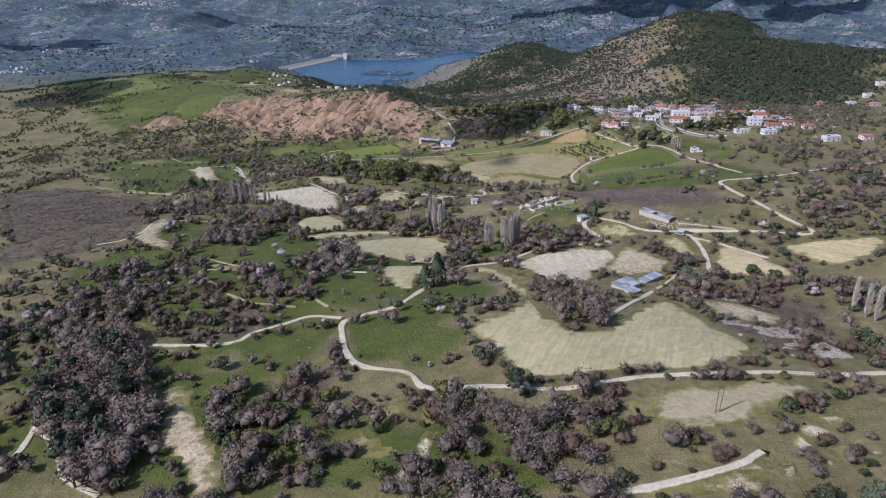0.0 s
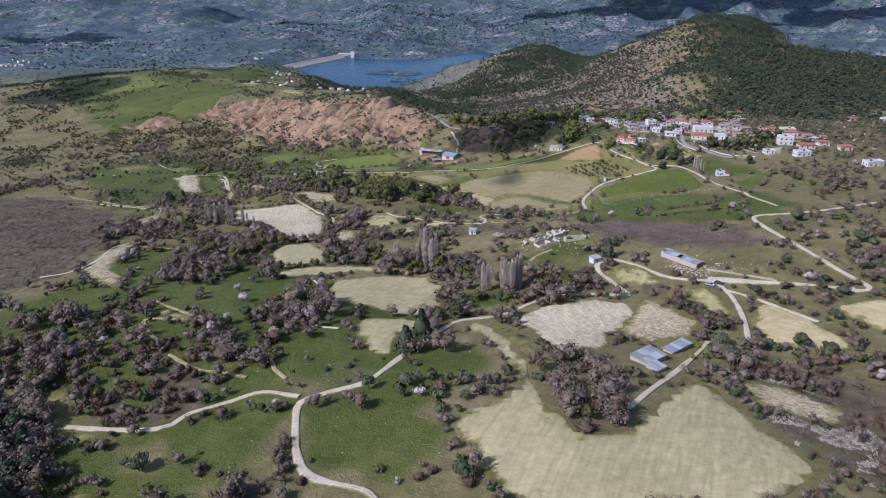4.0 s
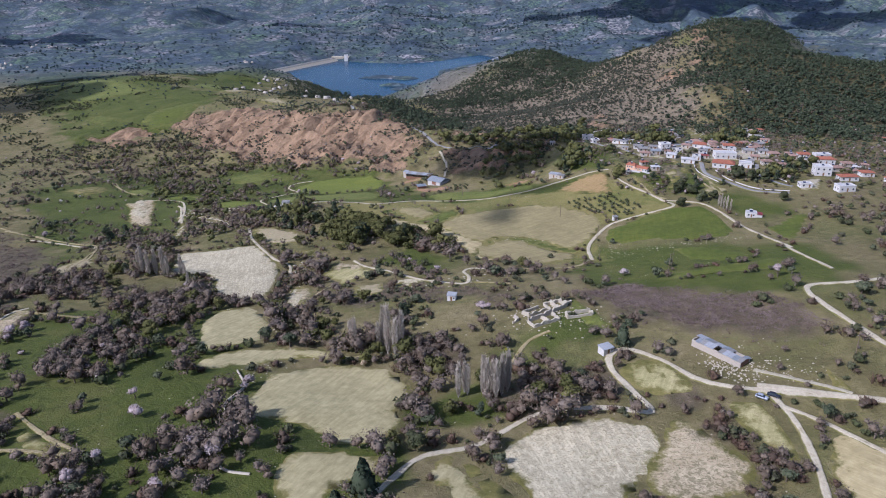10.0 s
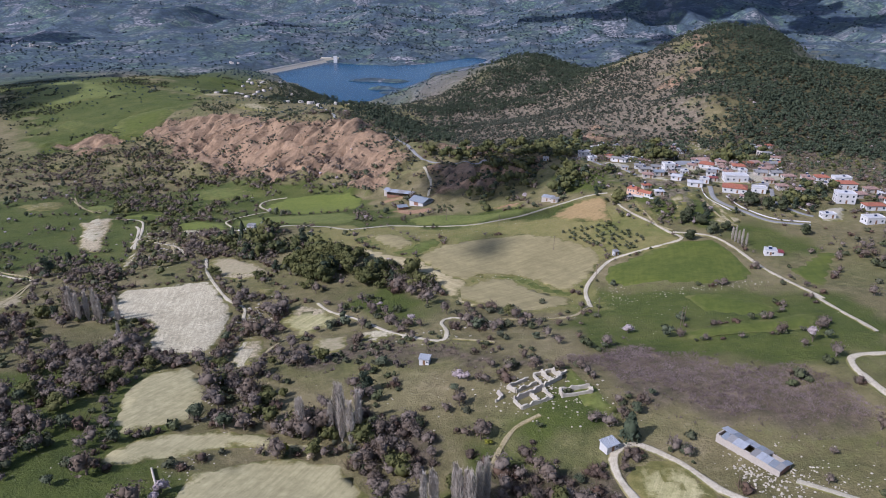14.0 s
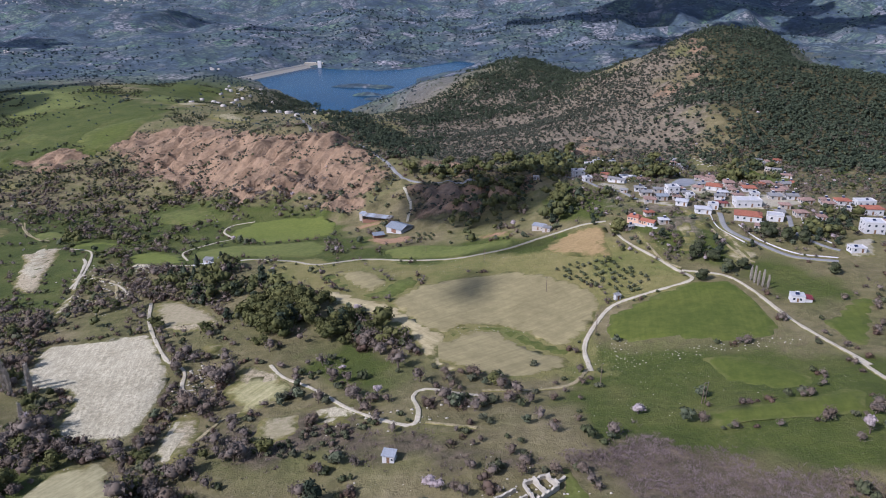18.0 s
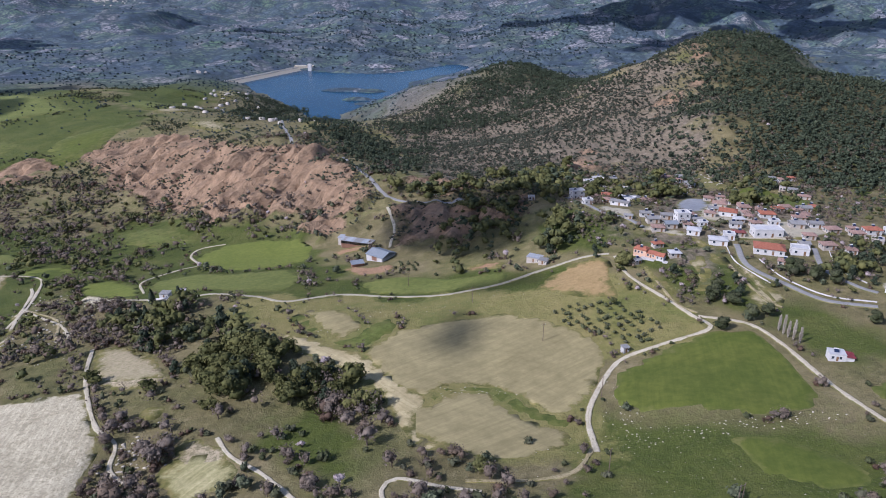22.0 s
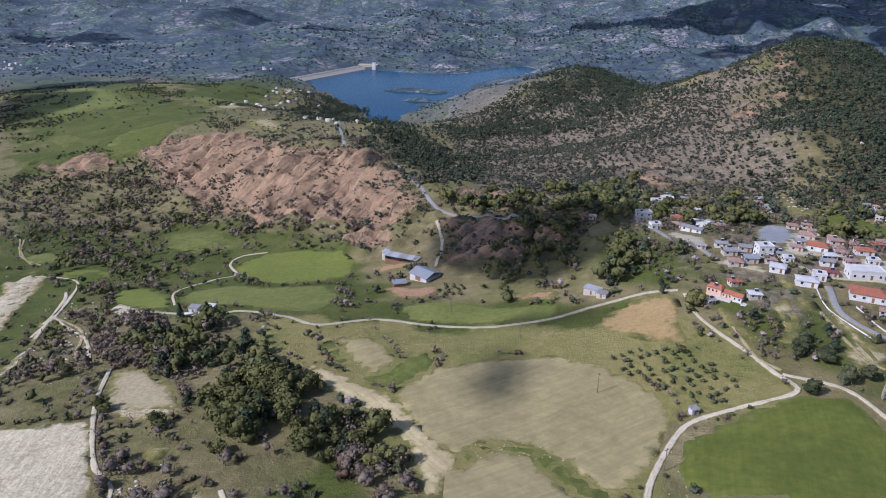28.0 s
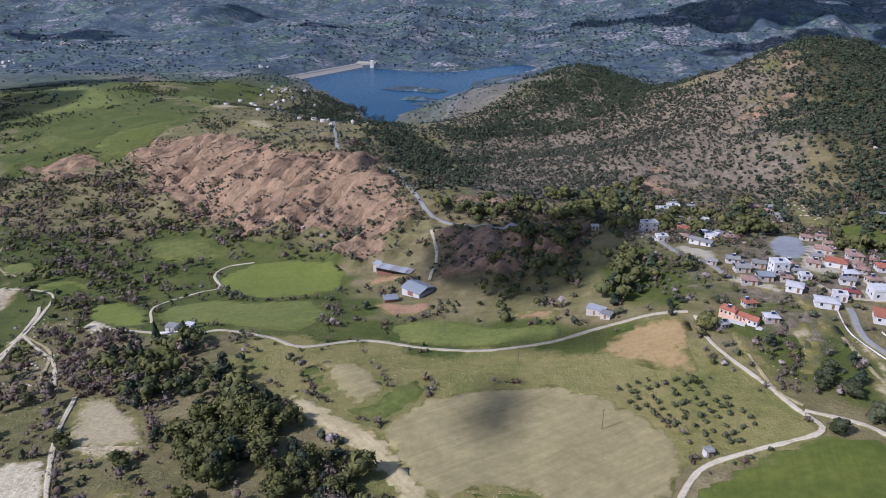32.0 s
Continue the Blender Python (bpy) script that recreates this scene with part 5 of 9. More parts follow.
road("dirt_road", 3.0, [(178.4, 446.2), (178.3, 431.8), (178.1, 419.8), (178.2, 400.5)])
road("footpath", 3.0, [(91.3, 465.3), (82.1, 451.3), (66.7, 447.6), (50.0, 448.1)])
road("footpath", 2.6, [(181.6, 586.6), (181.9, 566.9), (183.2, 552.0), (187.1, 544.4)])
road("footpath", 2.2, [(144.6, 578.4), (147.1, 556.0), (152.7, 546.7)])
road("dirt_road", 3.5, [(-122.8, 157.3), (-121.0, 164.3), (-122.8, 176.5)])
road("dirt_road", 3.5, [(-122.8, 176.5), (-115.8, 169.9), (-107.0, 159.0), (-100.3, 150.2), (-88.4, 142.3)])
road("dirt_road", 4.0, [(38.5, 124.1), (48.7, 124.9), (64.8, 128.1), (72.6, 132.3)])
road("footpath", 2.6, [(-96.1, 270.4), (-103.5, 279.5), (-108.9, 290.2), (-99.8, 290.7), (-90.0, 288.9), (-82.2, 289.2)])
road("footpath", 2.6, [(-114.6, 312.0), (-103.2, 302.7), (-93.0, 295.2), (-82.2, 289.2)])
road("footpath", 2.8, [(-88.2, 260.7), (-81.9, 255.0), (-74.1, 249.6), (-64.9, 247.0), (-57.0, 243.5)])
road("footpath", 2.4, [(-59.1, 262.0), (-52.4, 255.0), (-48.9, 247.8), (-43.9, 241.4)])
road("dirt_road", 3.5, [(117.5, 308.6), (124.5, 301.3), (131.5, 290.4), (139.9, 276.4)])
road("footpath", 2.6, [(37.5, 334.7), (42.9, 348.4), (48.3, 357.9), (56.3, 362.9)])
road("footpath", 2.0, [(-165.0, 350.9), (-151.7, 344.1), (-140.3, 338.1)])
road("footpath", 2.4, [(-173.9, 407.9), (-148.7, 401.0), (-129.3, 399.2)])
road("farm_road", 3.2, [(117.5, 328.4), (125.7, 322.1), (134.7, 316.2), (140.0, 311.6)])
road("dirt_road", 3.2, [(-269.3, 578.8), (-239.6, 566.1), (-206.2, 544.9)])
road("footpath", 2.6, [(-206.2, 544.9), (-196.0, 514.3), (-197.9, 496.1), (-182.5, 463.1)])
road("footpath", 2.6, [(-315.8, 797.2), (-282.7, 750.8), (-258.0, 734.9)])
road("dirt_road", 3.2, [(-245.8, 710.0), (-226.4, 708.9), (-207.7, 695.4), (-186.8, 643.4), (-176.8, 604.9)])
road("footpath", 2.6, [(-183.3, 634.6), (-153.6, 610.3), (-138.2, 579.9)])

# the reservoir
def water_material():
    m, t, b = nodes_of("lake_water", 0.12)
    b.inputs["Base Color"].default_value = (0.01, 0.06, 0.13, 1)
    b.inputs["IOR"].default_value = 1.12
    w = mottling(t, 0.25, 4, 0.6)
    relief(t, b, w, 0.35, 0.6)
    c = ramp(t, mottling(t, 0.006, 4, 0.5), [(0.3, (0.005, 0.036, 0.076)), (0.7, (0.008, 0.050, 0.098))])
    t.links.new(c, b.inputs["Base Color"])
    return m


lake_rim = np.array(LAKE, float)
lc = lake_rim.mean(0)
lv = np.concatenate([[lc], lc + (lake_rim - lc) * 1.12])
lake = mesh_of("reservoir", np.c_[lv, np.full(len(lv), LAKE_Z)], [(0, i, i % len(lake_rim) + 1) for i in range(1, len(lake_rim) + 1)], [water_material()])
tagged(new("reservoir", lake), "deep blue reservoir behind a dam", "water", kind="structure")


# ---- plants ----
BARK = plain("bark", (0.13, 0.10, 0.075), 0.95, 0.4, 2.0)
PALE_BARK = plain("pale_bark", (0.33, 0.30, 0.26), 0.9, 0.4, 2.0)
LEAF = {
    "shrub": foliage("shrub_leaves", (0.022, 0.028, 0.012), (0.074, 0.082, 0.036), cast=(0.095, 0.092, 0.058)),
    "olive": foliage("olive_leaves", (0.035, 0.045, 0.024), (0.105, 0.115, 0.065)),
    "pine": foliage("pine_needles", (0.018, 0.027, 0.016), (0.064, 0.077, 0.043)),
    "bare": foliage("bare_twigs", (0.066, 0.053, 0.040), (0.182, 0.146, 0.112), cast=(0.128, 0.092, 0.060)),
    "brown": foliage("brown_brush", (0.046, 0.030, 0.021), (0.116, 0.076, 0.050), cast=(0.096, 0.080, 0.062)),
    "oak": foliage("oak_leaves", (0.038, 0.043, 0.013), (0.132, 0.126, 0.043), cast=(0.082, 0.094, 0.038)),
    "poplar": foliage("poplar_twigs", (0.31, 0.268, 0.212), (0.53, 0.47, 0.385)),
    "almond": foliage("almond_blossom", (0.24, 0.19, 0.175), (0.44, 0.37, 0.345)),
    "reed": foliage("dry_reeds", (0.26, 0.20, 0.12), (0.46, 0.38, 0.25)),
    "yellow": foliage("yellow_broom", (0.11, 0.11, 0.012), (0.24, 0.23, 0.03)),
    "garrigue": foliage("garrigue_leaves", (0.024, 0.029, 0.019), (0.076, 0.080, 0.054)),
    "tuft": foliage("heath_tufts", (0.075, 0.056, 0.048), (0.20, 0.152, 0.130)),
}
rng = np.random.default_rng(7)


def ball(sub):
    bm = bmesh.new()
    bmesh.ops.create_icosphere(bm, subdivisions=sub, radius=1)
    v = np.array([p.co[:] for p in bm.verts])
    f = np.array([[p.index for p in q.verts] for q in bm.faces])
    bm.free()
    return v, f


BALL1, BALL2 = ball(1), ball(2)


def joined(parts):
    vs, fs, n = [], [], 0
    for v, f in parts:
        vs.append(v)
        fs.append(f + n)
        n += len(v)
    return np.concatenate(vs), np.concatenate(fs)


def stick(a, b, r0, r1, sides=4):
    """A tapered limb from a to b."""
    a, b = np.array(a, float), np.array(b, float)
    d = (b - a) / (np.linalg.norm(b - a) + 1e-9)
    u = np.cross(d, (0.3, 0.9, 0.1))
    u /= np.linalg.norm(u)
    w = np.cross(d, u)
    t = np.linspace(0, 2 * np.pi, sides, endpoint=False)
    ring = np.cos(t)[:, None] * u + np.sin(t)[:, None] * w
    v = np.concatenate([a + ring * r0, b + ring * r1])
    i = np.arange(sides)
    j = (i + 1) % sides
    return v, np.concatenate([np.stack([i, j, j + sides], 1), np.stack([i, j + sides, i + sides], 1)])


def sprays(centres, normals, size, flat=0.5):
    """Small leaf sprays: one crooked triangle at each centre, turned roughly outward."""
    n = len(centres)
    nor = normals + rng.normal(0, flat, (n, 3))
    nor /= np.linalg.norm(nor, axis=1)[:, None]
    u = np.cross(nor, rng.normal(0, 1, (n, 3)))
    u /= np.linalg.norm(u, axis=1)[:, None]
    w = np.cross(nor, u)
    s = size * rng.uniform(0.6, 1.4, (n, 1))
    v = np.stack([centres + u * s, centres + (w * 0.9 - u * 0.5) * s, centres + (-w * 0.9 - u * 0.4 + nor * 0.5) * s], 1)
    return v.reshape(-1, 3), np.arange(3 * n).reshape(-1, 3)


def twigs(starts, dirs, length, width):
    n = len(starts)
    dirs = dirs / np.linalg.norm(dirs, axis=1)[:, None]
    side = np.cross(dirs, rng.normal(0, 1, (n, 3)))
    side /= np.linalg.norm(side, axis=1)[:, None]
    ln = length * rng.uniform(0.5, 1.3, (n, 1))
    v = np.stack([starts - side * width, starts + side * width, starts + dirs * ln], 1)
    return v.reshape(-1, 3), np.arange(3 * n).reshape(-1, 3)


def leafy(r, h, lobes, n_leaf, leaf, low=0.15, core=BALL1, squash=0.8, tall=0.0):
    """A crown of several uneven lobes, each a ragged core covered with leaf sprays."""
    out = []
    for k in range(lobes):
        a = rng.uniform(0, 2 * np.pi)
        q = rng.uniform(0, 1) ** 0.6 * (0.62 if k else 0.1)
        up = rng.uniform(0, 1)
        c = np.array([np.cos(a) * r * q, np.sin(a) * r * q, h * (low + (1 - low) * (0.25 + 0.5 * up)) + tall * up])
        s = r * rng.uniform(0.42, 0.68) * (1.15 - 0.35 * up)
        v, f = core
        jit = 1 + rng.uniform(-0.24, 0.24, (len(v), 1))
        sc = np.array([1, 1, squash])
        out.append((c + v * jit * s * 0.86 * sc, f))
        d = rng.normal(0, 1, (n_leaf, 3))
        d[:, 2] = np.abs(d[:, 2]) * 0.9 - 0.25
        d /= np.linalg.norm(d, axis=1)[:, None]
        out.append(sprays(c + d * s * sc * rng.uniform(0.82, 1.12, (n_leaf, 1)), d, leaf))
    return joined(out)


def bare_tree(r, h, limbs, n_twig, width, spread=0.9):
    trunk = [stick((0, 0, -0.4), (rng.uniform(-.2, .2), rng.uniform(-.2, .2), h * 0.34), 0.045 * h, 0.03 * h, 5)]
    tw = []
    for _ in range(limbs):
        a, e = rng.uniform(0, 2 * np.pi), rng.uniform(0.35, 1.25)
        d = np.array([np.cos(a) * np.cos(e) * spread, np.sin(a) * np.cos(e) * spread, np.sin(e)])
        s = np.array([0, 0, h * rng.uniform(0.15, 0.36)])
        ln = rng.uniform(0.5, 0.75) * h
        tip = s + d * ln * np.array([r / h * 1.4, r / h * 1.4, 0.8])
        trunk.append(stick(s, tip, 0.022 * h, 0.006 * h, 3))
        m = n_twig // limbs
        at = rng.uniform(0.25, 1.0, (m, 1))
        st = s + (tip - s) * at + rng.normal(0, 0.10 * r, (m, 3))
        dd = d + rng.normal(0, 0.75, (m, 3)) + np.array([0, 0, 0.35])
        tw.append(twigs(st, dd, 0.42 * r, width))
    return joined(trunk), joined(tw)


def poplar_tree(h, n):
    trunk = [stick((0, 0, -0.4), (rng.uniform(-.3, .3), rng.uniform(-.3, .3), h * 0.93), 0.24, 0.04, 5)]
    for _ in range(10):
        z = rng.uniform(0.12, 0.7) * h
        a = rng.uniform(0, 6.28)
        trunk.append(stick((0, 0, z), (np.cos(a) * 0.07 * h, np.sin(a) * 0.07 * h, z + 0.22 * h), 0.07, 0.02, 3))
    z = rng.uniform(0.1, 0.93, n)
    a = rng.uniform(0, 6.28, n)
    w = 0.085 * h * np.sin(np.clip(z * 1.05, 0, 1) * np.pi) ** 0.6 * rng.uniform(0.1, 1, n) ** 0.5
    st = np.stack([np.cos(a) * w * 0.7, np.sin(a) * w * 0.7, z * h - 0.05 * h], 1)
    d = np.stack([np.cos(a) * 0.25, np.sin(a) * 0.25, np.ones(n)], 1) + rng.normal(0, 0.12, (n, 3))
    return joined(trunk), twigs(st, d, 0.12 * h, 0.075)


def pine_tree(h, r, lobes, n_leaf, leaf, core=BALL1):
    trunk = [stick((0, 0, -0.4), (rng.uniform(-.3, .3), rng.uniform(-.3, .3), h * 0.75), 0.03 * h, 0.012 * h, 5)]
    for _ in range(4):
        a, z = rng.uniform(0, 6.28), rng.uniform(0.3, 0.6) * h
        trunk.append(stick((0, 0, z), (np.cos(a) * r * .6, np.sin(a) * r * .6, z + 0.15 * h), 0.09, 0.03, 3))
    out = []
    for k in range(lobes):
        up = (k + rng.uniform(0, 1)) / lobes
        a = rng.uniform(0, 6.28)
        q = r * (0.62 * (1 - up) ** 0.7) * rng.uniform(0.3, 1)
        c = np.array([np.cos(a) * q, np.sin(a) * q, h * (0.22 + 0.70 * up)])
        s = r * (0.62 - 0.3 * up) * rng.uniform(0.8, 1.15)
        v, f = core
        out.append((c + v * (1 + rng.uniform(-0.28, 0.28, (len(v), 1))) * s * 0.85 * np.array([1, 1, 0.75]), f))
        d = rng.normal(0, 1, (n_leaf, 3))
        d[:, 2] = np.abs(d[:, 2]) - 0.3
        d /= np.linalg.norm(d, axis=1)[:, None]
        out.append(sprays(c + d * s * np.array([1, 1, 0.75]) * rng.uniform(0.8, 1.2, (n_leaf, 1)), d, leaf))
    return joined(trunk), joined(out)


def spire_tree(h, r, n):
    """Cypress or young cedar: a dense cone of upturned sprays with a ragged outline."""
    trunk = [stick((0, 0, -0.4), (0, 0, h * 0.9), 0.03 * h, 0.01 * h, 5)]
    v, f = BALL2
    z = (v[:, 2] + 1) / 2
    prof = np.sin(np.clip(z * 0.93 + 0.07, 0, 1) * np.pi) ** 0.5 * (1.12 - 0.75 * z)
    core = np.stack([v[:, 0] * r * prof, v[:, 1] * r * prof, 0.3 + z * h * 0.95], 1) * (1 + rng.uniform(-0.12, 0.12, (len(v), 1)))
    zz = rng.uniform(0.02, 1, n)
    a = rng.uniform(0, 6.28, n)
    w = r * (1.05 - 0.95 * zz) * rng.uniform(0.8, 1.25, n)
    c = np.stack([np.cos(a) * w, np.sin(a) * w, 0.3 + zz * h * 0.97], 1)
    nr = np.stack([np.cos(a), np.sin(a), np.full(n, 0.5)], 1)
    return joined(trunk), joined([(core, f), sprays(c, nr, 0.16 * r + 0.12)])


def tuft(r, n, width, up=1.0):
    a = rng.uniform(0, 6.28, n)
    q = r * rng.uniform(0, 1, n) ** 0.6
    st = np.stack([np.cos(a) * q * .6, np.sin(a) * q * .6, np.full(n, -0.1)], 1)
    d = np.stack([np.cos(a) * 0.6, np.sin(a) * 0.6, np.full(n, up)], 1) + rng.normal(0, 0.3, (n, 3))
    return twigs(st, d, r * 1.1, width)


def haze(r, h, n, size):
    """Fine twig ends of a leafless crown: loose sprays through a dome, no solid core."""
    d = rng.normal(0, 1, (n, 3))
    d /= np.linalg.norm(d, axis=1)[:, None]
    q = rng.uniform(0.35, 1, (n, 1)) ** 0.6
    return sprays(d * q * np.array([r, r, h * 0.38]) * (1 + 0.22 * np.sin(3 * np.arctan2(d[:, 1:2], d[:, :1]) + rng.uniform(0, 6))) + np.array([0, 0, h * 0.6]), d + (0, 0, 0.4), size, 0.7)


def crown_core(r, h, lobes):
    """The dense inner twigs of a crown as a few ragged lobes."""
    out = []
    for _ in range(lobes):
        v, f = BALL1
        a, q = rng.uniform(0, 6.28), rng.uniform(0.1, 0.45) * r
        c = np.array([math.cos(a) * q, math.sin(a) * q, h * rng.uniform(0.42, 0.62)])
        out.append((c + v * (1 + rng.uniform(-0.35, 0.35, (len(v), 1))) * np.array([r, r, h * 0.38]) * rng.uniform(0.42, 0.58), f))
    return joined(out)


def winter_tree(limbs, n_twig, width, n_haze, size):
    """A leafless tree: trunk and limbs; twigs round a dense core, with a soft rim of fine twig ends."""
    trunk, tw = bare_tree(2.4, 4.6, limbs, n_twig, width)
    return trunk, joined([tw, crown_core(2.2, 4.3, 3), haze(2.3, 4.4, n_haze, size)])


V = 5
STEMS = [joined([stick((0, 0, -0.3), (math.cos(a) * .5, math.sin(a) * .5, 0.9), 0.08, 0.03, 3) for a in (k, k + 2.1, k + 4.2)]) for k in range(V)]
# near: kinds with trunk and crown as separate meshes; far: one light mesh
NEAR = {
    "shrub": [(STEMS[k], leafy(1.35, 1.7, 3, 34, 0.24)) for k in range(V)],
    "olive": [(joined([stick((0, 0, -0.3), (0.1, 0, 1.3), 0.2, 0.14, 5), stick((0.1, 0, 1.2), (0.8, 0.3, 2.2), 0.1, 0.04, 3), stick((0, 0, 1.1), (-0.6, -0.4, 2.2), 0.1, 0.04, 3)]),
               leafy(1.9, 3.4, 5, 40, 0.25, 0.3)) for _ in range(V)],
    "pine": [pine_tree(6.8, 3.1, 7, 38, 0.36) for _ in range(V)],
    "oak": [(STEMS[k], leafy(2.5, 4.4, 7, 44, 0.30, 0.12)) for k in range(V)],
    "bare": [winter_tree(8, 150, 0.045, 190, 0.19) for _ in range(V)],
    "brown": [(STEMS[k], joined([leafy(1.6, 1.5, 4, 20, 0.18), tuft(1.8, 90, 0.05, 1.0)])) for k in range(V)],
    "almond": [bare_tree(2.0, 3.4, 8, 60, 0.04)[:1] + (leafy(1.7, 3.2, 4, 40, 0.17, 0.3),) for _ in range(V)],
    "poplar": [poplar_tree(15, 900) for _ in range(V)],
}
MID = {
    "shrub": [leafy(1.4, 1.7, 2, 18, 0.30) for _ in range(V)],
    "olive": [leafy(1.9, 3.2, 4, 20, 0.33, 0.25) for _ in range(V)],
    "pine": [pine_tree(6.8, 3.1, 5, 20, 0.46)[1] for _ in range(V)],
    "oak": [leafy(2.5, 4.3, 5, 24, 0.40, 0.12) for _ in range(V)],
    "bare": [joined(winter_tree(3, 54, 0.05, 96, 0.25)) for _ in range(V)],
    "brown": [joined([leafy(1.5, 1.4, 2, 12, 0.22), tuft(1.8, 56, 0.06)]) for _ in range(V)],
    "almond": [leafy(1.7, 3.0, 4, 24, 0.2, 0.25) for _ in range(V)],
}
FAR = {
    "shrub": [leafy(1.35, 1.6, 2, 4, 0.42) for _ in range(V)],
    "olive": [leafy(1.9, 3.0, 2, 10, 0.5, 0.2) for _ in range(V)],
    "pine": [pine_tree(7.0, 3.4, 2, 5, 0.95)[1] for _ in range(V)],
    "oak": [leafy(2.5, 4.3, 3, 10, 0.5, 0.1) for _ in range(V)],
    "almond": [leafy(1.7, 3.0, 2, 10, 0.35, 0.2) for _ in range(V)],
    "bare": [joined([crown_core(1.9, 3.8, 2), haze(2.5, 4.4, 40, 0.30)]) for _ in range(V)],
    "brown": [joined([leafy(1.6, 1.3, 1, 8, 0.4), tuft(1.7, 18, 0.09)]) for _ in range(V)],
    "tuft": [tuft(0.75, 16, 0.07, 0.7) for _ in range(V)],
    "dot": [leafy(1.25, 1.6, 1, 5, 0.55) for _ in range(V)],
    "far_wood": [leafy(5.5, 6.5, 1, 5, 2.4, 0.0, BALL1, 0.8) for _ in range(V)],
}
INFO = {
    "shrub": ("evergreen_shrub", "shrub", "dark green evergreen shrub on the open slope", BARK, "foliage"),
    "olive": ("olive_tree", "tree", "grey-green olive tree standing in rough grass", BARK, "crown"),
    "pine": ("pine_tree", "tree", "dark green pine tree with an uneven crown", BARK, "crown"),
    "oak": ("evergreen_oak", "tree", "rounded olive-green evergreen oak in a grove", BARK, "crown"),
    "bare": ("bare_tree", "tree", "leafless grey-brown tree with fine winter twigs", BARK, "crown"),
    "brown": ("thorn_bush", "shrub", "reddish-brown leafless thorn bush", BARK, "foliage"),
    "almond": ("almond_tree", "tree", "almond tree in pale pink blossom", BARK, "crown"),
    "poplar": ("poplar_tree", "tree", "tall leafless pale grey poplar", PALE_BARK, "crown"),
}
PLANT_MESH = {}


def plant(kind, k, x, y, s, turn, label=""):
    """One plant as a thing of its own: trunk and crown under an Empty at its foot."""
    name, category, text, bark, crown = INFO[kind]
    if (kind, k) not in PLANT_MESH:
        (tv, tf), (cv, cf) = NEAR[kind][k]
        PLANT_MESH[kind, k] = mesh_of("trunk", tv, tf, [bark]), mesh_of(crown, cv, cf, [LEAF[kind]])
    top = new(name)
    top.empty_display_size = 0.3
    top.location, top.rotation_euler, top.scale = (x, y, float(ground_z(x, y))), (0, 0, turn), (s, s, s * rng.uniform(0.85, 1.15))
    for part_name, me in zip(("trunk", crown), PLANT_MESH[kind, k]):
        new(part_name, me).parent = top
    return tagged(top, label or text, category, {"poplar": "poplars by the stream"}.get(kind, "plants of the valley: " + name.replace("_", " ")))


def strew(name, kind, xs, ys, sizes, label, lib=FAR, leaf=None):
    """Many plants joined into one mesh."""
    zs = ground_z(xs, ys) - 0.05
    pick = rng.integers(0, V, len(xs))
    turn = rng.uniform(0, 6.28, len(xs))
    vs, fs, n = [], [], 0
    for k in range(V):
        sel = np.where(pick == k)[0]
        if not len(sel):
            continue
        v, f = lib[kind][k]
        c, s = np.cos(turn[sel])[:, None], np.sin(turn[sel])[:, None]
        sz = sizes[sel][:, None]
        x = (v[:, 0] * c - v[:, 1] * s) * sz + xs[sel][:, None]
        y = (v[:, 0] * s + v[:, 1] * c) * sz + ys[sel][:, None]
        z = v[None, :, 2] * sz * rng.uniform(0.8, 1.2, (len(sel), 1)) + zs[sel][:, None]
        vs.append(np.stack([x, y, z], -1).reshape(-1, 3))
        fs.append((f[None] + (np.arange(len(sel)) * len(v))[:, None, None] + n).reshape(-1, 3))
        n += len(sel) * len(v)
    ob = new(name, mesh_of(name, np.concatenate(vs), np.concatenate(fs), [leaf or LEAF[kind]]))
    return tagged(ob, label, "vegetation", kind="stuff")


def candidates(x0, x1, y0, y1, density):
    n = int((x1 - x0) * (y1 - y0) * density)
    return rng.uniform(x0, x1, n), rng.uniform(y0, y1, n)


def in_view(x, y, pad=25):
    return np.abs(x - 0.08 * y - 5) < 0.66 * (y + 60) + pad


ALL_LINE = np.concatenate([np.c_[line, np.full(len(line), w)] for line, w in ROAD_LINES])


def free(x, y, gap=1.2):
    """Off the roads and off the fields."""
    ok = np.ones(len(x), bool)
    for i in range(0, len(x), 2000):
        d = np.hypot(x[i:i + 2000, None] - ALL_LINE[None, :, 0], y[i:i + 2000, None] - ALL_LINE[None, :, 1]) - ALL_LINE[None, :, 2] * 0.55
        ok[i:i + 2000] = d.min(1) > gap
    for poly in FIELD_POLYS:
        p = np.array(poly)
        sel = ok & (x > p[:, 0].min() - 3) & (x < p[:, 0].max() + 3) & (y > p[:, 1].min() - 3) & (y < p[:, 1].max() + 3)
        if sel.any():
            ok[np.where(sel)[0]] = inside(poly, x[sel], y[sel]) < -0.4
    for bx, by, br in BUILT:
        ok &= np.hypot(x - bx, y - by) > br
    return ok


PLACES = {k: [] for k in ("shrub", "olive", "pine", "bare", "brown", "almond", "oak")}


def put(kind, x, y, s):
    PLACES[kind].append(np.stack([x, y, s], 1))


BUILT = []
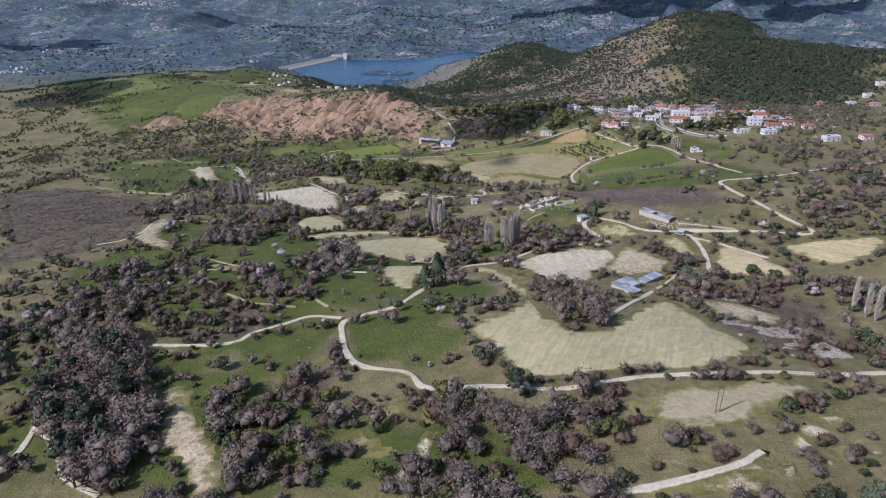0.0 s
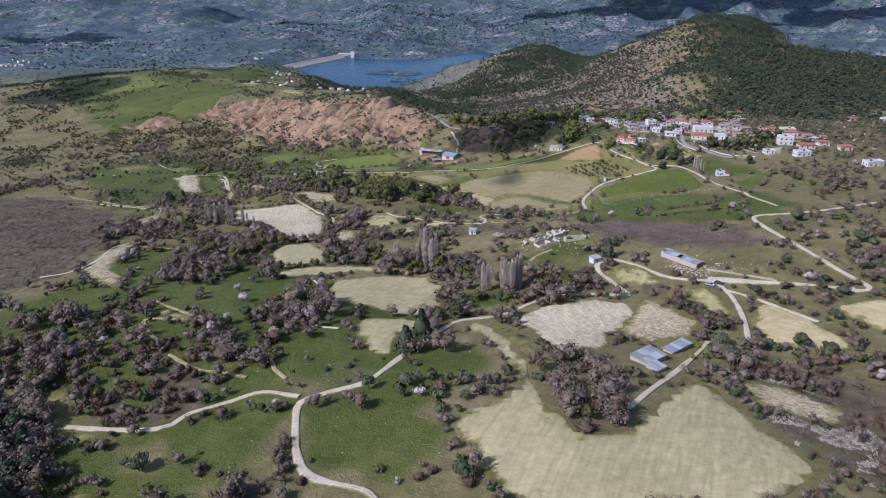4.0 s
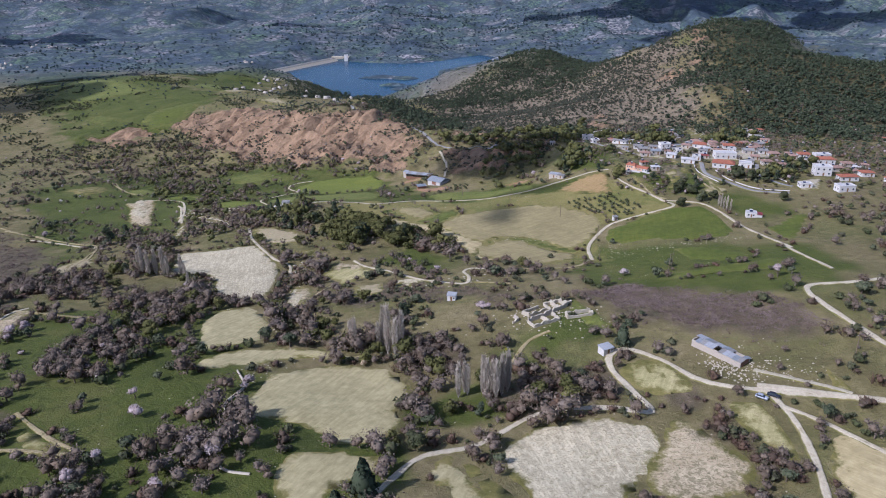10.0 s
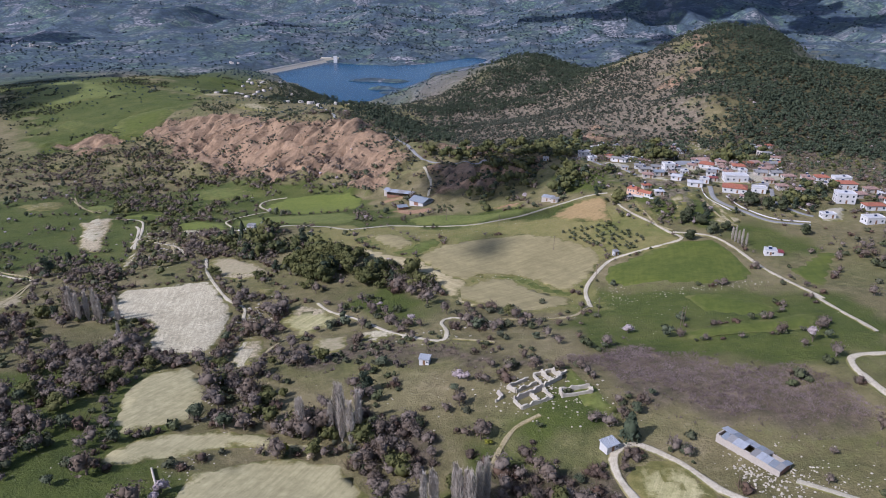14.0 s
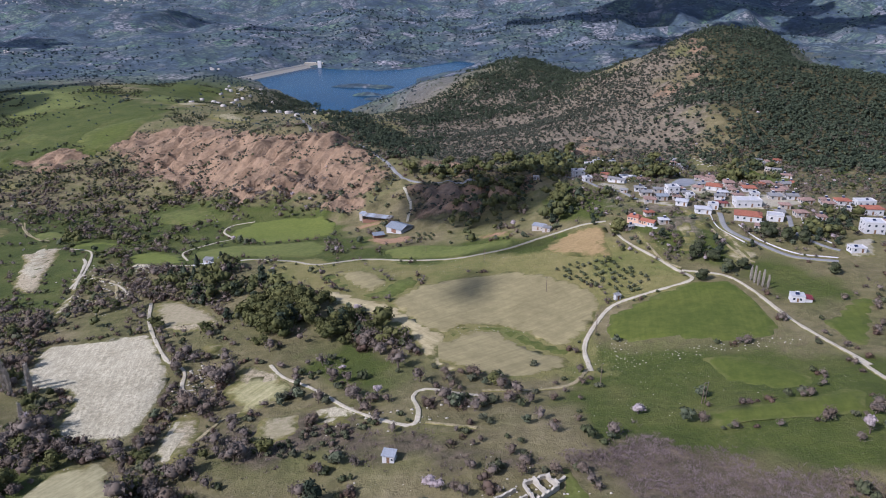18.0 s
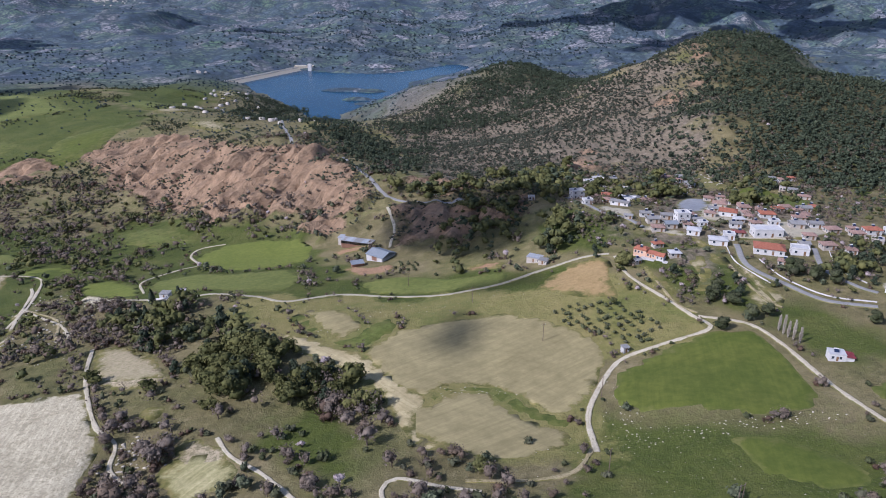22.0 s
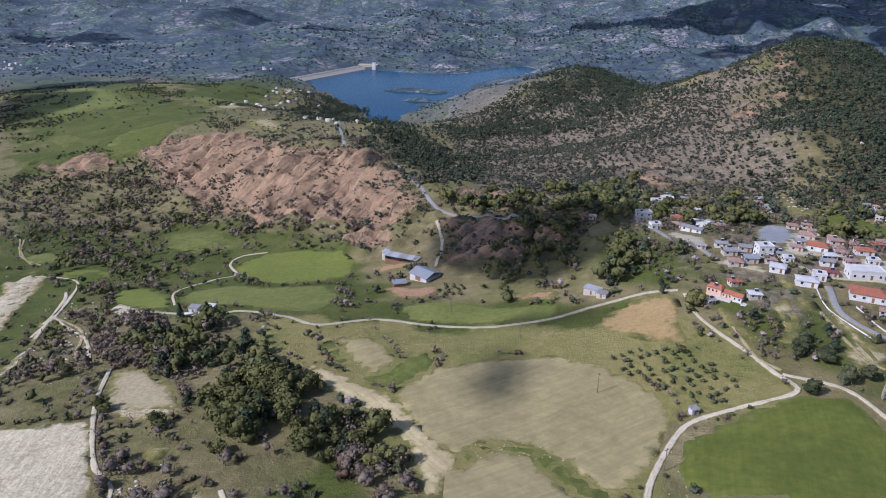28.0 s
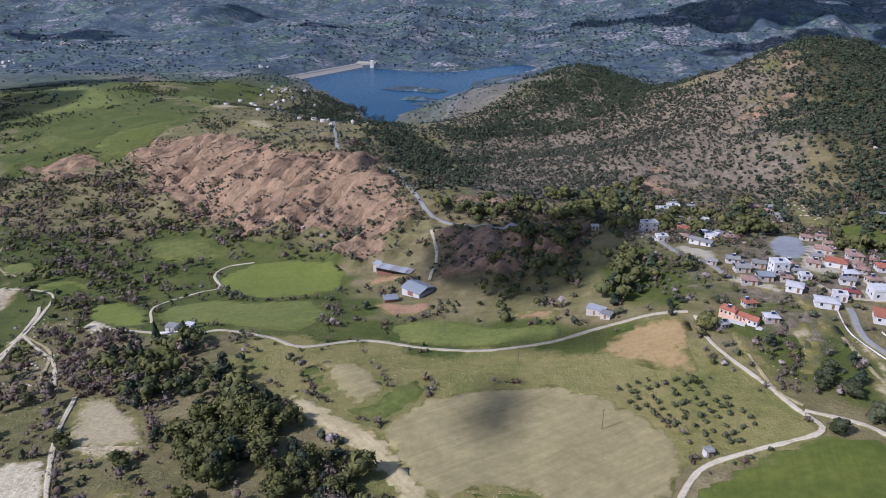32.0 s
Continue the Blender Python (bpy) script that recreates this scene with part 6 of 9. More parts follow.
# clear ground round buildings: x, y, radius
BUILT += [(138, 730, 7), (137, 696, 5), (160, 791, 9), (159, 736, 6), (157, 692, 10), (171, 720, 6), (220, 768, 7), (229, 736, 6), (214, 682, 7), (208, 656, 8), (228, 652, 7), (178, 645, 6)]
BUILT += [(169, 637, 6), (161, 633, 6), (178, 626, 6), (187, 637, 4), (185, 612, 7), (140, 597, 3), (214, 621, 12), (205, 599, 12), (219, 596, 7), (235, 632, 6), (243, 646, 6), (298, 775, 6)]
BUILT += [(289, 771, 5), (163, 648, 6), (152, 656, 4), (172, 653, 5), (203, 634, 5), (197, 654, 5), (214, 635, 5), (272, 626, 7), (279, 608, 10), (261, 576, 9), (238, 549, 6), (235, 601, 6)]
BUILT += [(483, 793, 9), (429, 731, 7), (449, 722, 7), (286, 503, 10), (311, 503, 7), (547, 878, 7), (297, 558, 7), (257, 539, 9), (288, 573, 7), (395, 728, 7), (285, 625, 9), (250, 625, 6)]
BUILT += [(245, 633, 6), (290, 600, 6), (275, 586, 7), (270, 562, 10), (261, 620, 6), (289, 762, 7), (285, 719, 6), (288, 741, 5), (223, 805, 6), (234, 790, 5), (231, 713, 5), (204, 667, 4)]
BUILT += [(186, 644, 4), (162, 659, 5), (222, 668, 6), (248, 672, 6), (261, 672, 6), (224, 636, 4), (200, 622, 5), (232, 614, 5), (169, 803, 7), (172, 770, 5), (184, 728, 5), (110, 747, 4)]
BUILT += [(186, 499, 7), (146, 603, 9), (150, 594, 8), (9, 681, 14), (-4, 671, 7), (95, 622, 8), (71, 250, 10), (85, 261, 9), (73, 345, 5), (20, 405, 5), (20, 405, 4), (117, 526, 4)]
BUILT += [(60, 382, 9), (51, 371, 9), (66, 364, 8), (114, 312, 4), (118, 312, 4), (-21, 720, 9), (-13, 716, 9), (-4, 712, 9), (5, 709, 9), (-110, 628, 9), (-101, 627, 9), (-92, 625, 9)]
BUILT += [(-83, 624, 9), (106, 347, 9), (109, 342, 9), (112, 337, 9), (116, 332, 9)]



def scatter_valley():
    x, y = candidates(-520, 480, 60, 1010, 0.105)
    keep = in_view(x, y)
    x, y = x[keep], y[keep]
    clump = vnoise(x, y, 26, 31) * 0.6 + vnoise(x, y, 11, 32) * 0.5
    cov = {k: cover(k, x, y) for k in ("grass", "bare", "conifer", "scrub", "red", "orchard", "garrigue", "pine", "rock", "thorn", "pasture", "mixwood", "open", "brake")}
    u = rng.uniform(0, 1, len(x))
    thick = np.clip(0.5 + clump, 0, 1.3)
    open_land = (1 - cov["bare"]) * (1 - cov["conifer"]) * (1 - cov["scrub"]) * (1 - cov["orchard"]) * (1 - cov["garrigue"]) * (1 - 0.93 * cov["pasture"]) * (1 - cov["mixwood"]) * (1 - 0.94 * cov["open"])
    wild = open_land * (1 - cov["grass"]) * (1 - 0.8 * cov["red"])
    fine = (y > 470) & (x > 20)
    wild = np.where(fine, wild * 0.3, wild)
    hedge = np.clip(1 - np.abs(vnoise(x + 9 * vnoise(x, y, 30, 35), y, 62, 33)) / 0.13, 0, 1) * (vnoise(x, y, 30, 34) > -0.35)
    p_wild = 0.50 * wild * thick ** 1.6 + 0.30 * wild * hedge
    p_grass = open_land * cov["grass"] * (0.19 * thick ** 2 + 0.45 * hedge) * np.where(fine, 0.12, 1.0)
    p_bare = 0.40 * cov["bare"] * np.clip(thick, 0.25, 1)
    p_con = 0.95 * cov["conifer"] * np.clip(thick, 0.3, 1)
    p_thorn = 0.7 * cov["thorn"]
    p_mix = 0.47 * cov["mixwood"] * np.clip(thick, 0.15, 1)
    p_brake = 0.62 * cov["brake"] * np.clip(thick, 0.25, 1)
    p_bare = p_bare * (1 - cov["mixwood"])
    tot = np.cumsum(np.stack([p_thorn, p_wild, p_grass, p_bare, p_con, p_mix, p_brake]), 0)
    what = (u[None] > tot).sum(0) - 1
    ok = free(x, y)
    v = rng.uniform(0, 1, len(x))
    size = rng.uniform(0.5, 1.4, len(x)) * (1 + 0.3 * clump)

    def choose(mask, *share):
        lo = 0
        for kind, hi, k in share:
            sel = mask & (v >= lo) & (v < hi)
            put(kind, x[sel], y[sel], size[sel] * k)
            lo = hi
    choose(ok & (what == -1), ("brown", 0.85, 1.25), ("bare", 1.0, 0.9))
    choose(ok & (what == 0), ("bare", 0.42, 0.85), ("shrub", 0.74, 1.30), ("brown", 0.90, 1.2), ("olive", 0.985, 0.95), ("almond", 1.0, 0.95))
    choose(ok & (what == 1), ("shrub", 0.38, 1.2), ("bare", 0.76, 0.9), ("olive", 0.94, 0.95), ("almond", 1.0, 1.0))
    choose(ok & (what == 2), ("bare", 0.58, 1.3), ("brown", 0.74, 1.5), ("shrub", 0.90, 1.5), ("oak", 0.955, 0.7), ("pine", 0.985, 0.9), ("almond", 1.0, 1.0))
    choose(ok & (what == 3), ("pine", 0.18, 0.85), ("oak", 0.84, 1.2), ("shrub", 0.9, 1.7), ("bare", 1.0, 1.2))
    choose(ok & (what == 5), ("bare", 0.40, 1.2), ("brown", 0.60, 1.7), ("shrub", 0.90, 1.4), ("oak", 1.0, 0.65))
    choose(ok & (what == 4), ("bare", 0.46, 1.25), ("oak", 0.72, 0.9), ("shrub", 0.90, 1.5), ("brown", 1.0, 1.4))


def scatter_edges():
    """Hedges round the fields and bushes along the tracks."""
    for poly in FIELD_POLYS:
        p = np.array(poly, float)
        if np.hypot(*p.mean(0)) > 700:
            continue
        for a, b in zip(p, np.roll(p, -1, 0)):
            n = int(np.hypot(*(b - a)) / 2.6)
            if n < 1:
                continue
            t = rng.uniform(0, 1, n)
            x, y = a[0] + (b[0] - a[0]) * t, a[1] + (b[1] - a[1]) * t
            c = p.mean(0)
            d = np.stack([x - c[0], y - c[1]], 1)
            d /= np.hypot(d[:, 0], d[:, 1])[:, None]
            x, y = x + d[:, 0] * rng.uniform(1.2, 4, n), y + d[:, 1] * rng.uniform(1.2, 4, n)
            keep = (vnoise(x, y, 18, 41) > np.where((x > 30) & (y > 420), 0.35, -0.25)) & free(x, y, 0.8)
            x, y = x[keep], y[keep]
            v = rng.uniform(0, 1, len(x))
            for kind, lo, hi, k in (("bare", 0, .45, .85), ("shrub", .45, .75, 1.1), ("brown", .75, 1, 1.1)):
                s = (v >= lo) & (v < hi)
                put(kind, x[s], y[s], rng.uniform(0.5, 1.1, s.sum()) * k)
    for line, w in ROAD_LINES:
        if np.hypot(*line.mean(0)) > 750:
            continue
        n = int(len(line) * 0.55)
        i = rng.integers(0, len(line) - 1, n)
        d = np.gradient(line, axis=0)[i]
        d /= np.hypot(d[:, 0], d[:, 1])[:, None] + 1e-9
        off = rng.choice([-1, 1], n) * (w * 0.5 + rng.uniform(1.4, 4.0, n))
        x, y = line[i, 0] - d[:, 1] * off, line[i, 1] + d[:, 0] * off
        keep = (vnoise(x, y, 20, 43) > np.where((x > 60) & (y > 420), 0.3, -0.1)) & free(x, y, 0.8)
        x, y = x[keep], y[keep]
        v = rng.uniform(0, 1, len(x))
        for kind, lo, hi, k in (("bare", 0, .4, .75), ("shrub", .4, .8, .95), ("brown", .8, 1, 1.0)):
            s = (v >= lo) & (v < hi)
            put(kind, x[s], y[s], rng.uniform(0.5, 1.1, s.sum()) * k)


def scatter_orchards():
    for poly in ZONES["orchard"]:
        p = np.array(poly, float)
        lo, hi = p.min(0), p.max(0)
        ca, sa = math.cos(0.35), math.sin(0.35)
        g = np.arange(-120, 120, 4.1)
        u, w = np.meshgrid(g, g)
        c = (lo + hi) / 2
        x = (c[0] + u * ca - w * sa).ravel() + rng.normal(0, 0.45, u.size)
        y = (c[1] + u * sa + w * ca).ravel() + rng.normal(0, 0.45, u.size)
        keep = (inside(poly, x, y) > 1) & (rng.uniform(0, 1, x.size) > 0.08)
        keep[keep] = free(x[keep], y[keep], 0.5)
        put("shrub", x[keep], y[keep], rng.uniform(0.85, 1.25, keep.sum()))


def scatter_village():
    x, y = candidates(120, 420, 550, 860, 0.085)
    keep = in_view(x, y) & (rng.uniform(0, 1, len(x)) < np.clip(0.5 + 0.6 * vnoise(x, y, 22, 81), 0.08, 0.9))
    keep[keep] = free(x[keep], y[keep], 0.8)
    x, y = x[keep], y[keep]
    v = rng.uniform(0, 1, len(x))
    for kind, lo, hi, k in (("bare", 0, .58, .95), ("shrub", .58, .74, 1.4), ("oak", .74, .82, .9), ("pine", .82, .87, .8), ("olive", .87, .96, .95), ("almond", .96, 1, 1.0)):
        s = (v >= lo) & (v < hi)
        put(kind, x[s], y[s], rng.uniform(0.5, 0.95, s.sum()) * k)


def scatter_tall_wood():
    for poly in ZONES["wildwood"]:
        p = np.array(poly, float)
        x, y = rng.uniform(p[:, 0].min(), p[:, 0].max(), 360), rng.uniform(p[:, 1].min(), p[:, 1].max(), 360)
        keep = inside(poly, x, y) > 0
        x, y = x[keep], y[keep]
        v = rng.uniform(0, 1, len(x))
        for kind, lo, hi, k in (("bare", 0, .68, 1.7), ("pine", .68, .80, 1.2), ("brown", .80, 1, 2.4)):
            s = (v >= lo) & (v < hi)
            put(kind, x[s], y[s], rng.uniform(0.75, 1.15, s.sum()) * k)


def scatter_copses():
    """Close thickets of leafless trees with some thorn."""
    for poly in ZONES["copse"]:
        p = np.array(poly, float)
        lo, hi = p.min(0), p.max(0)
        n = int((hi[0] - lo[0]) * (hi[1] - lo[1]) * 0.045) + 5
        x, y = rng.uniform(lo[0], hi[0], n), rng.uniform(lo[1], hi[1], n)
        keep = inside(poly, x, y) > -1.0
        keep[keep] = free(x[keep], y[keep], 1.0)
        x, y = x[keep], y[keep]
        v = rng.uniform(0, 1, len(x))
        for kind, a, b, k in (("bare", 0, .6, 1.2), ("brown", .6, .9, 1.5), ("shrub", .9, 1, 1.5)):
            s = (v >= a) & (v < b)
            put(kind, x[s], y[s], rng.uniform(0.7, 1.2, s.sum()) * k)


scatter_valley()
scatter_copses()
scatter_village()
scatter_tall_wood()
scatter_edges()
scatter_orchards()


def spot(kind, places, size, vary=0.15):
    p = np.array(places, float)
    put(kind, p[:, 0], p[:, 1], size * rng.uniform(1 - vary, 1 + vary, len(p)))


spot("almond", [(-49, 330), (-82, 322), (13, 450), (-49, 334), (-77, 310), (-45, 286), (-52, 289), (32, 390), (35, 388)], 1.15)
spot("shrub", [(71, 469), (144, 422), (150, 422)], 1.5)

SHARE = {"shrub": 290, "olive": 200, "pine": 100, "bare": 290, "brown": 200, "almond": 100, "oak": 200}
STUFF = {"shrub": ("shrubland", "scattered dark evergreen shrubs on the slopes"), "olive": ("olive_grove", "grey-green olives in groves and hedges"),
         "pine": ("pine_wood", "dark green pine wood"), "bare": ("bare_thicket", "grey-purple thicket of leafless trees"),
         "brown": ("thorn_thicket", "reddish-brown leafless thorn thicket"), "almond": ("almond_grove", "almonds in pale blossom"), "oak": ("oak_grove", "rounded evergreen oaks growing close together")}
GROWN = {"shrub": 1.15, "olive": 1.2, "pine": 1.25, "bare": 1.08, "brown": 1.1, "almond": 1.15, "oak": 1.32}
for kind, rows in PLACES.items():
    q = np.concatenate(rows)
    q[:, 2] *= GROWN[kind]
    q = q[np.argsort(q[:, 1] + 0.3 * np.abs(q[:, 0]))]
    n = SHARE[kind]
    for i, (x, y, s) in enumerate(q[:n]):
        plant(kind, i % V, x, y, s, rng.uniform(0, 6.28))
    q = q[n:]
    near = q[:, 1] < 500
    for sel, lib in ((near, MID), (~near, FAR)):
        if sel.sum() > 3:
            strew(STUFF[kind][0], kind, q[sel, 0], q[sel, 1], q[sel, 2], STUFF[kind][1], lib)


def hillside():
    x, y = candidates(-350, 1150, 700, 1700, 0.125)
    keep = in_view(x, y, 0)
    x, y = x[keep], y[keep]
    g, p, r = cover("garrigue", x, y, 30), cover("pine", x, y, 25), cover("rock", x, y, 20)
    red = cover("red", x, y, 8)
    u = rng.uniform(0, 1, len(x))
    thin = np.clip(0.62 + 0.6 * vnoise(x, y, 60, 51) + 0.25 * vnoise(x, y, 22, 52), 0.05, 1)
    pines = u < 0.44 * p * np.clip(thin + 0.35, 0, 1)
    bush = ~pines & (u < (1.0 * g + 0.25 * p) * np.clip(thin + 0.3, 0, 1) * (1 - 0.35 * r)) & (red < 0.4)
    rest = ~pines & ~bush & (u < 0.045 * thin * (1 - red)) & (y > 860) & (inside(LAKE, x, y) < -8)
    strew("hill_pine_forest", "pine", x[pines], y[pines], rng.uniform(0.6, 1.15, pines.sum()), "dense dark pine forest on the hillside")
    strew("garrigue", "dot", x[bush], y[bush], rng.uniform(0.8, 1.9, bush.sum()), "dark evergreen shrubs dotted over the hill", leaf=LEAF["garrigue"])
    strew("ridge_scrub", "dot", x[rest], y[rest], rng.uniform(0.9, 1.9, rest.sum()), "scattered shrubs on the ridges", leaf=LEAF["olive"])
    ax, ay = rng.uniform(-1000, -180, 26000), rng.uniform(780, 1650, 26000)
    w = vnoise(ax, ay, 70, 57) * 0.7 + vnoise(ax, ay, 24, 58) * 0.6
    ok = (w > 0.12 + 0.3 * cover("grass", ax, ay)) & (cover("red", ax, ay, 8) < 0.3) & (cover("garrigue", ax, ay) < 0.3) & (np.abs(ax) < 0.62 * ay + 40) & (inside(LAKE, ax, ay) < -8)
    strew("valley_scrub", "dot", ax[ok], ay[ok], rng.uniform(0.8, 2.2, ok.sum()), "dark scrub and hedges on the far valley slopes", leaf=LEAF["shrub"])
    on_red = (red > 0.15) & (u > 0.40) & (vnoise(x, y, 24, 55) + 0.5 * vnoise(x, y, 9, 56) > 0.30 - 0.55 * (red < 0.7)) & (y < 1150)
    strew("cliff_shrubs", "dot", x[on_red], y[on_red], rng.uniform(0.6, 1.4, on_red.sum()), "small shrubs clinging to the red slopes", leaf=LEAF["garrigue"])


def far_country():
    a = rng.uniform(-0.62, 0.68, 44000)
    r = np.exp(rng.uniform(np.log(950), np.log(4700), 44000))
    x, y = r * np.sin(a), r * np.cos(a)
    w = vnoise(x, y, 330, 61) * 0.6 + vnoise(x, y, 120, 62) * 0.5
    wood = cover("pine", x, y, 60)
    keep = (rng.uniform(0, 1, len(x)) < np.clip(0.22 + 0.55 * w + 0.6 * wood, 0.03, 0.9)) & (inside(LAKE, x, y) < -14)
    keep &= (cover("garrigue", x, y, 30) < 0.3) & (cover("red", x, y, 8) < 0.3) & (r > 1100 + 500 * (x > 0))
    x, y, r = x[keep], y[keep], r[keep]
    # leaf colours carry the blue of distance haze
    strew("distant_woods", "far_wood", x, y, np.clip(r / 3000, 0.25, 1.1) * rng.uniform(0.5, 1.2, len(x)), "distant dark woods and hedges with blue haze in their colour", leaf=foliage("distant_hazy_leaves", (0.022, 0.036, 0.040), (0.060, 0.082, 0.082)))


def heath():
    x, y = candidates(-400, 420, 150, 620, 0.22)
    keep = in_view(x, y)
    x, y = x[keep], y[keep]
    s = cover("scrub", x, y)
    keep = (rng.uniform(0, 1, len(x)) < s * np.clip(0.6 + 0.6 * vnoise(x, y, 14, 71), 0.1, 1)) & free(x, y, 0.3)
    strew("heath", "tuft", x[keep], y[keep], rng.uniform(0.8, 1.9, keep.sum()), "low purplish-brown heath tufts")


def furze():
    """Low pinkish-grey furze on the slope above the derelict shed."""
    poly = [(72, 399), (92, 404), (124, 386), (152, 368), (150, 352), (126, 354), (104, 362), (84, 380)]
    x, y = candidates(60, 165, 340, 412, 1.9)
    keep = (inside(poly, x, y) + 5 * vnoise(x, y, 14, 78) + 3 * vnoise(x, y, 5, 79) > 0) & free(x, y, 0.3)
    strew("furze", "tuft", x[keep], y[keep], rng.uniform(0.5, 1.1, keep.sum()), "pinkish-grey furze covering the slope", leaf=foliage("furze_twigs", (0.105, 0.078, 0.070), (0.25, 0.192, 0.174), cast=(0.15, 0.115, 0.085)))


def pale_heath():
    poly = ZONES["paleheath"][0]
    p = np.array(poly, float)
    x, y = rng.uniform(p[:, 0].min(), p[:, 0].max(), 5200), rng.uniform(p[:, 1].min(), p[:, 1].max(), 5200)
    keep = (inside(poly, x, y) + 3 * vnoise(x, y, 12, 75) > 0) & (vnoise(x, y, 9, 76) + 0.6 * vnoise(x, y, 3.5, 77) > -0.1) & free(x, y, 0.3)
    strew("pale_heath", "tuft", x[keep], y[keep], rng.uniform(0.5, 1.0, keep.sum()), "bleached grey dead heath tufts", leaf=foliage("dead_heath", (0.23, 0.20, 0.16), (0.48, 0.43, 0.355)))


hillside()
far_country()
heath()
furze()
pale_heath()


# ---- buildings ----


def tiled(name, color, scale, rough=0.8, metal=0.0, dirt=0.35):
    """Roof covering with ridges that run down the slope, patched and stained."""
    m, t, b = nodes_of(name, rough)
    co = where(t)
    w = node(t, "ShaderNodeTexWave", Scale=scale)
    t.links.new(co, w.inputs[0])
    n = mottling(t, 0.9, 6, 0.7, co)
    c = mix(t, dirt, color, ramp(t, n, [(0.3, tuple(v * 0.45 for v in color)), (0.7, tuple(min(1, v * 1.3) for v in color))]))
    c = mix(t, math_node(t, "MULTIPLY", w.outputs["Fac"], 0.22), c, tuple(v * 0.5 for v in color))
    info = t.nodes.new("ShaderNodeObjectInfo").outputs["Random"]
    c = mix(t, math_node(t, "MULTIPLY", info, 0.4), c, tuple(v * 0.55 for v in color))
    t.links.new(c, b.inputs["Base Color"])
    b.inputs["Metallic"].default_value = metal
    relief(t, b, w.outputs["Fac"], 0.5, 0.08)
    return m


B = {
    "white": plain("white_plaster", (0.58, 0.56, 0.52), 0.85, 0.4, 0.5),
    "pale": plain("cream_plaster", (0.46, 0.41, 0.34), 0.88, 0.45, 0.5),
    "peach": plain("peach_plaster", (0.62, 0.40, 0.27), 0.88, 0.25, 0.5),
    "stone": plain("rough_stone", (0.42, 0.37, 0.30), 0.95, 0.5, 1.3, bump=0.8),
    "rubble": plain("pale_rubble", (0.47, 0.42, 0.32), 0.95, 0.6, 0.8, bump=0.8),
    "red": tiled("clay_tiles", (0.36, 0.135, 0.080), 3.5, dirt=0.5),
    "tan": tiled("weathered_tiles", (0.33, 0.215, 0.165), 3.5, dirt=0.6),
    "dark": tiled("dark_red_tiles", (0.22, 0.07, 0.06), 3.0, dirt=0.5),
    "dark_red": tiled("dark_red_sheet", (0.24, 0.045, 0.05), 2.5, 0.6),
    "grey": tiled("grey_sheet", (0.30, 0.288, 0.262), 2.2, 0.55, 0.2),
    "blue": tiled("blue_grey_sheet", (0.26, 0.285, 0.295), 2.2, 0.6, 0.1),
    "sky": tiled("pale_blue_sheet", (0.39, 0.405, 0.41), 2.2, 0.6, 0.1),
    "rust": tiled("rusty_sheet", (0.26, 0.14, 0.09), 2.2, 0.7, 0.1),
    "flat": plain("roof_screed", (0.50, 0.49, 0.47), 0.9, 0.5, 0.35),
    "pane": plain("dark_glass", (0.035, 0.045, 0.055), 0.12, 0.1, 2.0),
    "frame": plain("painted_frame", (0.62, 0.60, 0.57), 0.6, 0.15, 2.0),
    "door": plain("wooden_door", (0.20, 0.115, 0.06), 0.7, 0.3, 2.0),
    "steel": plain("steel", (0.45, 0.46, 0.47), 0.35, 0.2, 2.0, 0.8),
    "wood": plain("weathered_wood", (0.16, 0.12, 0.085), 0.9, 0.35, 2.0),
    "concrete": plain("concrete", (0.50, 0.48, 0.44), 0.9, 0.35, 0.6),
    "collector": plain("solar_collector", (0.02, 0.03, 0.06), 0.2, 0.1, 1.0),
    "car_silver": plain("silver_paint", (0.50, 0.53, 0.57), 0.25, 0.08, 1.0, 0.5),
    "car_dark": plain("dark_paint", (0.03, 0.032, 0.04), 0.2, 0.08, 1.0, 0.2),
    "tyre": plain("tyre_rubber", (0.02, 0.02, 0.02), 0.9, 0.1, 3.0),
}


def empty(name, x, y, z, turn=0.0):
    e = new(name)
    e.location, e.rotation_euler = (x, y, z), (0, 0, radians(turn))
    return e


def part(name, bm, material, parent, label=""):
    me = bpy.data.meshes.new(name)
    bm.to_mesh(me)
    bm.free()
    me.materials.append(B[material] if isinstance(material, str) else material)
    ob = new(name, me)
    ob.parent = parent
    if label:
        ob["label"] = label
    return ob


def box(x0, x1, y0, y1, z0, z1, bevel=0.0, bm=None):
    own = bm is None
    bm = bm or bmesh.new()
    r = bmesh.ops.create_cube(bm, size=1)
    for v in r["verts"]:
        v.co = ((x0 + x1) / 2 + v.co.x * (x1 - x0), (y0 + y1) / 2 + v.co.y * (y1 - y0), (z0 + z1) / 2 + v.co.z * (z1 - z0))
    if bevel and own:
        bmesh.ops.bevel(bm, geom=bm.edges[:], offset=bevel, segments=1, affect="EDGES")
    return bm


def slab(points, thick):
    """A roof plane with thickness through four or more points."""
    bm = bmesh.new()
    top = [bm.verts.new(p) for p in points]
    low = [bm.verts.new((p[0], p[1], p[2] - thick)) for p in points]
    bm.faces.new(top)
    bm.faces.new(low[::-1])
    for i in range(len(points)):
        j = (i + 1) % len(points)
        bm.faces.new((top[i], low[i], low[j], top[j]))
    bmesh.ops.recalc_face_normals(bm, faces=bm.faces[:])
    return bm


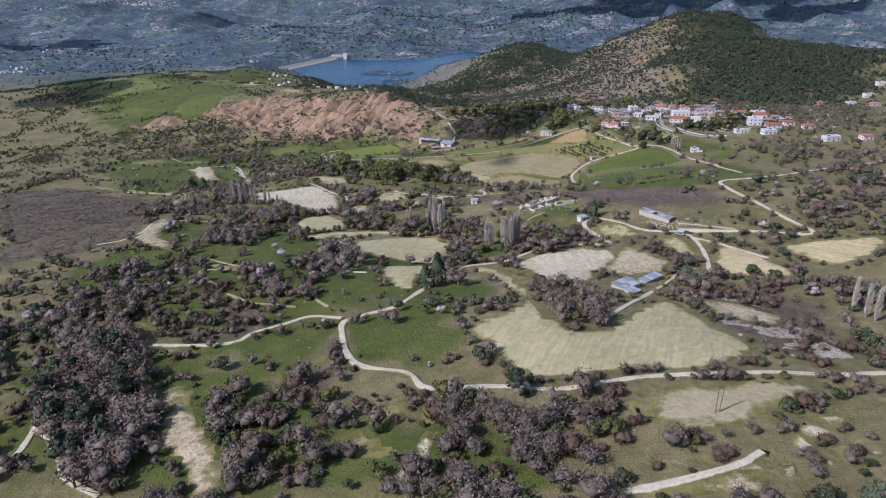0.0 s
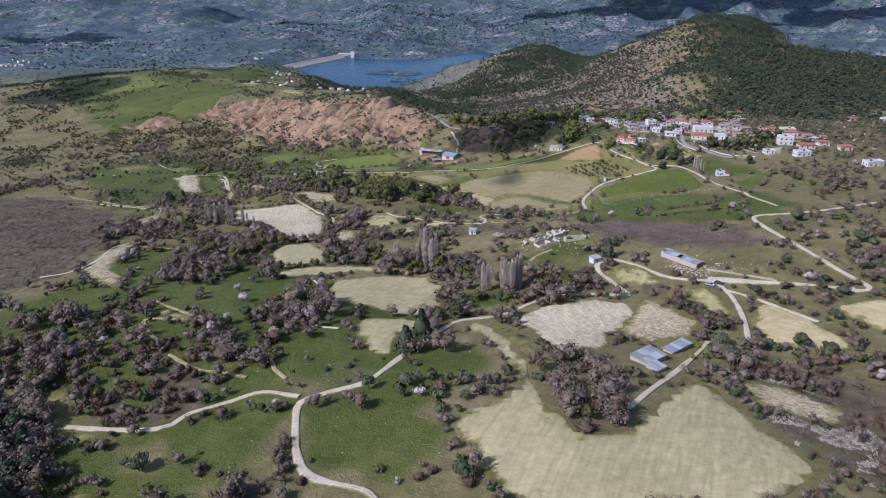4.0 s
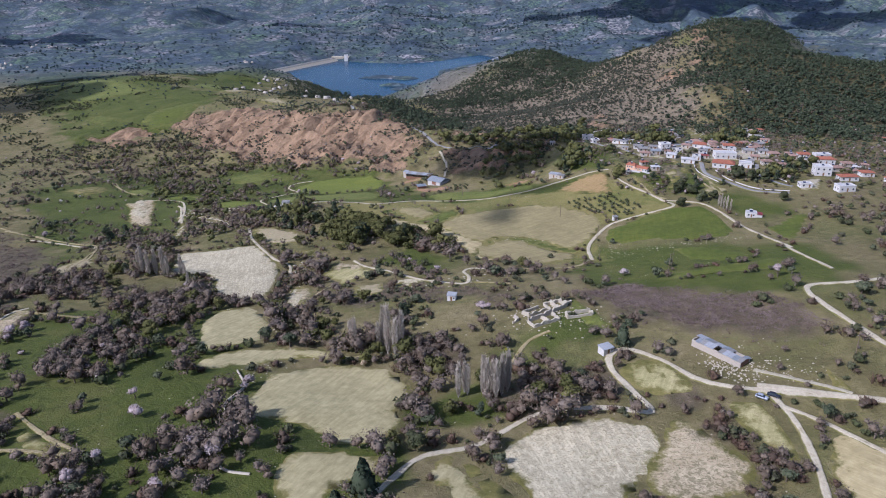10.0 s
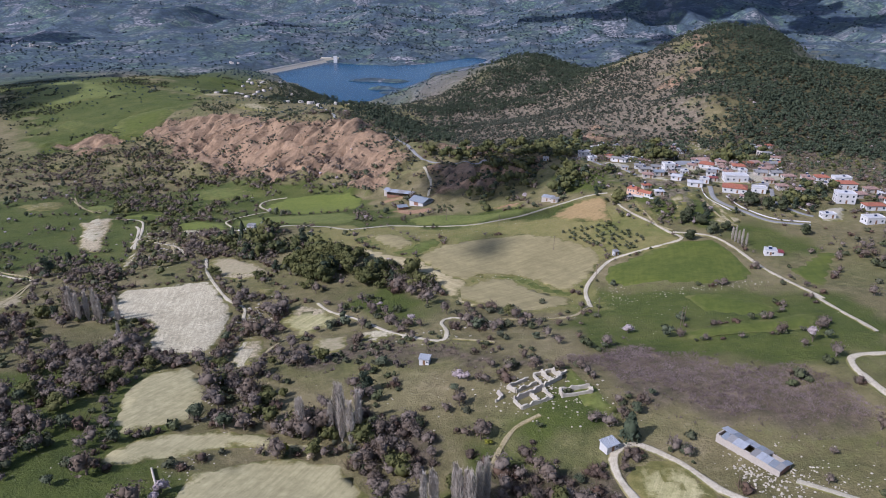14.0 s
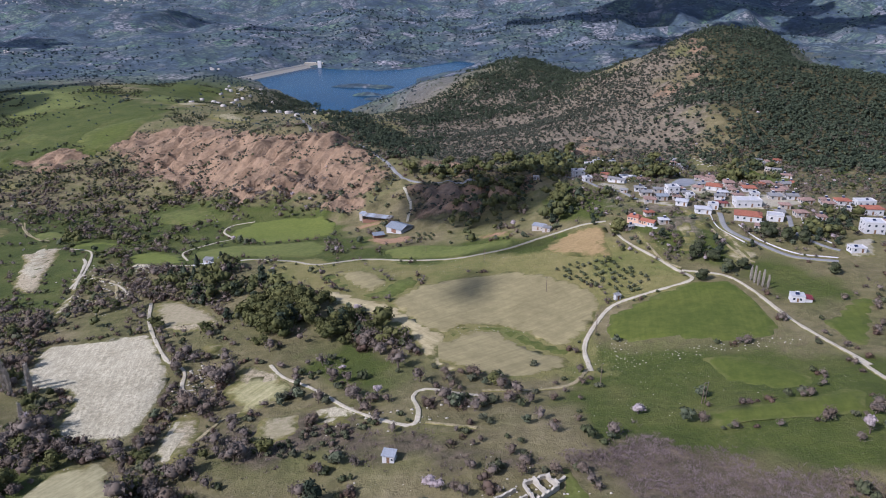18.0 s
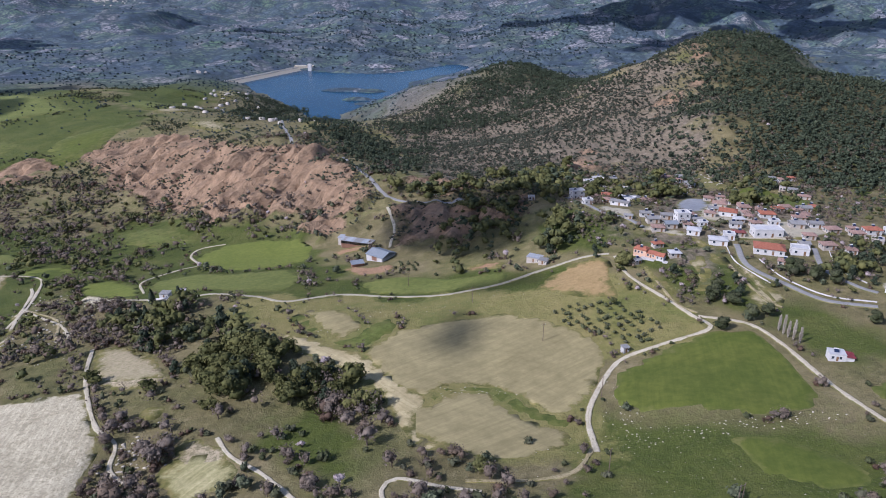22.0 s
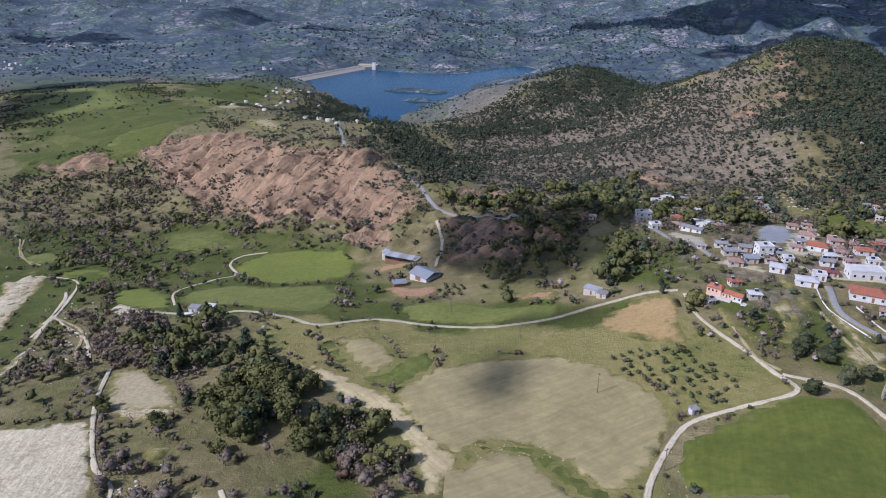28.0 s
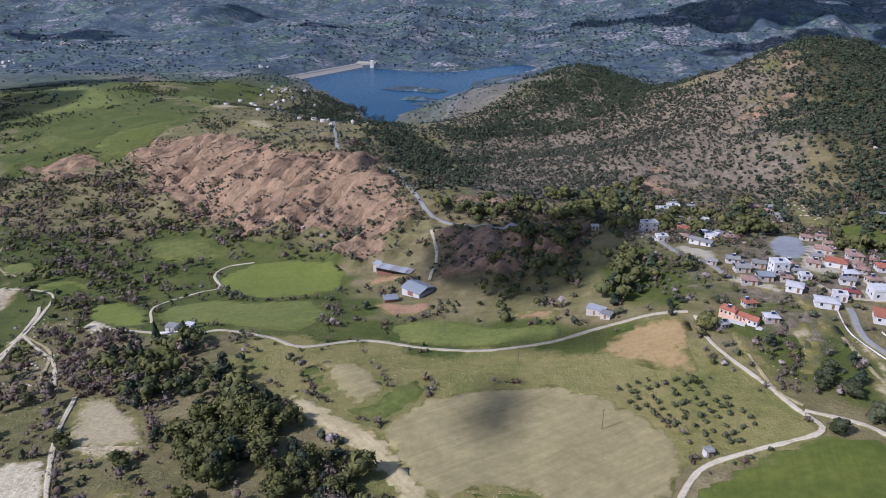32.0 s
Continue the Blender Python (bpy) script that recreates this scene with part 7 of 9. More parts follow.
def gable(w, d, h, rise, over, thick=0.18, hip=0.0):
    """Pitched roof of both slopes, ridge along x; hip pulls the ridge ends in."""
    bm = bmesh.new()
    a, b = w / 2 + over, d / 2 + over
    r = a - hip
    lo, hi = h - over * rise / (d / 2), h + rise
    pts = [(-a, -b, lo), (a, -b, lo), (a, b, lo), (-a, b, lo), (-r, 0, hi), (r, 0, hi)]
    up = [bm.verts.new(p) for p in pts]
    dn = [bm.verts.new((p[0], p[1], p[2] - thick)) for p in pts]
    for f in ((0, 1, 5, 4), (2, 3, 4, 5), (3, 0, 4), (1, 2, 5)):
        bm.faces.new([up[i] for i in f])
        bm.faces.new([dn[i] for i in f[::-1]])
    for i in range(4):
        j = (i + 1) % 4
        bm.faces.new((up[i], dn[i], dn[j], up[j]))
    bmesh.ops.recalc_face_normals(bm, faces=bm.faces[:])
    return bm


def window_part(parent, x, y, z, w, h, turn):
    """A window: proud frame with a sill, its pane a sub-part set into it."""
    key = (round(w, 1), round(h, 1))
    if key not in WINDOW_MESH:
        bm = bmesh.new()
        for a in ((-w / 2 - .08, -w / 2, -h / 2, h / 2), (w / 2, w / 2 + .08, -h / 2, h / 2), (-w / 2 - .08, w / 2 + .08, h / 2, h / 2 + .08), (-w / 2 - .16, w / 2 + .16, -h / 2 - .1, -h / 2)):
            box(a[0], a[1], -0.07, 0.03, a[2], a[3], bm=bm)
        fr = bpy.data.meshes.new("window")
        bm.to_mesh(fr)
        bm.free()
        fr.materials.append(B["frame"])
        bm = box(-w / 2, w / 2, -0.02, 0.02, -h / 2, h / 2)
        pn = bpy.data.meshes.new("pane")
        bm.to_mesh(pn)
        bm.free()
        pn.materials.append(B["pane"])
        WINDOW_MESH[key] = fr, pn
    fr, pn = WINDOW_MESH[key]
    ob = new("window", fr)
    ob.parent, ob.location, ob.rotation_euler = parent, (x, y, z), (0, 0, radians(turn))
    p = new("pane", pn)
    p.parent = ob
    return ob


WINDOW_MESH = {}
HOUSE_LABEL = {"red": "house with a red clay tile roof", "flat": "house with a flat concrete roof", "grey": "house with a grey sheet roof",
               "blue": "house with a blue-grey sheet roof", "tan": "house with a weathered tan tile roof", "dark": "house with a dark red tile roof", "pale": "house with a pale low-pitched roof"}


def house(x, y, w, d, h, turn, roof, wall, storeys):
    w, d, h = w * 0.72, d * 0.75, h * 0.85
    cs, sn = math.cos(radians(turn)), math.sin(radians(turn))
    zs = [float(ground_z(x + a * cs - b * sn, y + a * sn + b * cs)) for a in (-w / 2, w / 2) for b in (-d / 2, d / 2)]
    z = sum(zs) / 4 + 0.25
    low = min(zs) - z - 0.6
    top = empty("house", x, y, z, turn)
    bm = box(-w / 2, w / 2, -d / 2, d / 2, low, h)
    pitched = roof != "flat"
    if pitched:
        rise = 0.17 * d if roof != "pale" else 0.10 * d
        for sx in (-1, 1):
            if roof in ("grey", "blue"):
                e = sx * (w / 2 - 0.02)
                t = [bm.verts.new(p) for p in ((e, -d / 2, h), (e, d / 2, h), (e, 0, h + rise))]
                bm.faces.new(t)
    part("wall", bm, wall, top, wall + " plastered wall")
    if pitched:
        part("roof", gable(w, d, h, rise, 0.45, 0.2, 0.0 if roof in ("grey", "blue") else min(w, d) * 0.42), {"pale": "flat"}.get(roof, roof), top)
    else:
        bm = box(-w / 2 - 0.12, w / 2 + 0.12, -d / 2 - 0.12, d / 2 + 0.12, h + 0.003, h + 0.28)
        part("roof", bm, "flat", top, "flat roof slab")
        bm = bmesh.new()
        for a in ((-w / 2 - .12, w / 2 + .12, -d / 2 - .12, -d / 2 + .06), (-w / 2 - .12, w / 2 + .12, d / 2 - .06, d / 2 + .12),
                  (-w / 2 - .12, -w / 2 + .06, -d / 2 + .06, d / 2 - .06), (w / 2 - .06, w / 2 + .12, -d / 2 + .06, d / 2 - .06)):
            box(*a, h + 0.283, h + 0.75, bm=bm)
        part("parapet", bm, wall, top)
    # sun-heated water tank with its tilted collector
    if random.random() < 0.55:
        hz = h + (0.28 if not pitched else rise * 0.75)
        hx, hy = w * random.uniform(-0.25, 0.25), d * 0.12
        bm = slab([(hx - .8, hy - .9, hz + .2), (hx + .8, hy - .9, hz + .2), (hx + .8, hy, hz + .8), (hx - .8, hy, hz + .8)], 0.08)
        heater = part("water_heater", bm, "collector", top, "dark tilted solar collector")
        bm = bmesh.new()
        bmesh.ops.create_cone(bm, cap_ends=True, segments=10, radius1=0.22, radius2=0.22, depth=1.4, matrix=Matrix.Translation((hx, hy + 0.2, hz + 0.95)) @ Matrix.Rotation(math.pi / 2, 4, "Y"))
        for leg in (-0.55, 0.55):
            box(hx + leg - .04, hx + leg + .04, hy + .15, hy + .25, hz - 0.3, hz + 0.8, bm=bm)
        part("tank", bm, "white", heater)
    n = max(2, int(w / 3.2))
    for s in range(storeys):
        zc = 1.55 + s * h / storeys
        for i in range(n):
            xc = -w / 2 + w * (i + 0.5) / n
            if s == 0 and i == n // 2:
                bm = box(xc - 0.5, xc + 0.5, -d / 2 - 0.06, -d / 2 + 0.02, 0.02, 2.1, 0.02)
                part("door", bm, "door", top)
            else:
                window_part(top, xc, -d / 2 - 0.02, zc, 1.1, 1.2, 0)
        for sgn, tn in ((-1, -90), (1, 90)):
            for yc in (-d * 0.22, d * 0.22):
                window_part(top, sgn * (w / 2 + 0.02), yc, zc, 1.0, 1.2, tn)
    tall = "two-storey " if storeys > 1 else ""
    colour = {"white": "white ", "pale": "cream ", "peach": "peach "}[wall]
    return tagged(top, colour + tall + "village " + HOUSE_LABEL[roof], "house", "houses of the village")


house(137.8, 730.3, 12, 8, 6.2, 10, "flat", "white", 2)
house(137.3, 696.4, 8, 6, 3.2, 10, "flat", "white", 1)
house(160.5, 790.6, 14, 8, 4.5, 5, "flat", "pale", 1)
house(159.3, 736.5, 9, 7, 3.2, -8, "red", "white", 1)
house(156.8, 692.1, 16, 6, 3.2, -38, "grey", "white", 1)
house(170.9, 720.3, 9, 7, 3.4, -38, "flat", "white", 1)
house(220.4, 768.1, 12, 8, 3.4, -5, "tan", "pale", 1)
house(229.3, 736.3, 9, 7, 3.2, -15, "tan", "pale", 1)
house(213.9, 682.3, 11, 8, 3.6, -25, "tan", "pale", 1)
house(207.9, 655.8, 13, 9, 3.8, -25, "red", "white", 1)
house(228.0, 651.5, 11, 8, 3.2, -8, "red", "white", 1)
house(178.1, 645.4, 10, 8, 6.4, 5, "flat", "white", 2)
house(169.2, 637.1, 9, 7, 3.4, 0, "blue", "pale", 1)
house(161.3, 633.1, 9, 7, 3.2, -8, "tan", "pale", 1)
house(178.1, 626.1, 9, 8, 3.2, -25, "pale", "white", 1)
house(186.5, 636.8, 6, 5, 2.8, 0, "flat", "white", 1)
house(185.3, 611.7, 12, 8, 3.4, -15, "pale", "white", 1)
house(140.3, 596.6, 5, 4, 2.5, 20, "grey", "pale", 1)
house(213.9, 620.9, 20, 10, 4.2, -4, "flat", "white", 1)
house(205.3, 598.8, 19, 12, 3.8, -22, "red", "white", 1)
house(219.0, 596.1, 11, 8, 3.4, -18, "flat", "white", 1)
house(234.7, 631.8, 10, 8, 3.4, -8, "grey", "pale", 1)
house(243.4, 646.2, 9, 6, 3.0, -5, "tan", "pale", 1)
house(298.2, 774.8, 9, 6, 3.2, 5, "tan", "pale", 1)
house(288.9, 770.8, 8, 6, 3.0, 5, "flat", "white", 1)
house(162.8, 647.7, 9, 7, 3.2, 0, "grey", "pale", 1)
house(151.8, 656.1, 6, 4, 2.6, -20, "grey", "pale", 1)
house(172.0, 653.1, 8, 6, 3.2, -10, "grey", "pale", 1)
house(203.1, 634.0, 8, 6, 3.0, -15, "grey", "white", 1)
house(197.0, 654.0, 8, 6, 3.2, -20, "tan", "pale", 1)
house(214.4, 634.6, 8, 6, 3.0, 5, "tan", "pale", 1)
house(272.3, 626.0, 11, 8, 3.4, -5, "red", "white", 1)
house(278.7, 608.4, 16, 9, 4.4, -5, "red", "white", 1)
house(260.6, 576.2, 14, 10, 6.5, -8, "flat", "white", 2)
house(237.5, 549.2, 10, 6, 2.6, 0, "flat", "white", 1)
house(235.2, 600.9, 9, 7, 3.2, 0, "tan", "pale", 1)
house(483.2, 792.8, 14, 9, 4.5, 0, "flat", "white", 1)
house(429.1, 731.4, 12, 8, 3.4, 0, "flat", "white", 1)
house(449.3, 722.1, 12, 8, 3.4, -5, "tan", "pale", 1)
house(285.8, 503.2, 16, 8, 3.4, 8, "flat", "white", 1)
house(311.2, 502.8, 11, 8, 4.0, 5, "red", "white", 1)
house(547.0, 877.8, 12, 9, 4.0, 0, "flat", "white", 1)
house(296.7, 557.9, 12, 8, 3.4, 0, "red", "white", 1)
house(256.5, 539.3, 14, 8, 3.6, 5, "flat", "white", 1)
house(288.0, 573.3, 11, 8, 3.4, 0, "red", "white", 1)
house(394.6, 728.0, 11, 8, 3.4, 5, "red", "white", 1)
house(284.7, 624.8, 15, 8, 3.4, 0, "flat", "white", 1)
house(250.2, 624.6, 10, 7, 3.2, 5, "tan", "pale", 1)
house(245.5, 633.0, 9, 7, 3.2, -5, "grey", "white", 1)
house(289.5, 599.5, 10, 7, 3.2, 0, "tan", "pale", 1)
house(274.6, 586.4, 12, 8, 3.2, 5, "tan", "pale", 1)
house(270.1, 562.3, 16, 8, 3.6, 0, "red", "white", 1)
house(261.0, 620.1, 9, 7, 3.0, -5, "tan", "pale", 1)
house(289.2, 761.6, 11, 6, 3.0, -20, "tan", "pale", 1)
house(285.2, 719.5, 10, 6, 3.0, -20, "tan", "pale", 1)
house(288.1, 740.7, 8, 6, 3.0, -20, "grey", "pale", 1)
house(222.7, 805.3, 10, 7, 3.2, 0, "tan", "pale", 1)
house(233.6, 789.6, 8, 6, 3.0, 0, "grey", "pale", 1)
house(231.3, 713.3, 8, 6, 3.0, -10, "tan", "pale", 1)
house(203.6, 666.9, 7, 6, 3.0, -10, "grey", "pale", 1)
house(186.0, 643.7, 7, 5, 2.8, -10, "grey", "white", 1)
house(162.1, 659.3, 8, 6, 3.0, -10, "grey", "white", 1)
house(222.2, 668.4, 9, 7, 3.2, -5, "tan", "pale", 1)
house(248.0, 671.6, 9, 7, 3.2, -5, "tan", "white", 1)
house(260.5, 672.3, 9, 7, 3.2, -5, "grey", "pale", 1)
house(224.4, 635.5, 7, 5, 3.0, -5, "flat", "white", 1)
house(200.0, 621.8, 8, 5, 2.8, -10, "dark", "pale", 1)
house(232.5, 613.9, 8, 6, 3.0, -10, "tan", "pale", 1)
house(168.8, 802.8, 12, 6, 3.0, -10, "flat", "white", 1)
house(172.3, 770.1, 8, 5, 3.0, -10, "grey", "white", 1)
house(184.1, 727.7, 8, 6, 3.0, -30, "tan", "pale", 1)
house(109.9, 746.6, 6, 4, 2.8, 0, "flat", "white", 1)



def outbuildings():
    """Sheds, garages and annexes that fill the yards between the houses."""
    made = list(BUILT)
    for bx, by, br in BUILT:
        if not (130 < bx < 300 and 585 < by < 815) or br < 4:
            continue
        for _ in range(2):
            a = random.uniform(0, 6.28)
            x, y = bx + math.cos(a) * (br + random.uniform(2, 5)), by + math.sin(a) * (br + random.uniform(2, 5))
            if any(math.hypot(x - p, y - q) < 0.75 * r + 3.0 for p, q, r in made) or not free(np.array([x]), np.array([y]), 2.5)[0] or len(made) - len(BUILT) > 52:
                continue
            made.append((x, y, 3))
            house(round(x, 1), round(y, 1), random.uniform(5.5, 8.5), random.uniform(4.5, 6.5), random.uniform(2.7, 3.4), random.choice([-30, -15, -8, 0, 12, 60]),
                  random.choice(["tan", "grey", "tan", "flat", "tan", "pale", "red"]), random.choice(["pale", "white", "pale"]), 1)


outbuildings()


def lone_house():
    x, y = 186.5, 501.0
    z = float(ground_z(x, y)) + 0.2
    top = empty("cottage", x, y, z, -14)
    top.scale = (0.8, 0.8, 0.85)
    part("wall", box(-4.2, 2.6, -2.8, 2.8, -1.5, 3.1), "white", top)
    part("roof", box(-4.35, 2.75, -2.95, 2.95, 3.103, 3.3), "flat", top, "flat white roof")
    part("annex", box(2.603, 6.2, -2.4, 2.2, -1.5, 2.2), "white", top)
    part("annex_roof", slab([(2.62, -2.9, 2.45), (6.7, -2.9, 2.2), (6.7, 2.6, 2.35), (2.62, 2.6, 2.75)], 0.15), "dark_red", top, "dark red sheet roof")
    heater = part("water_heater", slab([(-2.2, -1.2, 3.5), (-0.2, -1.2, 3.5), (-0.2, 0, 4.4), (-2.2, 0, 4.4)], 0.08), "collector", top, "dark tilted solar collector")
    bm = bmesh.new()
    bmesh.ops.create_cone(bm, cap_ends=True, segments=10, radius1=0.32, radius2=0.32, depth=2.0, matrix=Matrix.Translation((-1.2, 0.2, 4.5)) @ Matrix.Rotation(math.pi / 2, 4, "Y"))
    box(-1.9, -1.8, 0.15, 0.25, 3.3, 4.4, bm=bm)
    box(-0.6, -0.5, 0.15, 0.25, 3.3, 4.4, bm=bm)
    part("tank", bm, "white", heater)
    for wx in (-2.8, 0.4):
        window_part(top, wx, -2.82, 1.6, 1.1, 1.2, 0)
    part("door", box(-1.4, -0.4, -2.86, -2.78, 0.05, 2.1, 0.02), "door", top)
    tagged(top, "white flat-roofed cottage with a dark red lean-to among bushes", "house")


def red_house():
    x, y = 146.5, 603.5
    z = float(ground_z(x, y)) + 0.2
    top = empty("villa", x, y, z, -36)
    top.scale = (0.66, 0.72, 0.78)
    part("wall", box(-8, 1.5, -3.6, 3.6, -3, 4.4), "peach", top, "peach plastered wall")
    bm = gable(9.5, 7.2, 4.4, 1.5, 0.5, 0.2, 2.4)
    bmesh.ops.translate(bm, verts=bm.verts[:], vec=(-3.25, 0, 0))
    part("main_roof", bm, "red", top)
    part("wing", box(1.503, 9.5, -3.0, 2.6, -3, 3.0), "peach", top)
    bm = gable(8.0, 5.6, 3.0, 1.2, 0.45, 0.2, 1.6)
    bmesh.ops.translate(bm, verts=bm.verts[:], vec=(5.6, -0.2, 0))
    part("wing_roof", bm, "red", top)
    part("end_wing", box(9.503, 15, -4.2, 1.5, -3, 3.0), "white", top)
    bm = gable(5.5, 5.7, 3.0, 1.3, 0.4, 0.2, 0)
    bmesh.ops.translate(bm, verts=bm.verts[:], vec=(12.25, -1.35, 0))
    part("end_roof", bm, "red", top)
    part("terrace", box(-1.2, 9.0, -6.4, -3.61, -3, 0.1), "concrete", top)
    part("drive", box(15.2, 18.5, -6, 4, -2.0, -0.1), "concrete", top)
    heater = part("water_heater", slab([(-4, -2.4, 5.6), (-2, -2.4, 5.6), (-2, -1.2, 6.4), (-4, -1.2, 6.4)], 0.08), "collector", top)
    bm = bmesh.new()
    bmesh.ops.create_cone(bm, cap_ends=True, segments=10, radius1=0.3, radius2=0.3, depth=1.9, matrix=Matrix.Translation((-3, -1.0, 6.5)) @ Matrix.Rotation(math.pi / 2, 4, "Y"))
    box(-3.6, -3.5, -1.1, -1.0, 5.2, 6.4, bm=bm)
    part("tank", bm, "white", heater)
    for wx in (-6.5, -4, -1.5):
        window_part(top, wx, -3.62, 2.6, 1.2, 1.3, 0)
    for wx in (3, 7):
        window_part(top, wx, -3.02, 1.5, 1.2, 1.2, 0)
    for wx in (10.6, 13.6):
        window_part(top, wx, -4.22, 1.5, 1.1, 1.2, 0)
    part("door", box(4.6, 5.6, -3.07, -2.98, 0.05, 2.1, 0.02), "door", top)
    tagged(top, "peach villa with red clay tile roofs in three wings", "house")


def long_barn():
    x, y = -8.0, 716.0
    z = float(ground_z(x, y)) + 0.2
    top = empty("livestock_barn", x, y, z, -20)
    top.scale = (0.82, 0.85, 0.85)
    w, d = 27.0, 6.5
    part("back_wall", box(-w / 2, w / 2, d / 2 - 0.3, d / 2, -2.5, 3.4), "stone", top)
    for s in (-1, 1):
        part("side_wall", box(s * (w / 2 - 0.15) - .15, s * (w / 2 - 0.15) + .15, -d / 2, d / 2 - 0.303, -2.5, 3.2), "stone", top)
    part("low_wall", box(-w / 2 + .31, w / 2 - .31, -d / 2, -d / 2 + .25, -2.5, 0.9), "rust", top, "rusty sheet parapet")
    for i in range(8):
        px = -w / 2 + 1.6 + i * (w - 3.2) / 7
        part("post", box(px - .1, px + .1, -d / 2 + .26, -d / 2 + .46, -2.0, 3.6), "wood", top)
    n = 12
    for i in range(n):
        a, b = -w / 2 - .6 + i * (w + 1.2) / n, -w / 2 - .6 + (i + 1) * (w + 1.2) / n - 0.03
        lift = random.uniform(0, 0.06)
        part("roof_sheet", slab([(a, -d / 2 - 1.0, 3.75 + lift), (b, -d / 2 - 1.0, 3.75 + lift), (b, d / 2 + .5, 4.3 + lift), (a, d / 2 + .5, 4.3 + lift)], 0.07), random.choice(["sky", "sky", "grey"]), top)
    part("end_block", box(-w / 2 - 4.5, -w / 2 - 0.02, 0.5, d / 2 + 3, -2.5, 3.6), "pale", top)
    part("end_roof", slab([(-w / 2 - 5, 0, 3.9), (-w / 2 - 0.6, 0, 3.9), (-w / 2 - 0.6, d / 2 + 3.5, 4.3), (-w / 2 - 5, d / 2 + 3.5, 4.3)], 0.08), "sky", top)
    tagged(top, "long open-fronted livestock barn with a pale blue sheet roof", "barn")
    x, y = 9.5, 682.0
    top = empty("hay_barn", x, y, float(ground_z(x, y)) + 0.2, -38)
    part("wall", box(-6.5, 6.5, -6, 6, -3, 3.2), "concrete", top)
    part("roof", gable(13, 12, 3.2, 2.0, 0.6, 0.12, 0), "blue", top, "blue-grey corrugated roof")
    part("gate", box(-2, 2, -6.08, -5.98, 0, 2.9), "rust", top)
    tagged(top, "square hay barn with a blue-grey corrugated roof", "barn")
    x, y = -4.0, 672.0
    top = empty("farm_shed", x, y, float(ground_z(x, y)) + 0.1, 18)
    part("wall", box(-3.5, 3.5, -2.2, 2.2, -1.5, 2.3), "rust", top)
    part("roof", slab([(-4, -2.8, 2.35), (4, -2.8, 2.35), (4, 2.7, 2.9), (-4, 2.7, 2.9)], 0.08), "blue", top)
    tagged(top, "small rusty farm shed with a blue sheet roof", "shed")


def blue_sheds():
    """A cluster of patched sheet-roofed sheds on stone walls."""
    x, y, turn = 72.0, 250.8, 36
    z = float(ground_z(x, y)) + 0.1
    top = empty("stone_shed", x, y, z, turn)
    top.scale = (0.78, 0.78, 0.62)
    part("wall", box(-6.2, 6.0, -4.2, 4.2, -2, 2.3), "stone", top, "rough stone wall")
    k = 0
    for i in range(6):
        for j in range(2):
            a, b = -6.6 + i * 2.2, -6.6 + (i + 1) * 2.2 - 0.05
            u, v = -4.7 + j * 4.75, -4.7 + (j + 1) * 4.75 - 0.06
            if (i, j) == (1, 0):
                continue
            e = random.uniform(0, 0.12)
            za, zb = 2.45 + 0.05 * (u + 4.7) + e, 2.45 + 0.05 * (v + 4.7) + e
            part("roof_sheet", slab([(a, u, za), (b, u, za), (b, v, zb), (a, v, zb)], 0.06), ("blue", "sky", "sky", "grey")[(k * 7 + i) % 4], top)
            k += 1
    tagged(top, "low stone shed under patched pale blue roof sheets", "shed", "farm sheds by the track")
    top = empty("sheet_shed", 84.6, 260.6, float(ground_z(86, 261)) + 0.1, 38)
    top.scale = (0.85, 0.8, 0.62)
    part("wall", box(-6.2, 6.2, -2.2, 2.2, -2, 2.2), "stone", top, "rough stone wall")
    for i in range(6):
        a, b = -6.6 + i * 2.2, -6.6 + (i + 1) * 2.2 - 0.05
        e = random.uniform(0, 0.08)
        part("roof_sheet", slab([(a, -2.7, 2.4 + e), (b, -2.7, 2.4 + e), (b, 2.7, 2.75 + e), (a, 2.7, 2.75 + e)], 0.06), ("blue", "blue", "sky")[i % 3], top)
    tagged(top, "narrow stone shed with a blue-grey sheet roof", "shed", "farm sheds by the track")
    top = empty("lean_to", 72.6, 243.6, float(ground_z(72.6, 243.6)) + 0.1, 36)
    top.scale = (0.7, 0.7, 0.62)
    part("wall", box(-3, 3, -3.2, 3.2, -2, 1.8), "stone", top)
    for i in range(3):
        a, b = -3.3 + i * 2.2, -3.3 + (i + 1) * 2.2 - 0.05
        part("roof_sheet", slab([(a, -3.6, 1.9), (b, -3.6, 1.9 + i * .05), (b, 3.5, 2.25 + i * .05), (a, 3.5, 2.25)], 0.06), ("sky", "blue", "sky")[i], top)
    tagged(top, "lean-to with pale blue roof sheets", "shed", "farm sheds by the track")


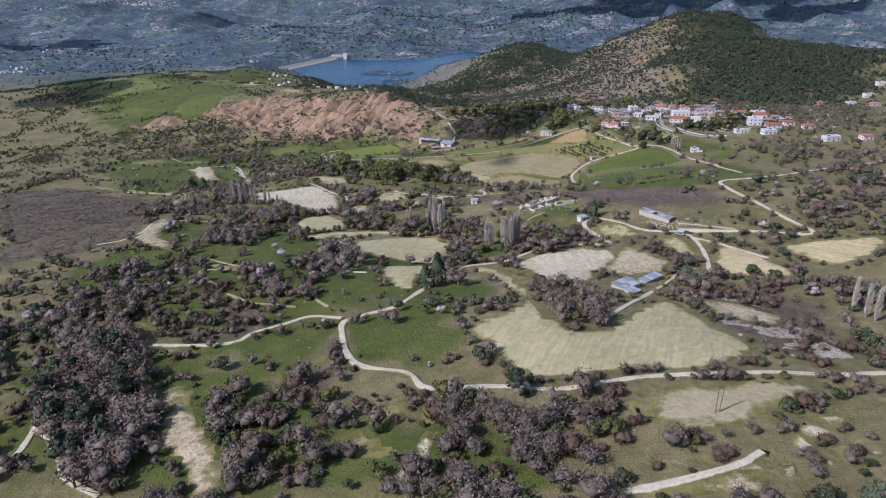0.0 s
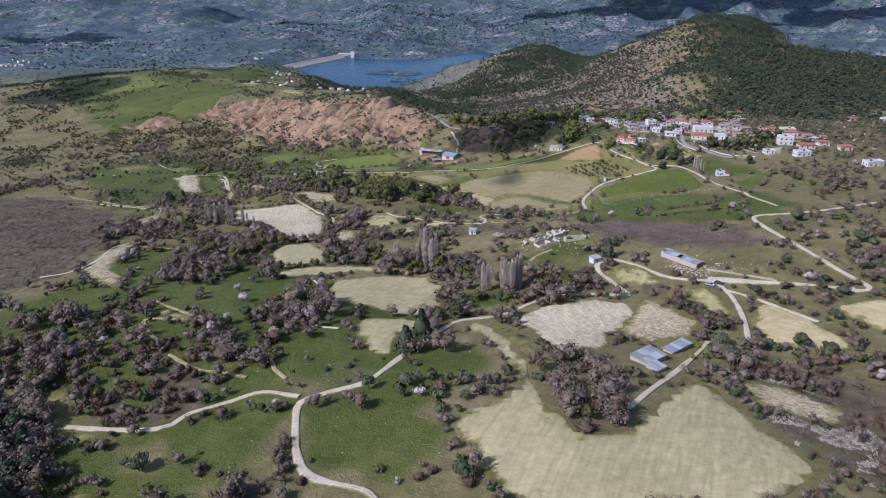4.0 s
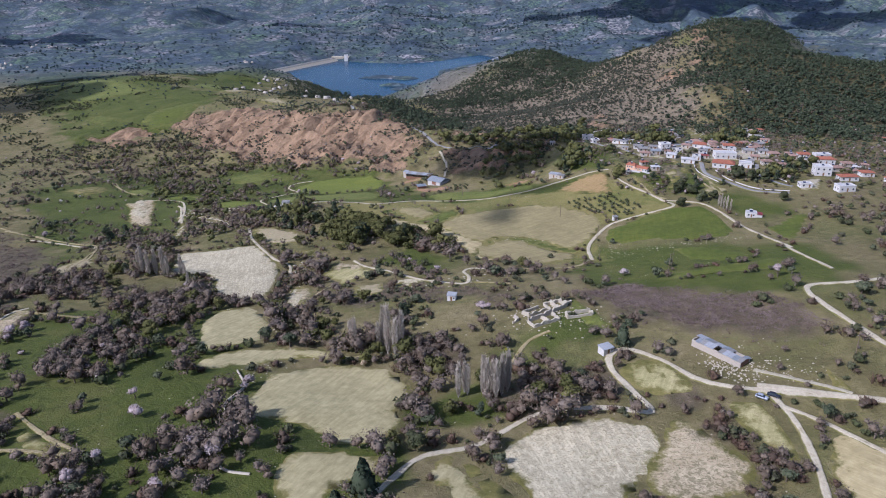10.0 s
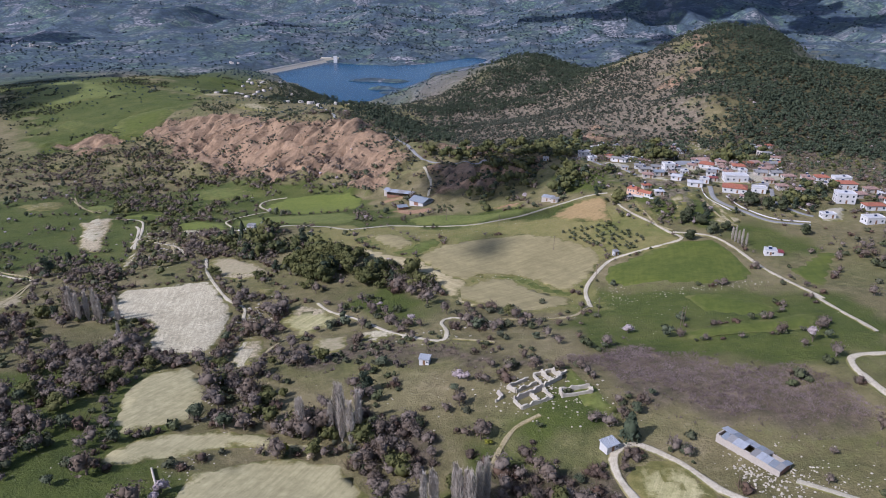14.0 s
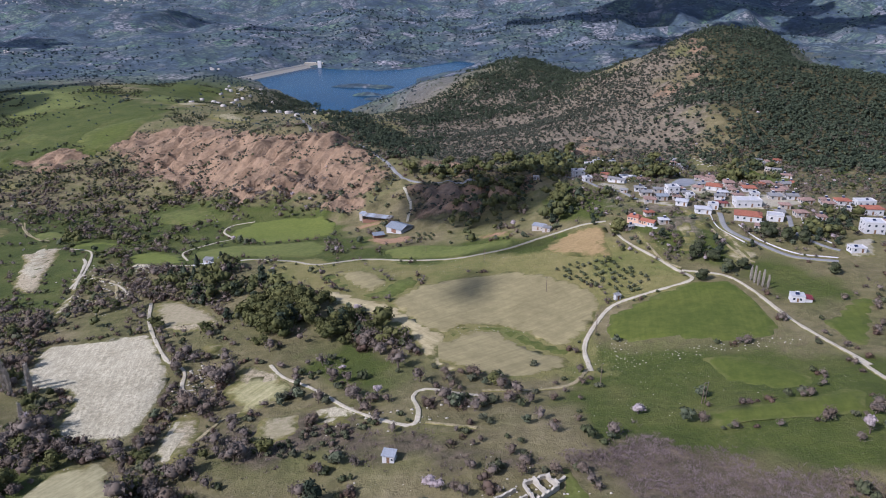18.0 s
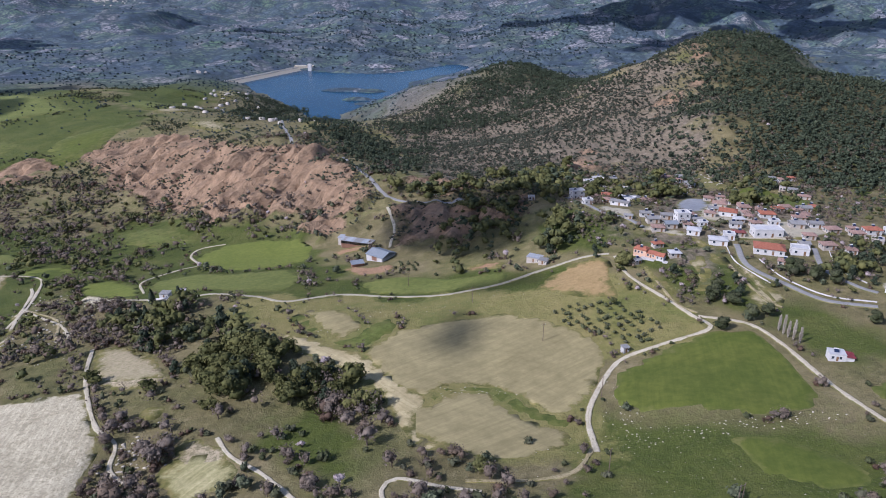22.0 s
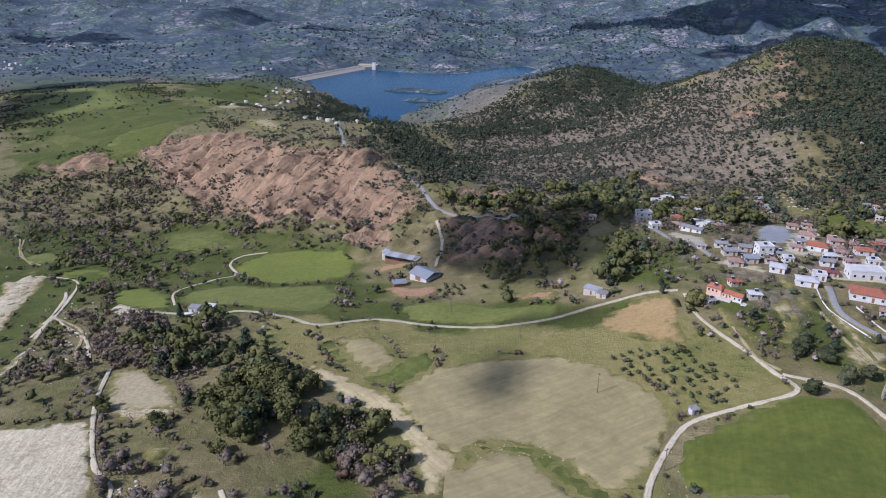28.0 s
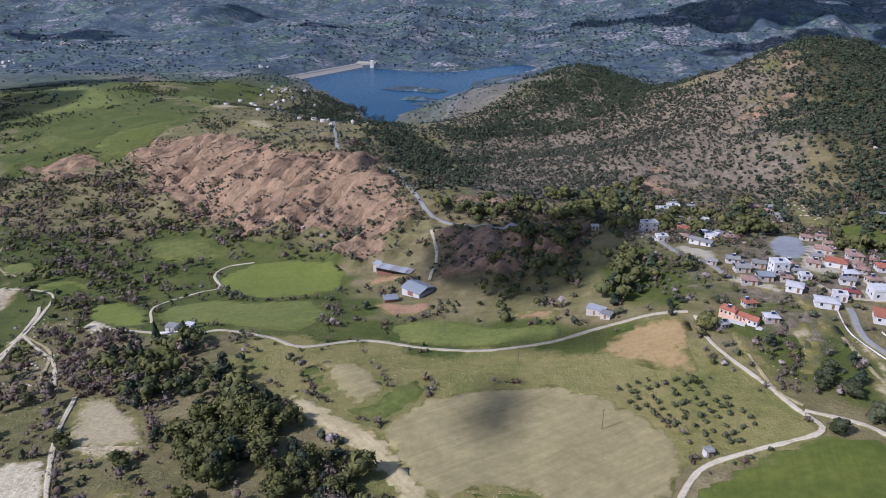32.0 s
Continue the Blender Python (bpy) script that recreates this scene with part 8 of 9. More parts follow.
def derelict_shed():
    x, y = 110.5, 339.5
    z = float(ground_z(x, y)) + 0.2
    top = empty("derelict_shed", x, y, z, -55)
    top.scale = (0.9, 0.85, 0.75)
    w, d = 21.0, 6.0
    for s in (-1, 1):
        part("long_wall", box(-w / 2, w / 2, s * (d / 2 - .2) - .2, s * (d / 2 - .2) + .2, -2, 2.4), "stone", top)
        part("end_wall", box(s * (w / 2 - .2) - .2, s * (w / 2 - .2) + .2, -d / 2 + .403, d / 2 - .403, -2, 2.6), "rust" if s > 0 else "stone", top)
    n = 11
    for i in range(n):
        for j in range(2):
            if (i, j) in ((0, 0), (5, 0), (9, 1), (8, 1)):
                continue
            a, b = -w / 2 - .4 + i * (w + .8) / n, -w / 2 - .4 + (i + 1) * (w + .8) / n - .05
            u, v = (-d / 2 - .5, -0.03) if j == 0 else (0.03, d / 2 + .5)
            zu, zv = (2.6, 3.3) if j == 0 else (3.3, 2.6)
            e, s = random.uniform(-0.1, 0.08), random.uniform(-0.12, 0.12)
            part("roof_sheet", slab([(a, u, zu + e), (b, u, zu + e + s), (b, v, zv + e + s), (a, v, zv + e)], 0.06), ("sky", "sky", "grey", "blue")[(i * 3 + j) % 4], top)
    for i in range(10):
        a = -w / 2 + 0.9 + i * (w - 1.8) / 9
        part("rafter", slab([(a - .08, -d / 2, 2.5), (a + .08, -d / 2, 2.5), (a + .08, 0, 3.2), (a - .08, 0, 3.2)], 0.14), "wood", top)
    tagged(top, "derelict long shed with broken pale blue roof sheets", "shed")
    # fallen stone and scrap beside it
    bm = bmesh.new()
    for i in range(150):
        u, v = random.gauss(7, 6), random.gauss(-6, 2.2)
        s = random.uniform(0.15, 0.55)
        r = Matrix.Rotation(radians(-55), 4, "Z") @ Vector((u, v, 0))
        px, py = x + r.x, y + r.y
        m = Matrix.Translation((px, py, float(ground_z(px, py)) + s * 0.25)) @ Euler((random.random(), random.random(), random.random() * 6)).to_matrix().to_4x4()
        bmesh.ops.create_cube(bm, size=s, matrix=m @ Matrix.Diagonal((1.4, 1, 0.6, 1)))
    me = bpy.data.meshes.new("rubble_heap")
    bm.to_mesh(me)
    bm.free()
    me.materials.append(B["rubble"])
    tagged(new("rubble_heap", me), "pale rubble and scrap strewn beside the derelict shed", "rubble", kind="stuff")


def hut(name, x, y, w, d, h, turn, wall, roof, label, lift=0.35):
    top = empty(name, x, y, float(ground_z(x, y)) + 0.15, turn)
    part("wall", box(-w / 2, w / 2, -d / 2, d / 2, -1.2, h), wall, top)
    part("roof", slab([(-w / 2 - .3, -d / 2 - .3, h + .08), (w / 2 + .3, -d / 2 - .3, h + .08), (w / 2 + .3, d / 2 + .3, h + .08 + lift), (-w / 2 - .3, d / 2 + .3, h + .08 + lift)], 0.1), roof, top)
    bm = box(-w / 2 + .04, w / 2 - .04, d / 2 - .12, d / 2 - .02, h, h + lift - 0.08)
    part("upper_wall", bm, wall, top)
    part("door", box(-0.45, 0.45, -d / 2 - .06, -d / 2 + .02, 0, 1.95, 0.02), "door", top)
    window_part(top, w * 0.32, -d / 2 - .02, 1.35, 0.6, 0.7, 0)
    return tagged(top, label, "shed")


lone_house()
red_house()
long_barn()
blue_sheds()
derelict_shed()
hut("field_shed", 73.4, 345.4, 4.2, 3.2, 2.2, 28, "concrete", "sky", "small shed with a pale blue roof at the road bend")
hut("field_hut", 20.0, 405.5, 3.6, 3.0, 2.4, -12, "white", "sky", "white hut with a pale sheet roof among shrubs")
hut("pump_hut", 117.0, 525.8, 2.6, 2.2, 2.3, 20, "concrete", "grey", "small grey pump hut at the orchard corner", 0.2)
hut("tool_shed", 94.8, 623.0, 7.5, 4.5, 2.6, -30, "pale", "sky", "tool shed with pale blue roof sheets")
hut("tool_shed", 98.5, 617.5, 4.5, 3.5, 2.2, -30, "pale", "grey", "grey-roofed tool shed beside bushes")
hut("farm_hut", -104.0, 630.5, 5.0, 4.0, 2.6, -8, "white", "grey", "white farm hut behind cypress trees")
hut("farm_hut", -95.5, 631.0, 4.0, 3.4, 2.5, -8, "white", "flat", "white farm hut beside the gravel road")


def ruins():
    """Roofless stone walls of an abandoned farm."""
    top = empty("ruined_farm", 57.0, 376.0, float(ground_z(57, 376)), 24)
    gx0, gy0 = 57.0, 376.0

    def wall_run(x0, y0, x1, y1, h, t=0.6):
        bm = bmesh.new()
        n = max(3, int(math.hypot(x1 - x0, y1 - y0) / 0.9))
        c, s = math.cos(radians(24)), math.sin(radians(24))
        ux, uy = (y1 - y0) / math.hypot(x1 - x0, y1 - y0), -(x1 - x0) / math.hypot(x1 - x0, y1 - y0)
        rings = []
        for i in range(n + 1):
            px, py = x0 + (x1 - x0) * i / n, y0 + (y1 - y0) * i / n
            g = float(ground_z(gx0 + px * c - py * s, gy0 + px * s + py * c)) - top.location.z
            hh, w = h * random.uniform(0.45, 1.1), t * random.uniform(0.4, 0.6)
            rings.append([bm.verts.new((px + ux * k, py + uy * k, q)) for k, q in ((-w, g - 0.5), (-w * 0.9, g + hh * random.uniform(.85, 1)), (w * 0.9, g + hh), (w, g - 0.5))])
        for p, q in zip(rings, rings[1:]):
            for k in range(4):
                bm.faces.new((p[k], p[(k + 1) % 4], q[(k + 1) % 4], q[k]))
        bm.faces.new(rings[0])
        bm.faces.new(rings[-1])
        bmesh.ops.recalc_face_normals(bm, faces=bm.faces[:])
        part("wall", bm, random.choice(["rubble", "rubble", "rubble", "stone"]), top)
    for r in ((-9, -6, 2, -6), (-9, -6, -9, -1), (2, -6, 2, 0), (-9, -1, 2, 0), (-3, -6, -3, 0), (3, 1, 11, 3), (11, 3, 11, 9), (11, 9, 4, 9), (4, 9, 3, 1), (7, 2, 7, 9),
              (-6, 3, 2, 4), (-6, 3, -7, 7), (-7, 7, 1, 8), (5, -7, 14, -10), (14, -10, 15, -7), (5, -7, 6, -4), (6, -4, 15, -7), (-14, 2, -11, 3), (-11, 3, -11, 6), (12, 5, 15, 6)):
        wall_run(*r, random.uniform(1.1, 2.3), 0.75)
    tagged(top, "roofless pale stone ruins of an abandoned farm", "ruin")


ruins()


def utility_pole(x, y, h=8.5, turn=0.0, double=False):
    top = empty("utility_pole", x, y, float(ground_z(x, y)), turn)
    for dx in ((-1.1, 0.2), (1.1, 0.6)) if double else ((0, 0),):
        bm = bmesh.new()
        bmesh.ops.create_cone(bm, cap_ends=True, segments=8, radius1=0.16, radius2=0.10, depth=h + 1, matrix=Matrix.Translation((dx[0] * (1 if not double else 0.6), 0, h / 2 - 0.5)) @ Matrix.Rotation(0.12 * dx[1] if double else 0, 4, "Y"))
        part("pole", bm, "wood", top)
    part("crossarm", box(-0.9, 0.9, -0.06, 0.06, h - 0.7, h - 0.56), "wood", top)
    for ix in (-0.75, 0, 0.75):
        bm = bmesh.new()
        bmesh.ops.create_cone(bm, cap_ends=True, segments=6, radius1=0.07, radius2=0.04, depth=0.22, matrix=Matrix.Translation((ix, 0, h - 0.46)))
        part("insulator", bm, "steel", top)
    tagged(top, "weathered wooden utility pole with a crossarm", "utility pole", "utility poles")


for px, py, pt in ((86.8, 540.7, 20), (92.5, 450.4, 40), (100.9, 495.6, 30), (28.1, 624.4, 10), (20.0, 150.0, 10), (150.0, 330.0, 30), (60.0, 585.0, 15)):
    utility_pole(px, py, 8.5, pt)
utility_pole(68.7, 148.8, 8.0, 15, True)
utility_pole(119.0, 424.7, 8.0, 25, True)


def car(x, y, turn, paint, label):
    top = empty("car", x, y, float(ground_z(x, y)) + 0.3, turn)
    top.scale = (0.88, 0.88, 0.88)
    bm = box(-2.1, 2.1, -0.86, 0.86, 0.28, 0.85, 0.1)
    part("body", bm, paint, top)
    bm = bmesh.new()
    v = [bm.verts.new(p) for p in ((-1.7, -.78, .83), (1.0, -.78, .83), (1.0, .78, .83), (-1.7, .78, .83), (-1.35, -.62, 1.42), (0.35, -.62, 1.42), (0.35, .62, 1.42), (-1.35, .62, 1.42))]
    for f in ((0, 1, 5, 4), (1, 2, 6, 5), (2, 3, 7, 6), (3, 0, 4, 7)):
        bm.faces.new([v[i] for i in f])
    part("windows", bm, "pane", top)
    part("roof", box(-1.38, 0.38, -.64, .64, 1.41, 1.47, 0.02), paint, top)
    for wx in (-1.3, 1.35):
        for wy in (-0.82, 0.82):
            bm = bmesh.new()
            bmesh.ops.create_cone(bm, cap_ends=True, segments=14, radius1=0.32, radius2=0.32, depth=0.2, matrix=Matrix.Translation((wx, wy, 0.32)) @ Matrix.Rotation(math.pi / 2, 4, "X"))
            wheel = part("wheel", bm, "tyre", top)
            bm = bmesh.new()
            bmesh.ops.create_cone(bm, cap_ends=True, segments=10, radius1=0.19, radius2=0.19, depth=0.03, matrix=Matrix.Translation((wx, wy * 1.13, 0.32)) @ Matrix.Rotation(math.pi / 2, 4, "X"))
            part("rim", bm, "steel", wheel)
    for ly in (-0.6, 0.6):
        part("headlight", box(2.08, 2.12, ly - .17, ly + .17, 0.55, 0.7), "white", top)
    tagged(top, label, "car", "cars parked on the dirt road")


car(113.6, 312.6, -38, "car_silver", "silver estate car parked at the edge of the track")
car(117.2, 312.8, -35, "car_dark", "dark hatchback parked beside the silver car")


def dam():
    a, b = Vector((-452, 1992, 0)), Vector((-326, 2252, 0))
    d = (b - a).normalized()
    n = Vector((d.y, -d.x, 0))
    top = new("dam")
    top.location = (0, 0, 0)
    bm = bmesh.new()
    sec = [(-60, -175), (-6, -142.5), (6, -142.5), (46, -168)]
    ring = [[bm.verts.new((p.x + n.x * s, p.y + n.y * s, z)) for s, z in sec] for p in (a, b)]
    for i in range(3):
        bm.faces.new((ring[0][i], ring[0][i + 1], ring[1][i + 1], ring[1][i]))
    for r in ring:
        bm.faces.new(r)
    bmesh.ops.recalc_face_normals(bm, faces=bm.faces[:])
    part("embankment", bm, "rubble", top, "pale rockfill embankment")
    for s in (-5.5, 5.5):
        bm = bmesh.new()
        w = 0.4
        q = [bm.verts.new((p.x + n.x * (s + e), p.y + n.y * (s + e), z)) for p in (a, b) for e in (-w, w) for z in (-142.4, -141.4)]
        bmesh.ops.convex_hull(bm, input=q)
        part("parapet", bm, "concrete", top)
    c = b + d * 8 + n * 40
    part("intake_tower", box(c.x - 5, c.x + 5, c.y - 5, c.y + 5, -165, -132), "white", top, "white intake tower")
    c = b + d * 30 + n * 5
    part("spillway", box(c.x - 26, c.x + 26, c.y - 6, c.y + 14, -160, -141), "rubble", top)
    tagged(top, "long pale embankment dam with an intake tower", "dam")


dam()


def wall_line(name, pts, h, t, mat, label):
    line = smooth_line(pts, 2.0)
    g = np.gradient(line, axis=0)
    g /= np.hypot(g[:, 0], g[:, 1])[:, None]
    side = np.stack([-g[:, 1], g[:, 0]], 1) * t / 2
    z = ground_z(line[:, 0], line[:, 1])
    v = np.concatenate([np.c_[line - side, z - 1], np.c_[line - side, z + h], np.c_[line + side, z + h], np.c_[line + side, z - 1]])
    n = len(line)
    f = []
    for k in range(3):
        i = np.arange(n - 1)
        f.append(np.stack([k * n + i, k * n + i + 1, (k + 1) * n + i + 1, (k + 1) * n + i], 1))
    tagged(new(name, mesh_of(name, v, np.concatenate(f), [B[mat]])), label, "wall")


wall_line("garden_wall", [(-112, 626.5), (-104, 626), (-96, 625.5), (-88, 626)], 1.2, 0.25, "white", "low white garden wall along the farm road")
wall_line("roadside_wall", [(197, 590), (199.5, 569), (211, 551), (226, 543.5)], 0.5, 0.3, "concrete", "concrete roadside retaining wall in the village")
wall_line("roadside_wall", [(189, 612), (185.5, 588), (193, 562)], 0.5, 0.3, "concrete", "concrete wall along the village road")
wall_line("roadside_wall", [(236, 602), (228, 577), (232, 561)], 0.5, 0.3, "concrete", "concrete wall along the upper village road")
wall_line("dry_stone_wall", [(-44, 306), (-52, 318), (-50, 332), (-56, 345)], 0.7, 0.6, "rubble", "tumbled dry stone wall between fields")
wall_line("dry_stone_wall", [(-43, 283), (-39, 280), (-33, 279)], 0.5, 0.6, "rubble", "tumbled dry stone wall beside almond trees")


# ---- single trees that stand out ----


def single(name, trunk_crown, bark, leaf, x, y, turn, label, category="tree", group=""):
    (tv, tf), (cv, cf) = trunk_crown
    top = empty(name, x, y, float(ground_z(x, y)), turn)
    for n, v, f, m in (("trunk", tv, tf, bark), ("crown", cv, cf, leaf)):
        new(n, mesh_of(n, v, f, [m])).parent = top
    return tagged(top, label, category, group)


for i, (x, y, s) in enumerate([(-17, 365, .9), (-4, 361, 1.15), (-1, 359, 1.05), (1, 363, .95), (-6, 366, 1.1), (-8, 365, .8), (22, 326, .85), (25, 327, .75),
                               (31, 324, .9), (34, 323, .95), (36, 325, .85), (33, 327, .9), (30, 327, .8), (38, 327, .9), (24, 329, .8), (-140, 469, .9),
                               (-137, 471, 1.0), (-132, 469, .95), (-146, 475, .9), (-107, 438, .7), (-129, 467, .8), (144, 220, .75), (145, 214, .8), (146, 210, .8),
                               (-148, 476, .9), (-19, 369, .75), (-123, 470, .85), (-118, 462, .6)]):
    plant("poplar", i % V, x, y, 1.15 * s, i * 1.7)
for i, (x, y) in enumerate([(177.1, 522.3), (177.7, 519.8), (178.5, 517.2), (177.0, 525.9), (179.6, 514.5)]):
    plant("poplar", i % V, x, y, 0.55, i, "slim leafless pale poplar in a row by the track")
for x, y, h, r in ((-2, 270, 11, 3.7), (-7, 259, 9.5, 3.5), (80, 349, 9, 2.6), (-106, 596, 10, 2.0), (-100, 594, 9, 2.0), (-92, 618, 9, 2.4), (-108, 622, 8, 1.8)):
    single("cypress", spire_tree(h, r, 420), BARK, LEAF["pine"], x, y, x * 7, "dark green cypress with a pointed crown", group="cypresses by the tracks")
for x, y, r in ((9.5, 293, 3.2), (157, 531, 3.2), (171, 537, 3.4), (-89, 607, 4.2), (178, 538, 3.0), (169, 550, 3.0), (163, 558, 3.4), (167, 564, 3.0), (169, 552, 2.6), (161, 555, 2.6),
                (126, 260, 2.8), (132, 254, 2.6), (214, 525, 3.0), (205, 572, 4.2), (211, 566, 4.0), (218, 562, 3.6)):
    single("evergreen_oak", (STEMS[0], leafy(r, r * 2.1, 9, 70, 0.34, 0.1, BALL2)), BARK, LEAF["shrub"], x, y, x * 5, "dense dark green rounded evergreen tree", group="rounded evergreen trees")
single("carob_tree", (STEMS[1], leafy(4.6, 7.5, 11, 80, 0.4, 0.1, BALL2)), BARK, LEAF["oak"], 134.5, 596.5, 20, "large olive-green tree beside the villa")


def palm(x, y):
    trunk = stick((0, 0, -0.4), (0.1, 0, 2.6), 0.28, 0.22, 7)
    fr = []
    for i in range(26):
        a, e = i * 2.4, rng.uniform(0.0, 1.1)
        d = np.array([math.cos(a) * math.cos(e), math.sin(a) * math.cos(e), math.sin(e)])
        pts = [np.array([0.1, 0, 2.6]) + d * t + np.array([0, 0, -0.22 * t * t]) for t in np.linspace(0, 2.3, 5)]
        side = np.cross(d, (0, 0, 1))
        side /= np.linalg.norm(side)
        w = [0.05, 0.30, 0.34, 0.24, 0.02]
        v = np.concatenate([[p - side * k, p + side * k + (0, 0, 0)] for p, k in zip(pts, w)])
        f = np.array([q for j in range(4) for q in ((2 * j, 2 * j + 1, 2 * j + 3), (2 * j, 2 * j + 3, 2 * j + 2))])
        fr.append((v, f))
    single("palm_tree", (trunk, joined(fr)), BARK, LEAF["olive"], x, y, 0, "short palm tree with spread fronds beside the track")


palm(-51, 225)
for x, y, s in ((-6, 136, 3.4), (-2, 133, 3.0), (2, 136, 2.8), (-10, 134, 2.6), (-4, 131, 2.6), (5, 133, 2.2), (-38, 397, 2.2), (-39, 394, 2.2), (-29, 370, 2.2), (-27, 367, 2.2), (28, 302, 2.2), (-129, 468, 2.2)):
    ob = new("reed_clump", mesh_of("reed_clump", *tuft(s, 320, 0.07, 1.3), [LEAF["reed"]]))
    ob.location = (x, y, float(ground_z(x, y)))
    tagged(ob, "clump of dry straw-coloured reeds", "reeds", "clumps of dry reeds")
for x, y, s in ((-104, 462, 2.5), (-30, 372, 2.6), (-12, 352, 2.4), (-21, 357, 2.2), (-93, 168, 1.6), (-60, 205, 1.4), (87, 253, 1.6), (92, 262, 1.4), (40, 352, 2.0)):
    v, f = leafy(s * 0.75, s, 4, 40, 0.2)
    ob = new("broom_bush", mesh_of("broom_bush", v, f, [LEAF["reed" if x in (-104, -30, -12) else "yellow"]]))
    ob.location = (x, y, float(ground_z(x, y)))
    tagged(ob, "straw-yellow broom bush in rough grass", "shrub", "yellow bushes")


def boulders(name, rows, label):
    """Loose pale stones strewn along field edges and banks."""
    out = []
    for cx, cy, sx, sy, n, s in rows:
        for _ in range(n):
            x, y = rng.normal(cx, sx), rng.normal(cy, sy)
            v, f = BALL1
            q = v * (1 + rng.uniform(-0.3, 0.3, (len(v), 1))) * s * rng.uniform(0.4, 1.5) * np.array([1, 0.8, 0.6])
            out.append((q + (x, y, float(ground_z(x, y))), f))
    ob = new(name, mesh_of(name, *joined(out), [B["rubble"]]))
    tagged(ob, label, "rocks", kind="stuff")


boulders("pale_stones", [(140, 466, 18, 2.5, 110, 0.26), (106, 478, 3, 12, 60, 0.24), (62, 506, 14, 3, 90, 0.24), (20, 590, 30, 6, 60, 0.22), (-55, 395, 4, 16, 70, 0.3), (-46, 350, 6, 12, 60, 0.3), (57, 376, 9, 7, 130, 0.35), (72, 367, 6, 4, 50, 0.3), (118, 330, 6, 5, 60, 0.3), (126, 326, 8, 3, 60, 0.28), (-60, 290, 30, 30, 84, 0.22), (-45, 250, 25, 20, 56, 0.19), (20, 380, 25, 15, 42, 0.28), (60, 300, 25, 12, 62, 0.22), (90, 470, 20, 10, 42, 0.22), (120, 440, 30, 14, 62, 0.19),
                         (10, 200, 30, 20, 56, 0.19), (-20, 560, 20, 14, 42, 0.22), (120, 335, 10, 8, 42, 0.22), (150, 575, 20, 14, 42, 0.25), (-70, 440, 15, 15, 42, 0.28)],
         "pale loose stones strewn along the field edges")
boulders("chalk_outcrop", [(-57, 466, 5, 9, 50, .6), (-64, 478, 4, 6, 40, .6), (-150, 600, 8, 16, 60, .7), (-178, 640, 6, 12, 50, .7), (20, 430, 14, 4, 40, .5), (-136, 575, 5, 12, 50, .6), (253, 806, 9, 16, 60, 1.0)],
         "white chalk banks along the stream bed")


# ---- clouds whose shadows lie on the land ----
def cloud_material():
    m, t, b = nodes_of("cloud", 1.0)
    b.inputs["Base Color"].default_value = (0.85, 0.86, 0.88, 1)
    b.inputs["Specular IOR Level"].default_value = 0.0
    return m


CLOUD = cloud_material()


def cloud(gx0, gy0, rx, ry, n, puff, high=900.0):
    """A flat fair-weather cloud of many puffs, above the land that it shades."""
    gz0 = float(base_height(gx0, gy0))
    s = (high - gz0) / to_sun.z
    cx, cy = gx0 + to_sun.x * s, gy0 + to_sun.y * s
    out = []
    for _ in range(n):
        a, q = rng.uniform(0, 6.28), math.sqrt(rng.uniform(0, 1))
        v, f = BALL1
        k = puff * rng.uniform(0.5, 1.2) * (1.15 - 0.6 * q)
        out.append((v * (1 + rng.uniform(-0.25, 0.25, (len(v), 1))) * k * np.array([1, 1, 0.5]) + (cx + math.cos(a) * q * rx, cy + math.sin(a) * q * ry, high + k * 0.3 * rng.uniform(-1, 1)), f))
    ob = new("cloud", mesh_of("cloud", *joined(out), [CLOUD], True))
    tagged(ob, "small white fair-weather cloud drifting over the valley", "cloud", kind="structure")


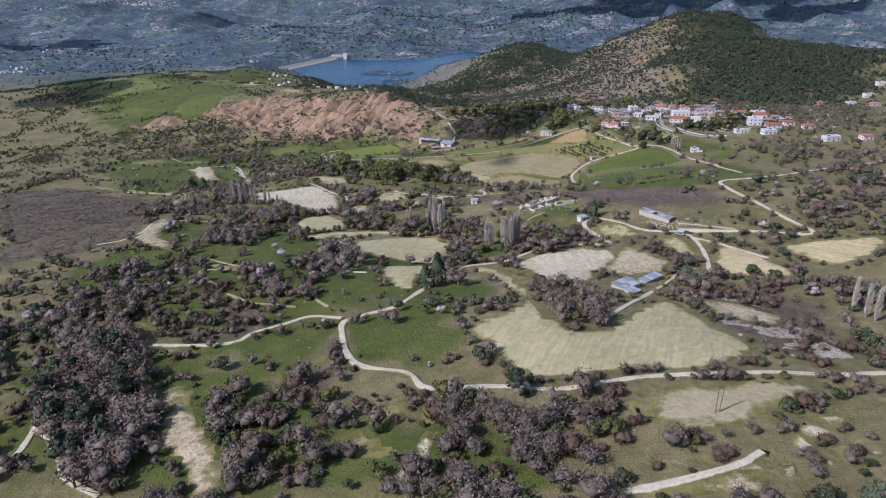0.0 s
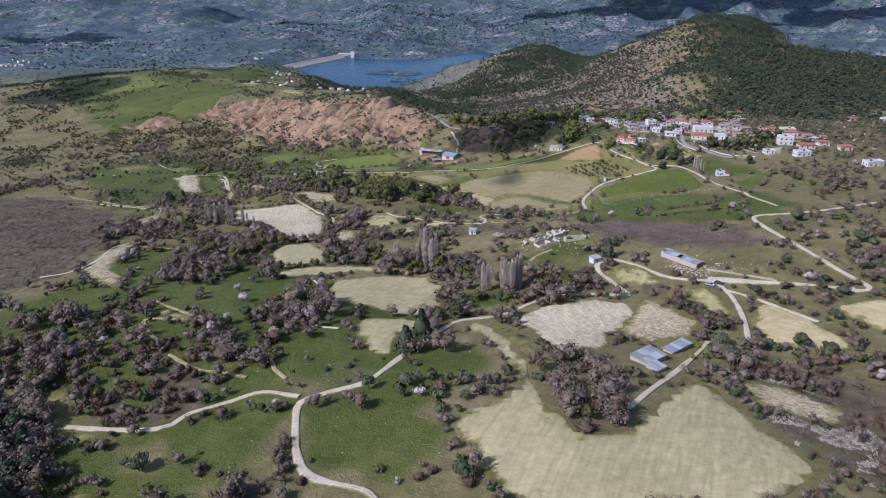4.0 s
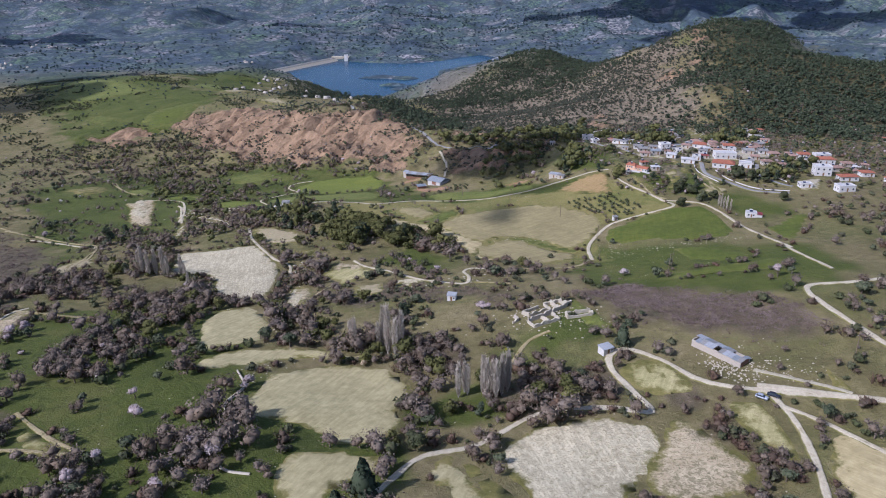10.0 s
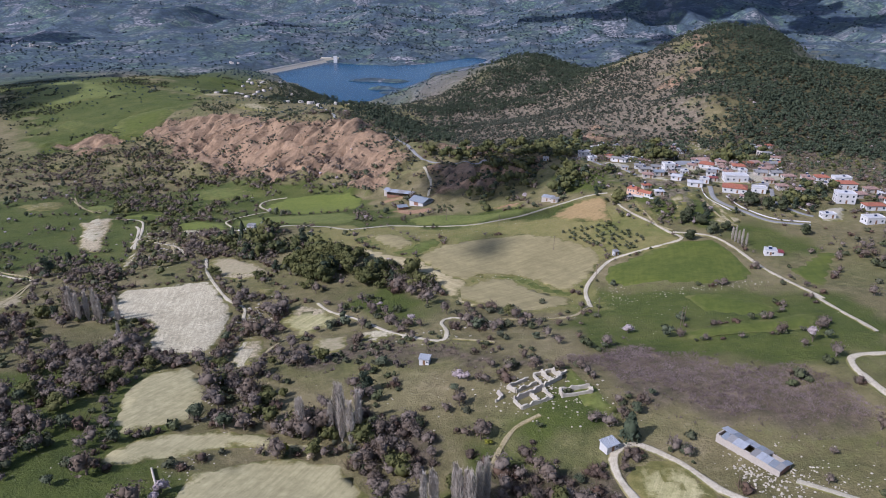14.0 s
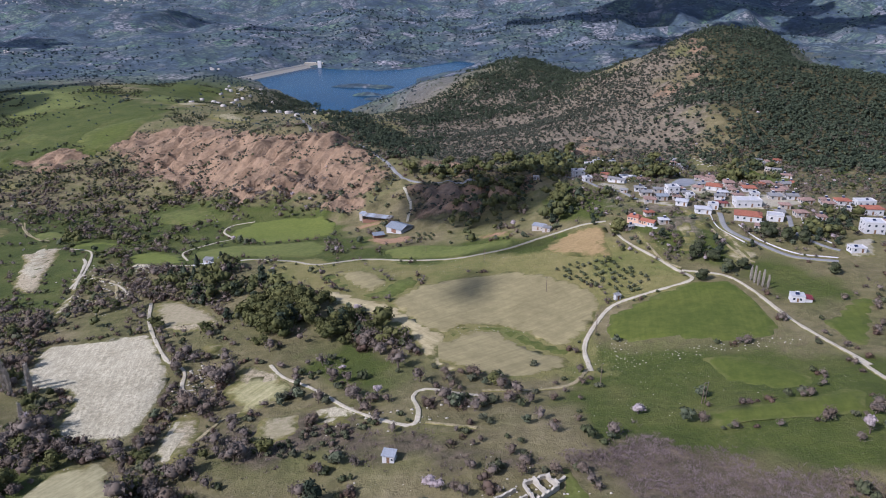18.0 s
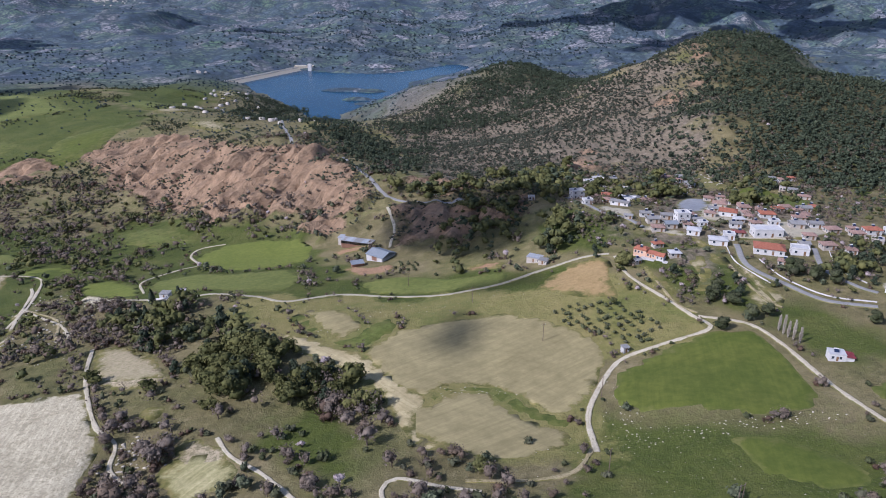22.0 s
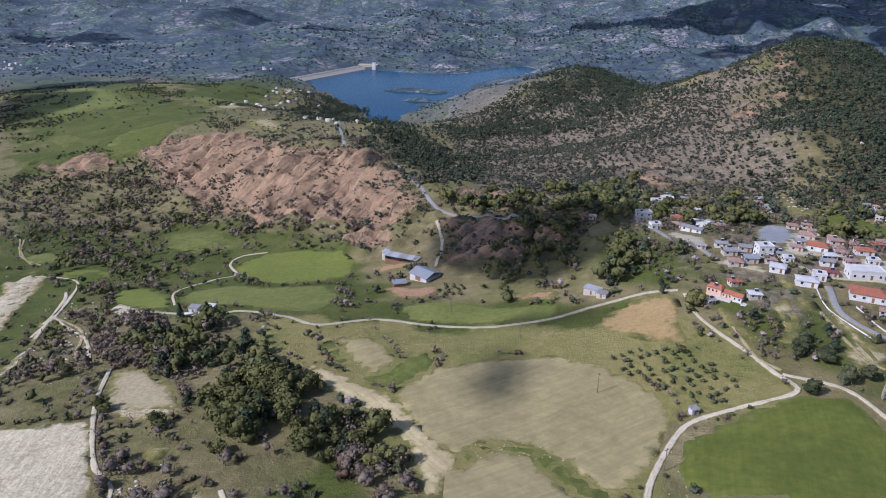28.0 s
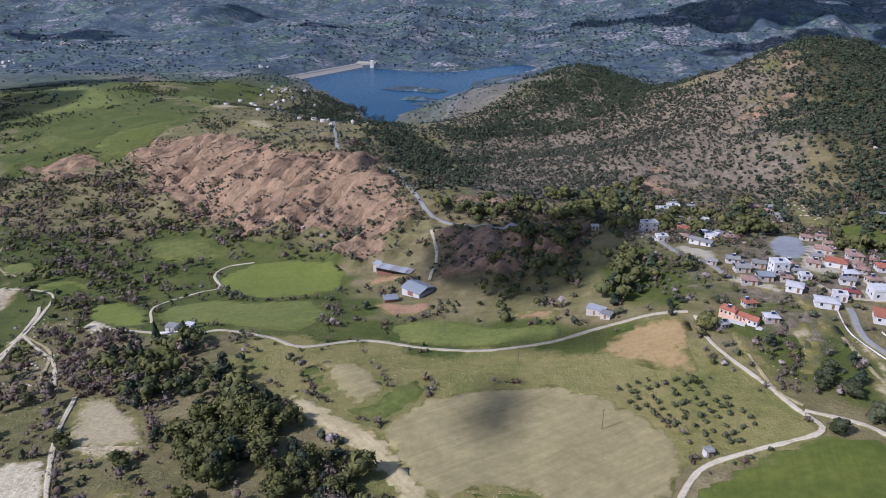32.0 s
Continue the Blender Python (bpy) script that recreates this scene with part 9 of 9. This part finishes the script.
cloud(74, 716, 44, 56, 320, 19)
cloud(104, 742, 40, 30, 160, 16)
cloud(92, 712, 38, 42, 170, 16)
cloud(54, 748, 34, 18, 110, 13)
cloud(38, 722, 32, 42, 170, 15)
cloud(52, 556, 12, 24, 46, 4.5)
cloud(78, 604, 34, 10, 40, 4.5)
cloud(-690, 1350, 90, 120, 200, 45)
cloud(-760, 1640, 110, 110, 180, 48)
cloud(-690, 1660, 60, 30, 40, 26)
cloud(-583, 2843, 100, 120, 60, 45)
cloud(-1103, 3381, 170, 120, 60, 50)
cloud(-1400, 2690, 170, 90, 60, 50)
cloud(490, 2880, 190, 90, 100, 55)
cloud(690, 2760, 170, 110, 100, 60)
cloud(960, 2900, 300, 170, 150, 85)
cloud(640, 2250, 80, 60, 60, 32)
cloud(810, 2440, 140, 55, 70, 38)
cloud(1060, 2490, 160, 75, 90, 45)
cloud(1310, 2540, 180, 120, 110, 55)
cloud(1200, 2830, 220, 130, 120, 70)
cloud(1450, 3150, 300, 260, 120, 95)



def distant_village(spots):
    """Far hamlets: many small gabled houses with pale walls, joined."""
    out = []
    for cx, cy, rx, ry, n in spots:
        for _ in range(n):
            x, y = rng.normal(cx, rx), rng.normal(cy, ry)
            w, d, h, a = rng.uniform(5, 9), rng.uniform(4, 6), rng.uniform(1.8, 3.0), rng.uniform(0, 3.1)
            z = float(ground_z(x, y))
            v = np.array([(-w, -d, -3), (w, -d, -3), (w, d, -3), (-w, d, -3), (-w, -d, h), (w, -d, h), (w, d, h), (-w, d, h), (-w, 0, h + 1.5), (w, 0, h + 1.5)], float) * (0.5, 0.5, 1)
            c, s = math.cos(a), math.sin(a)
            v = np.stack([v[:, 0] * c - v[:, 1] * s + x, v[:, 0] * s + v[:, 1] * c + y, v[:, 2] + z], 1)
            f = np.array([(0, 1, 5), (0, 5, 4), (1, 2, 6), (1, 6, 5), (2, 3, 7), (2, 7, 6), (3, 0, 4), (3, 4, 7), (4, 5, 9), (4, 9, 8), (6, 7, 8), (6, 8, 9), (5, 6, 9), (7, 4, 8)])
            out.append((v, f))
    ob = new("distant_village", mesh_of("distant_village", *joined(out), [B["pale"]]))
    tagged(ob, "pale houses of distant hamlets on the far slopes", "village", kind="stuff")


distant_village([(-1662, 4179, 70, 50, 60), (-1241, 2098, 40, 30, 25), (-1272, 2454, 40, 25, 14), (-2161, 4089, 60, 50, 20), (-311, 1438, 40, 40, 6), (-349, 1608, 40, 60, 16), (-191, 1233, 35, 25, 7), (-533, 2084, 12, 10, 5), (-300, 1500, 20, 20, 4)])
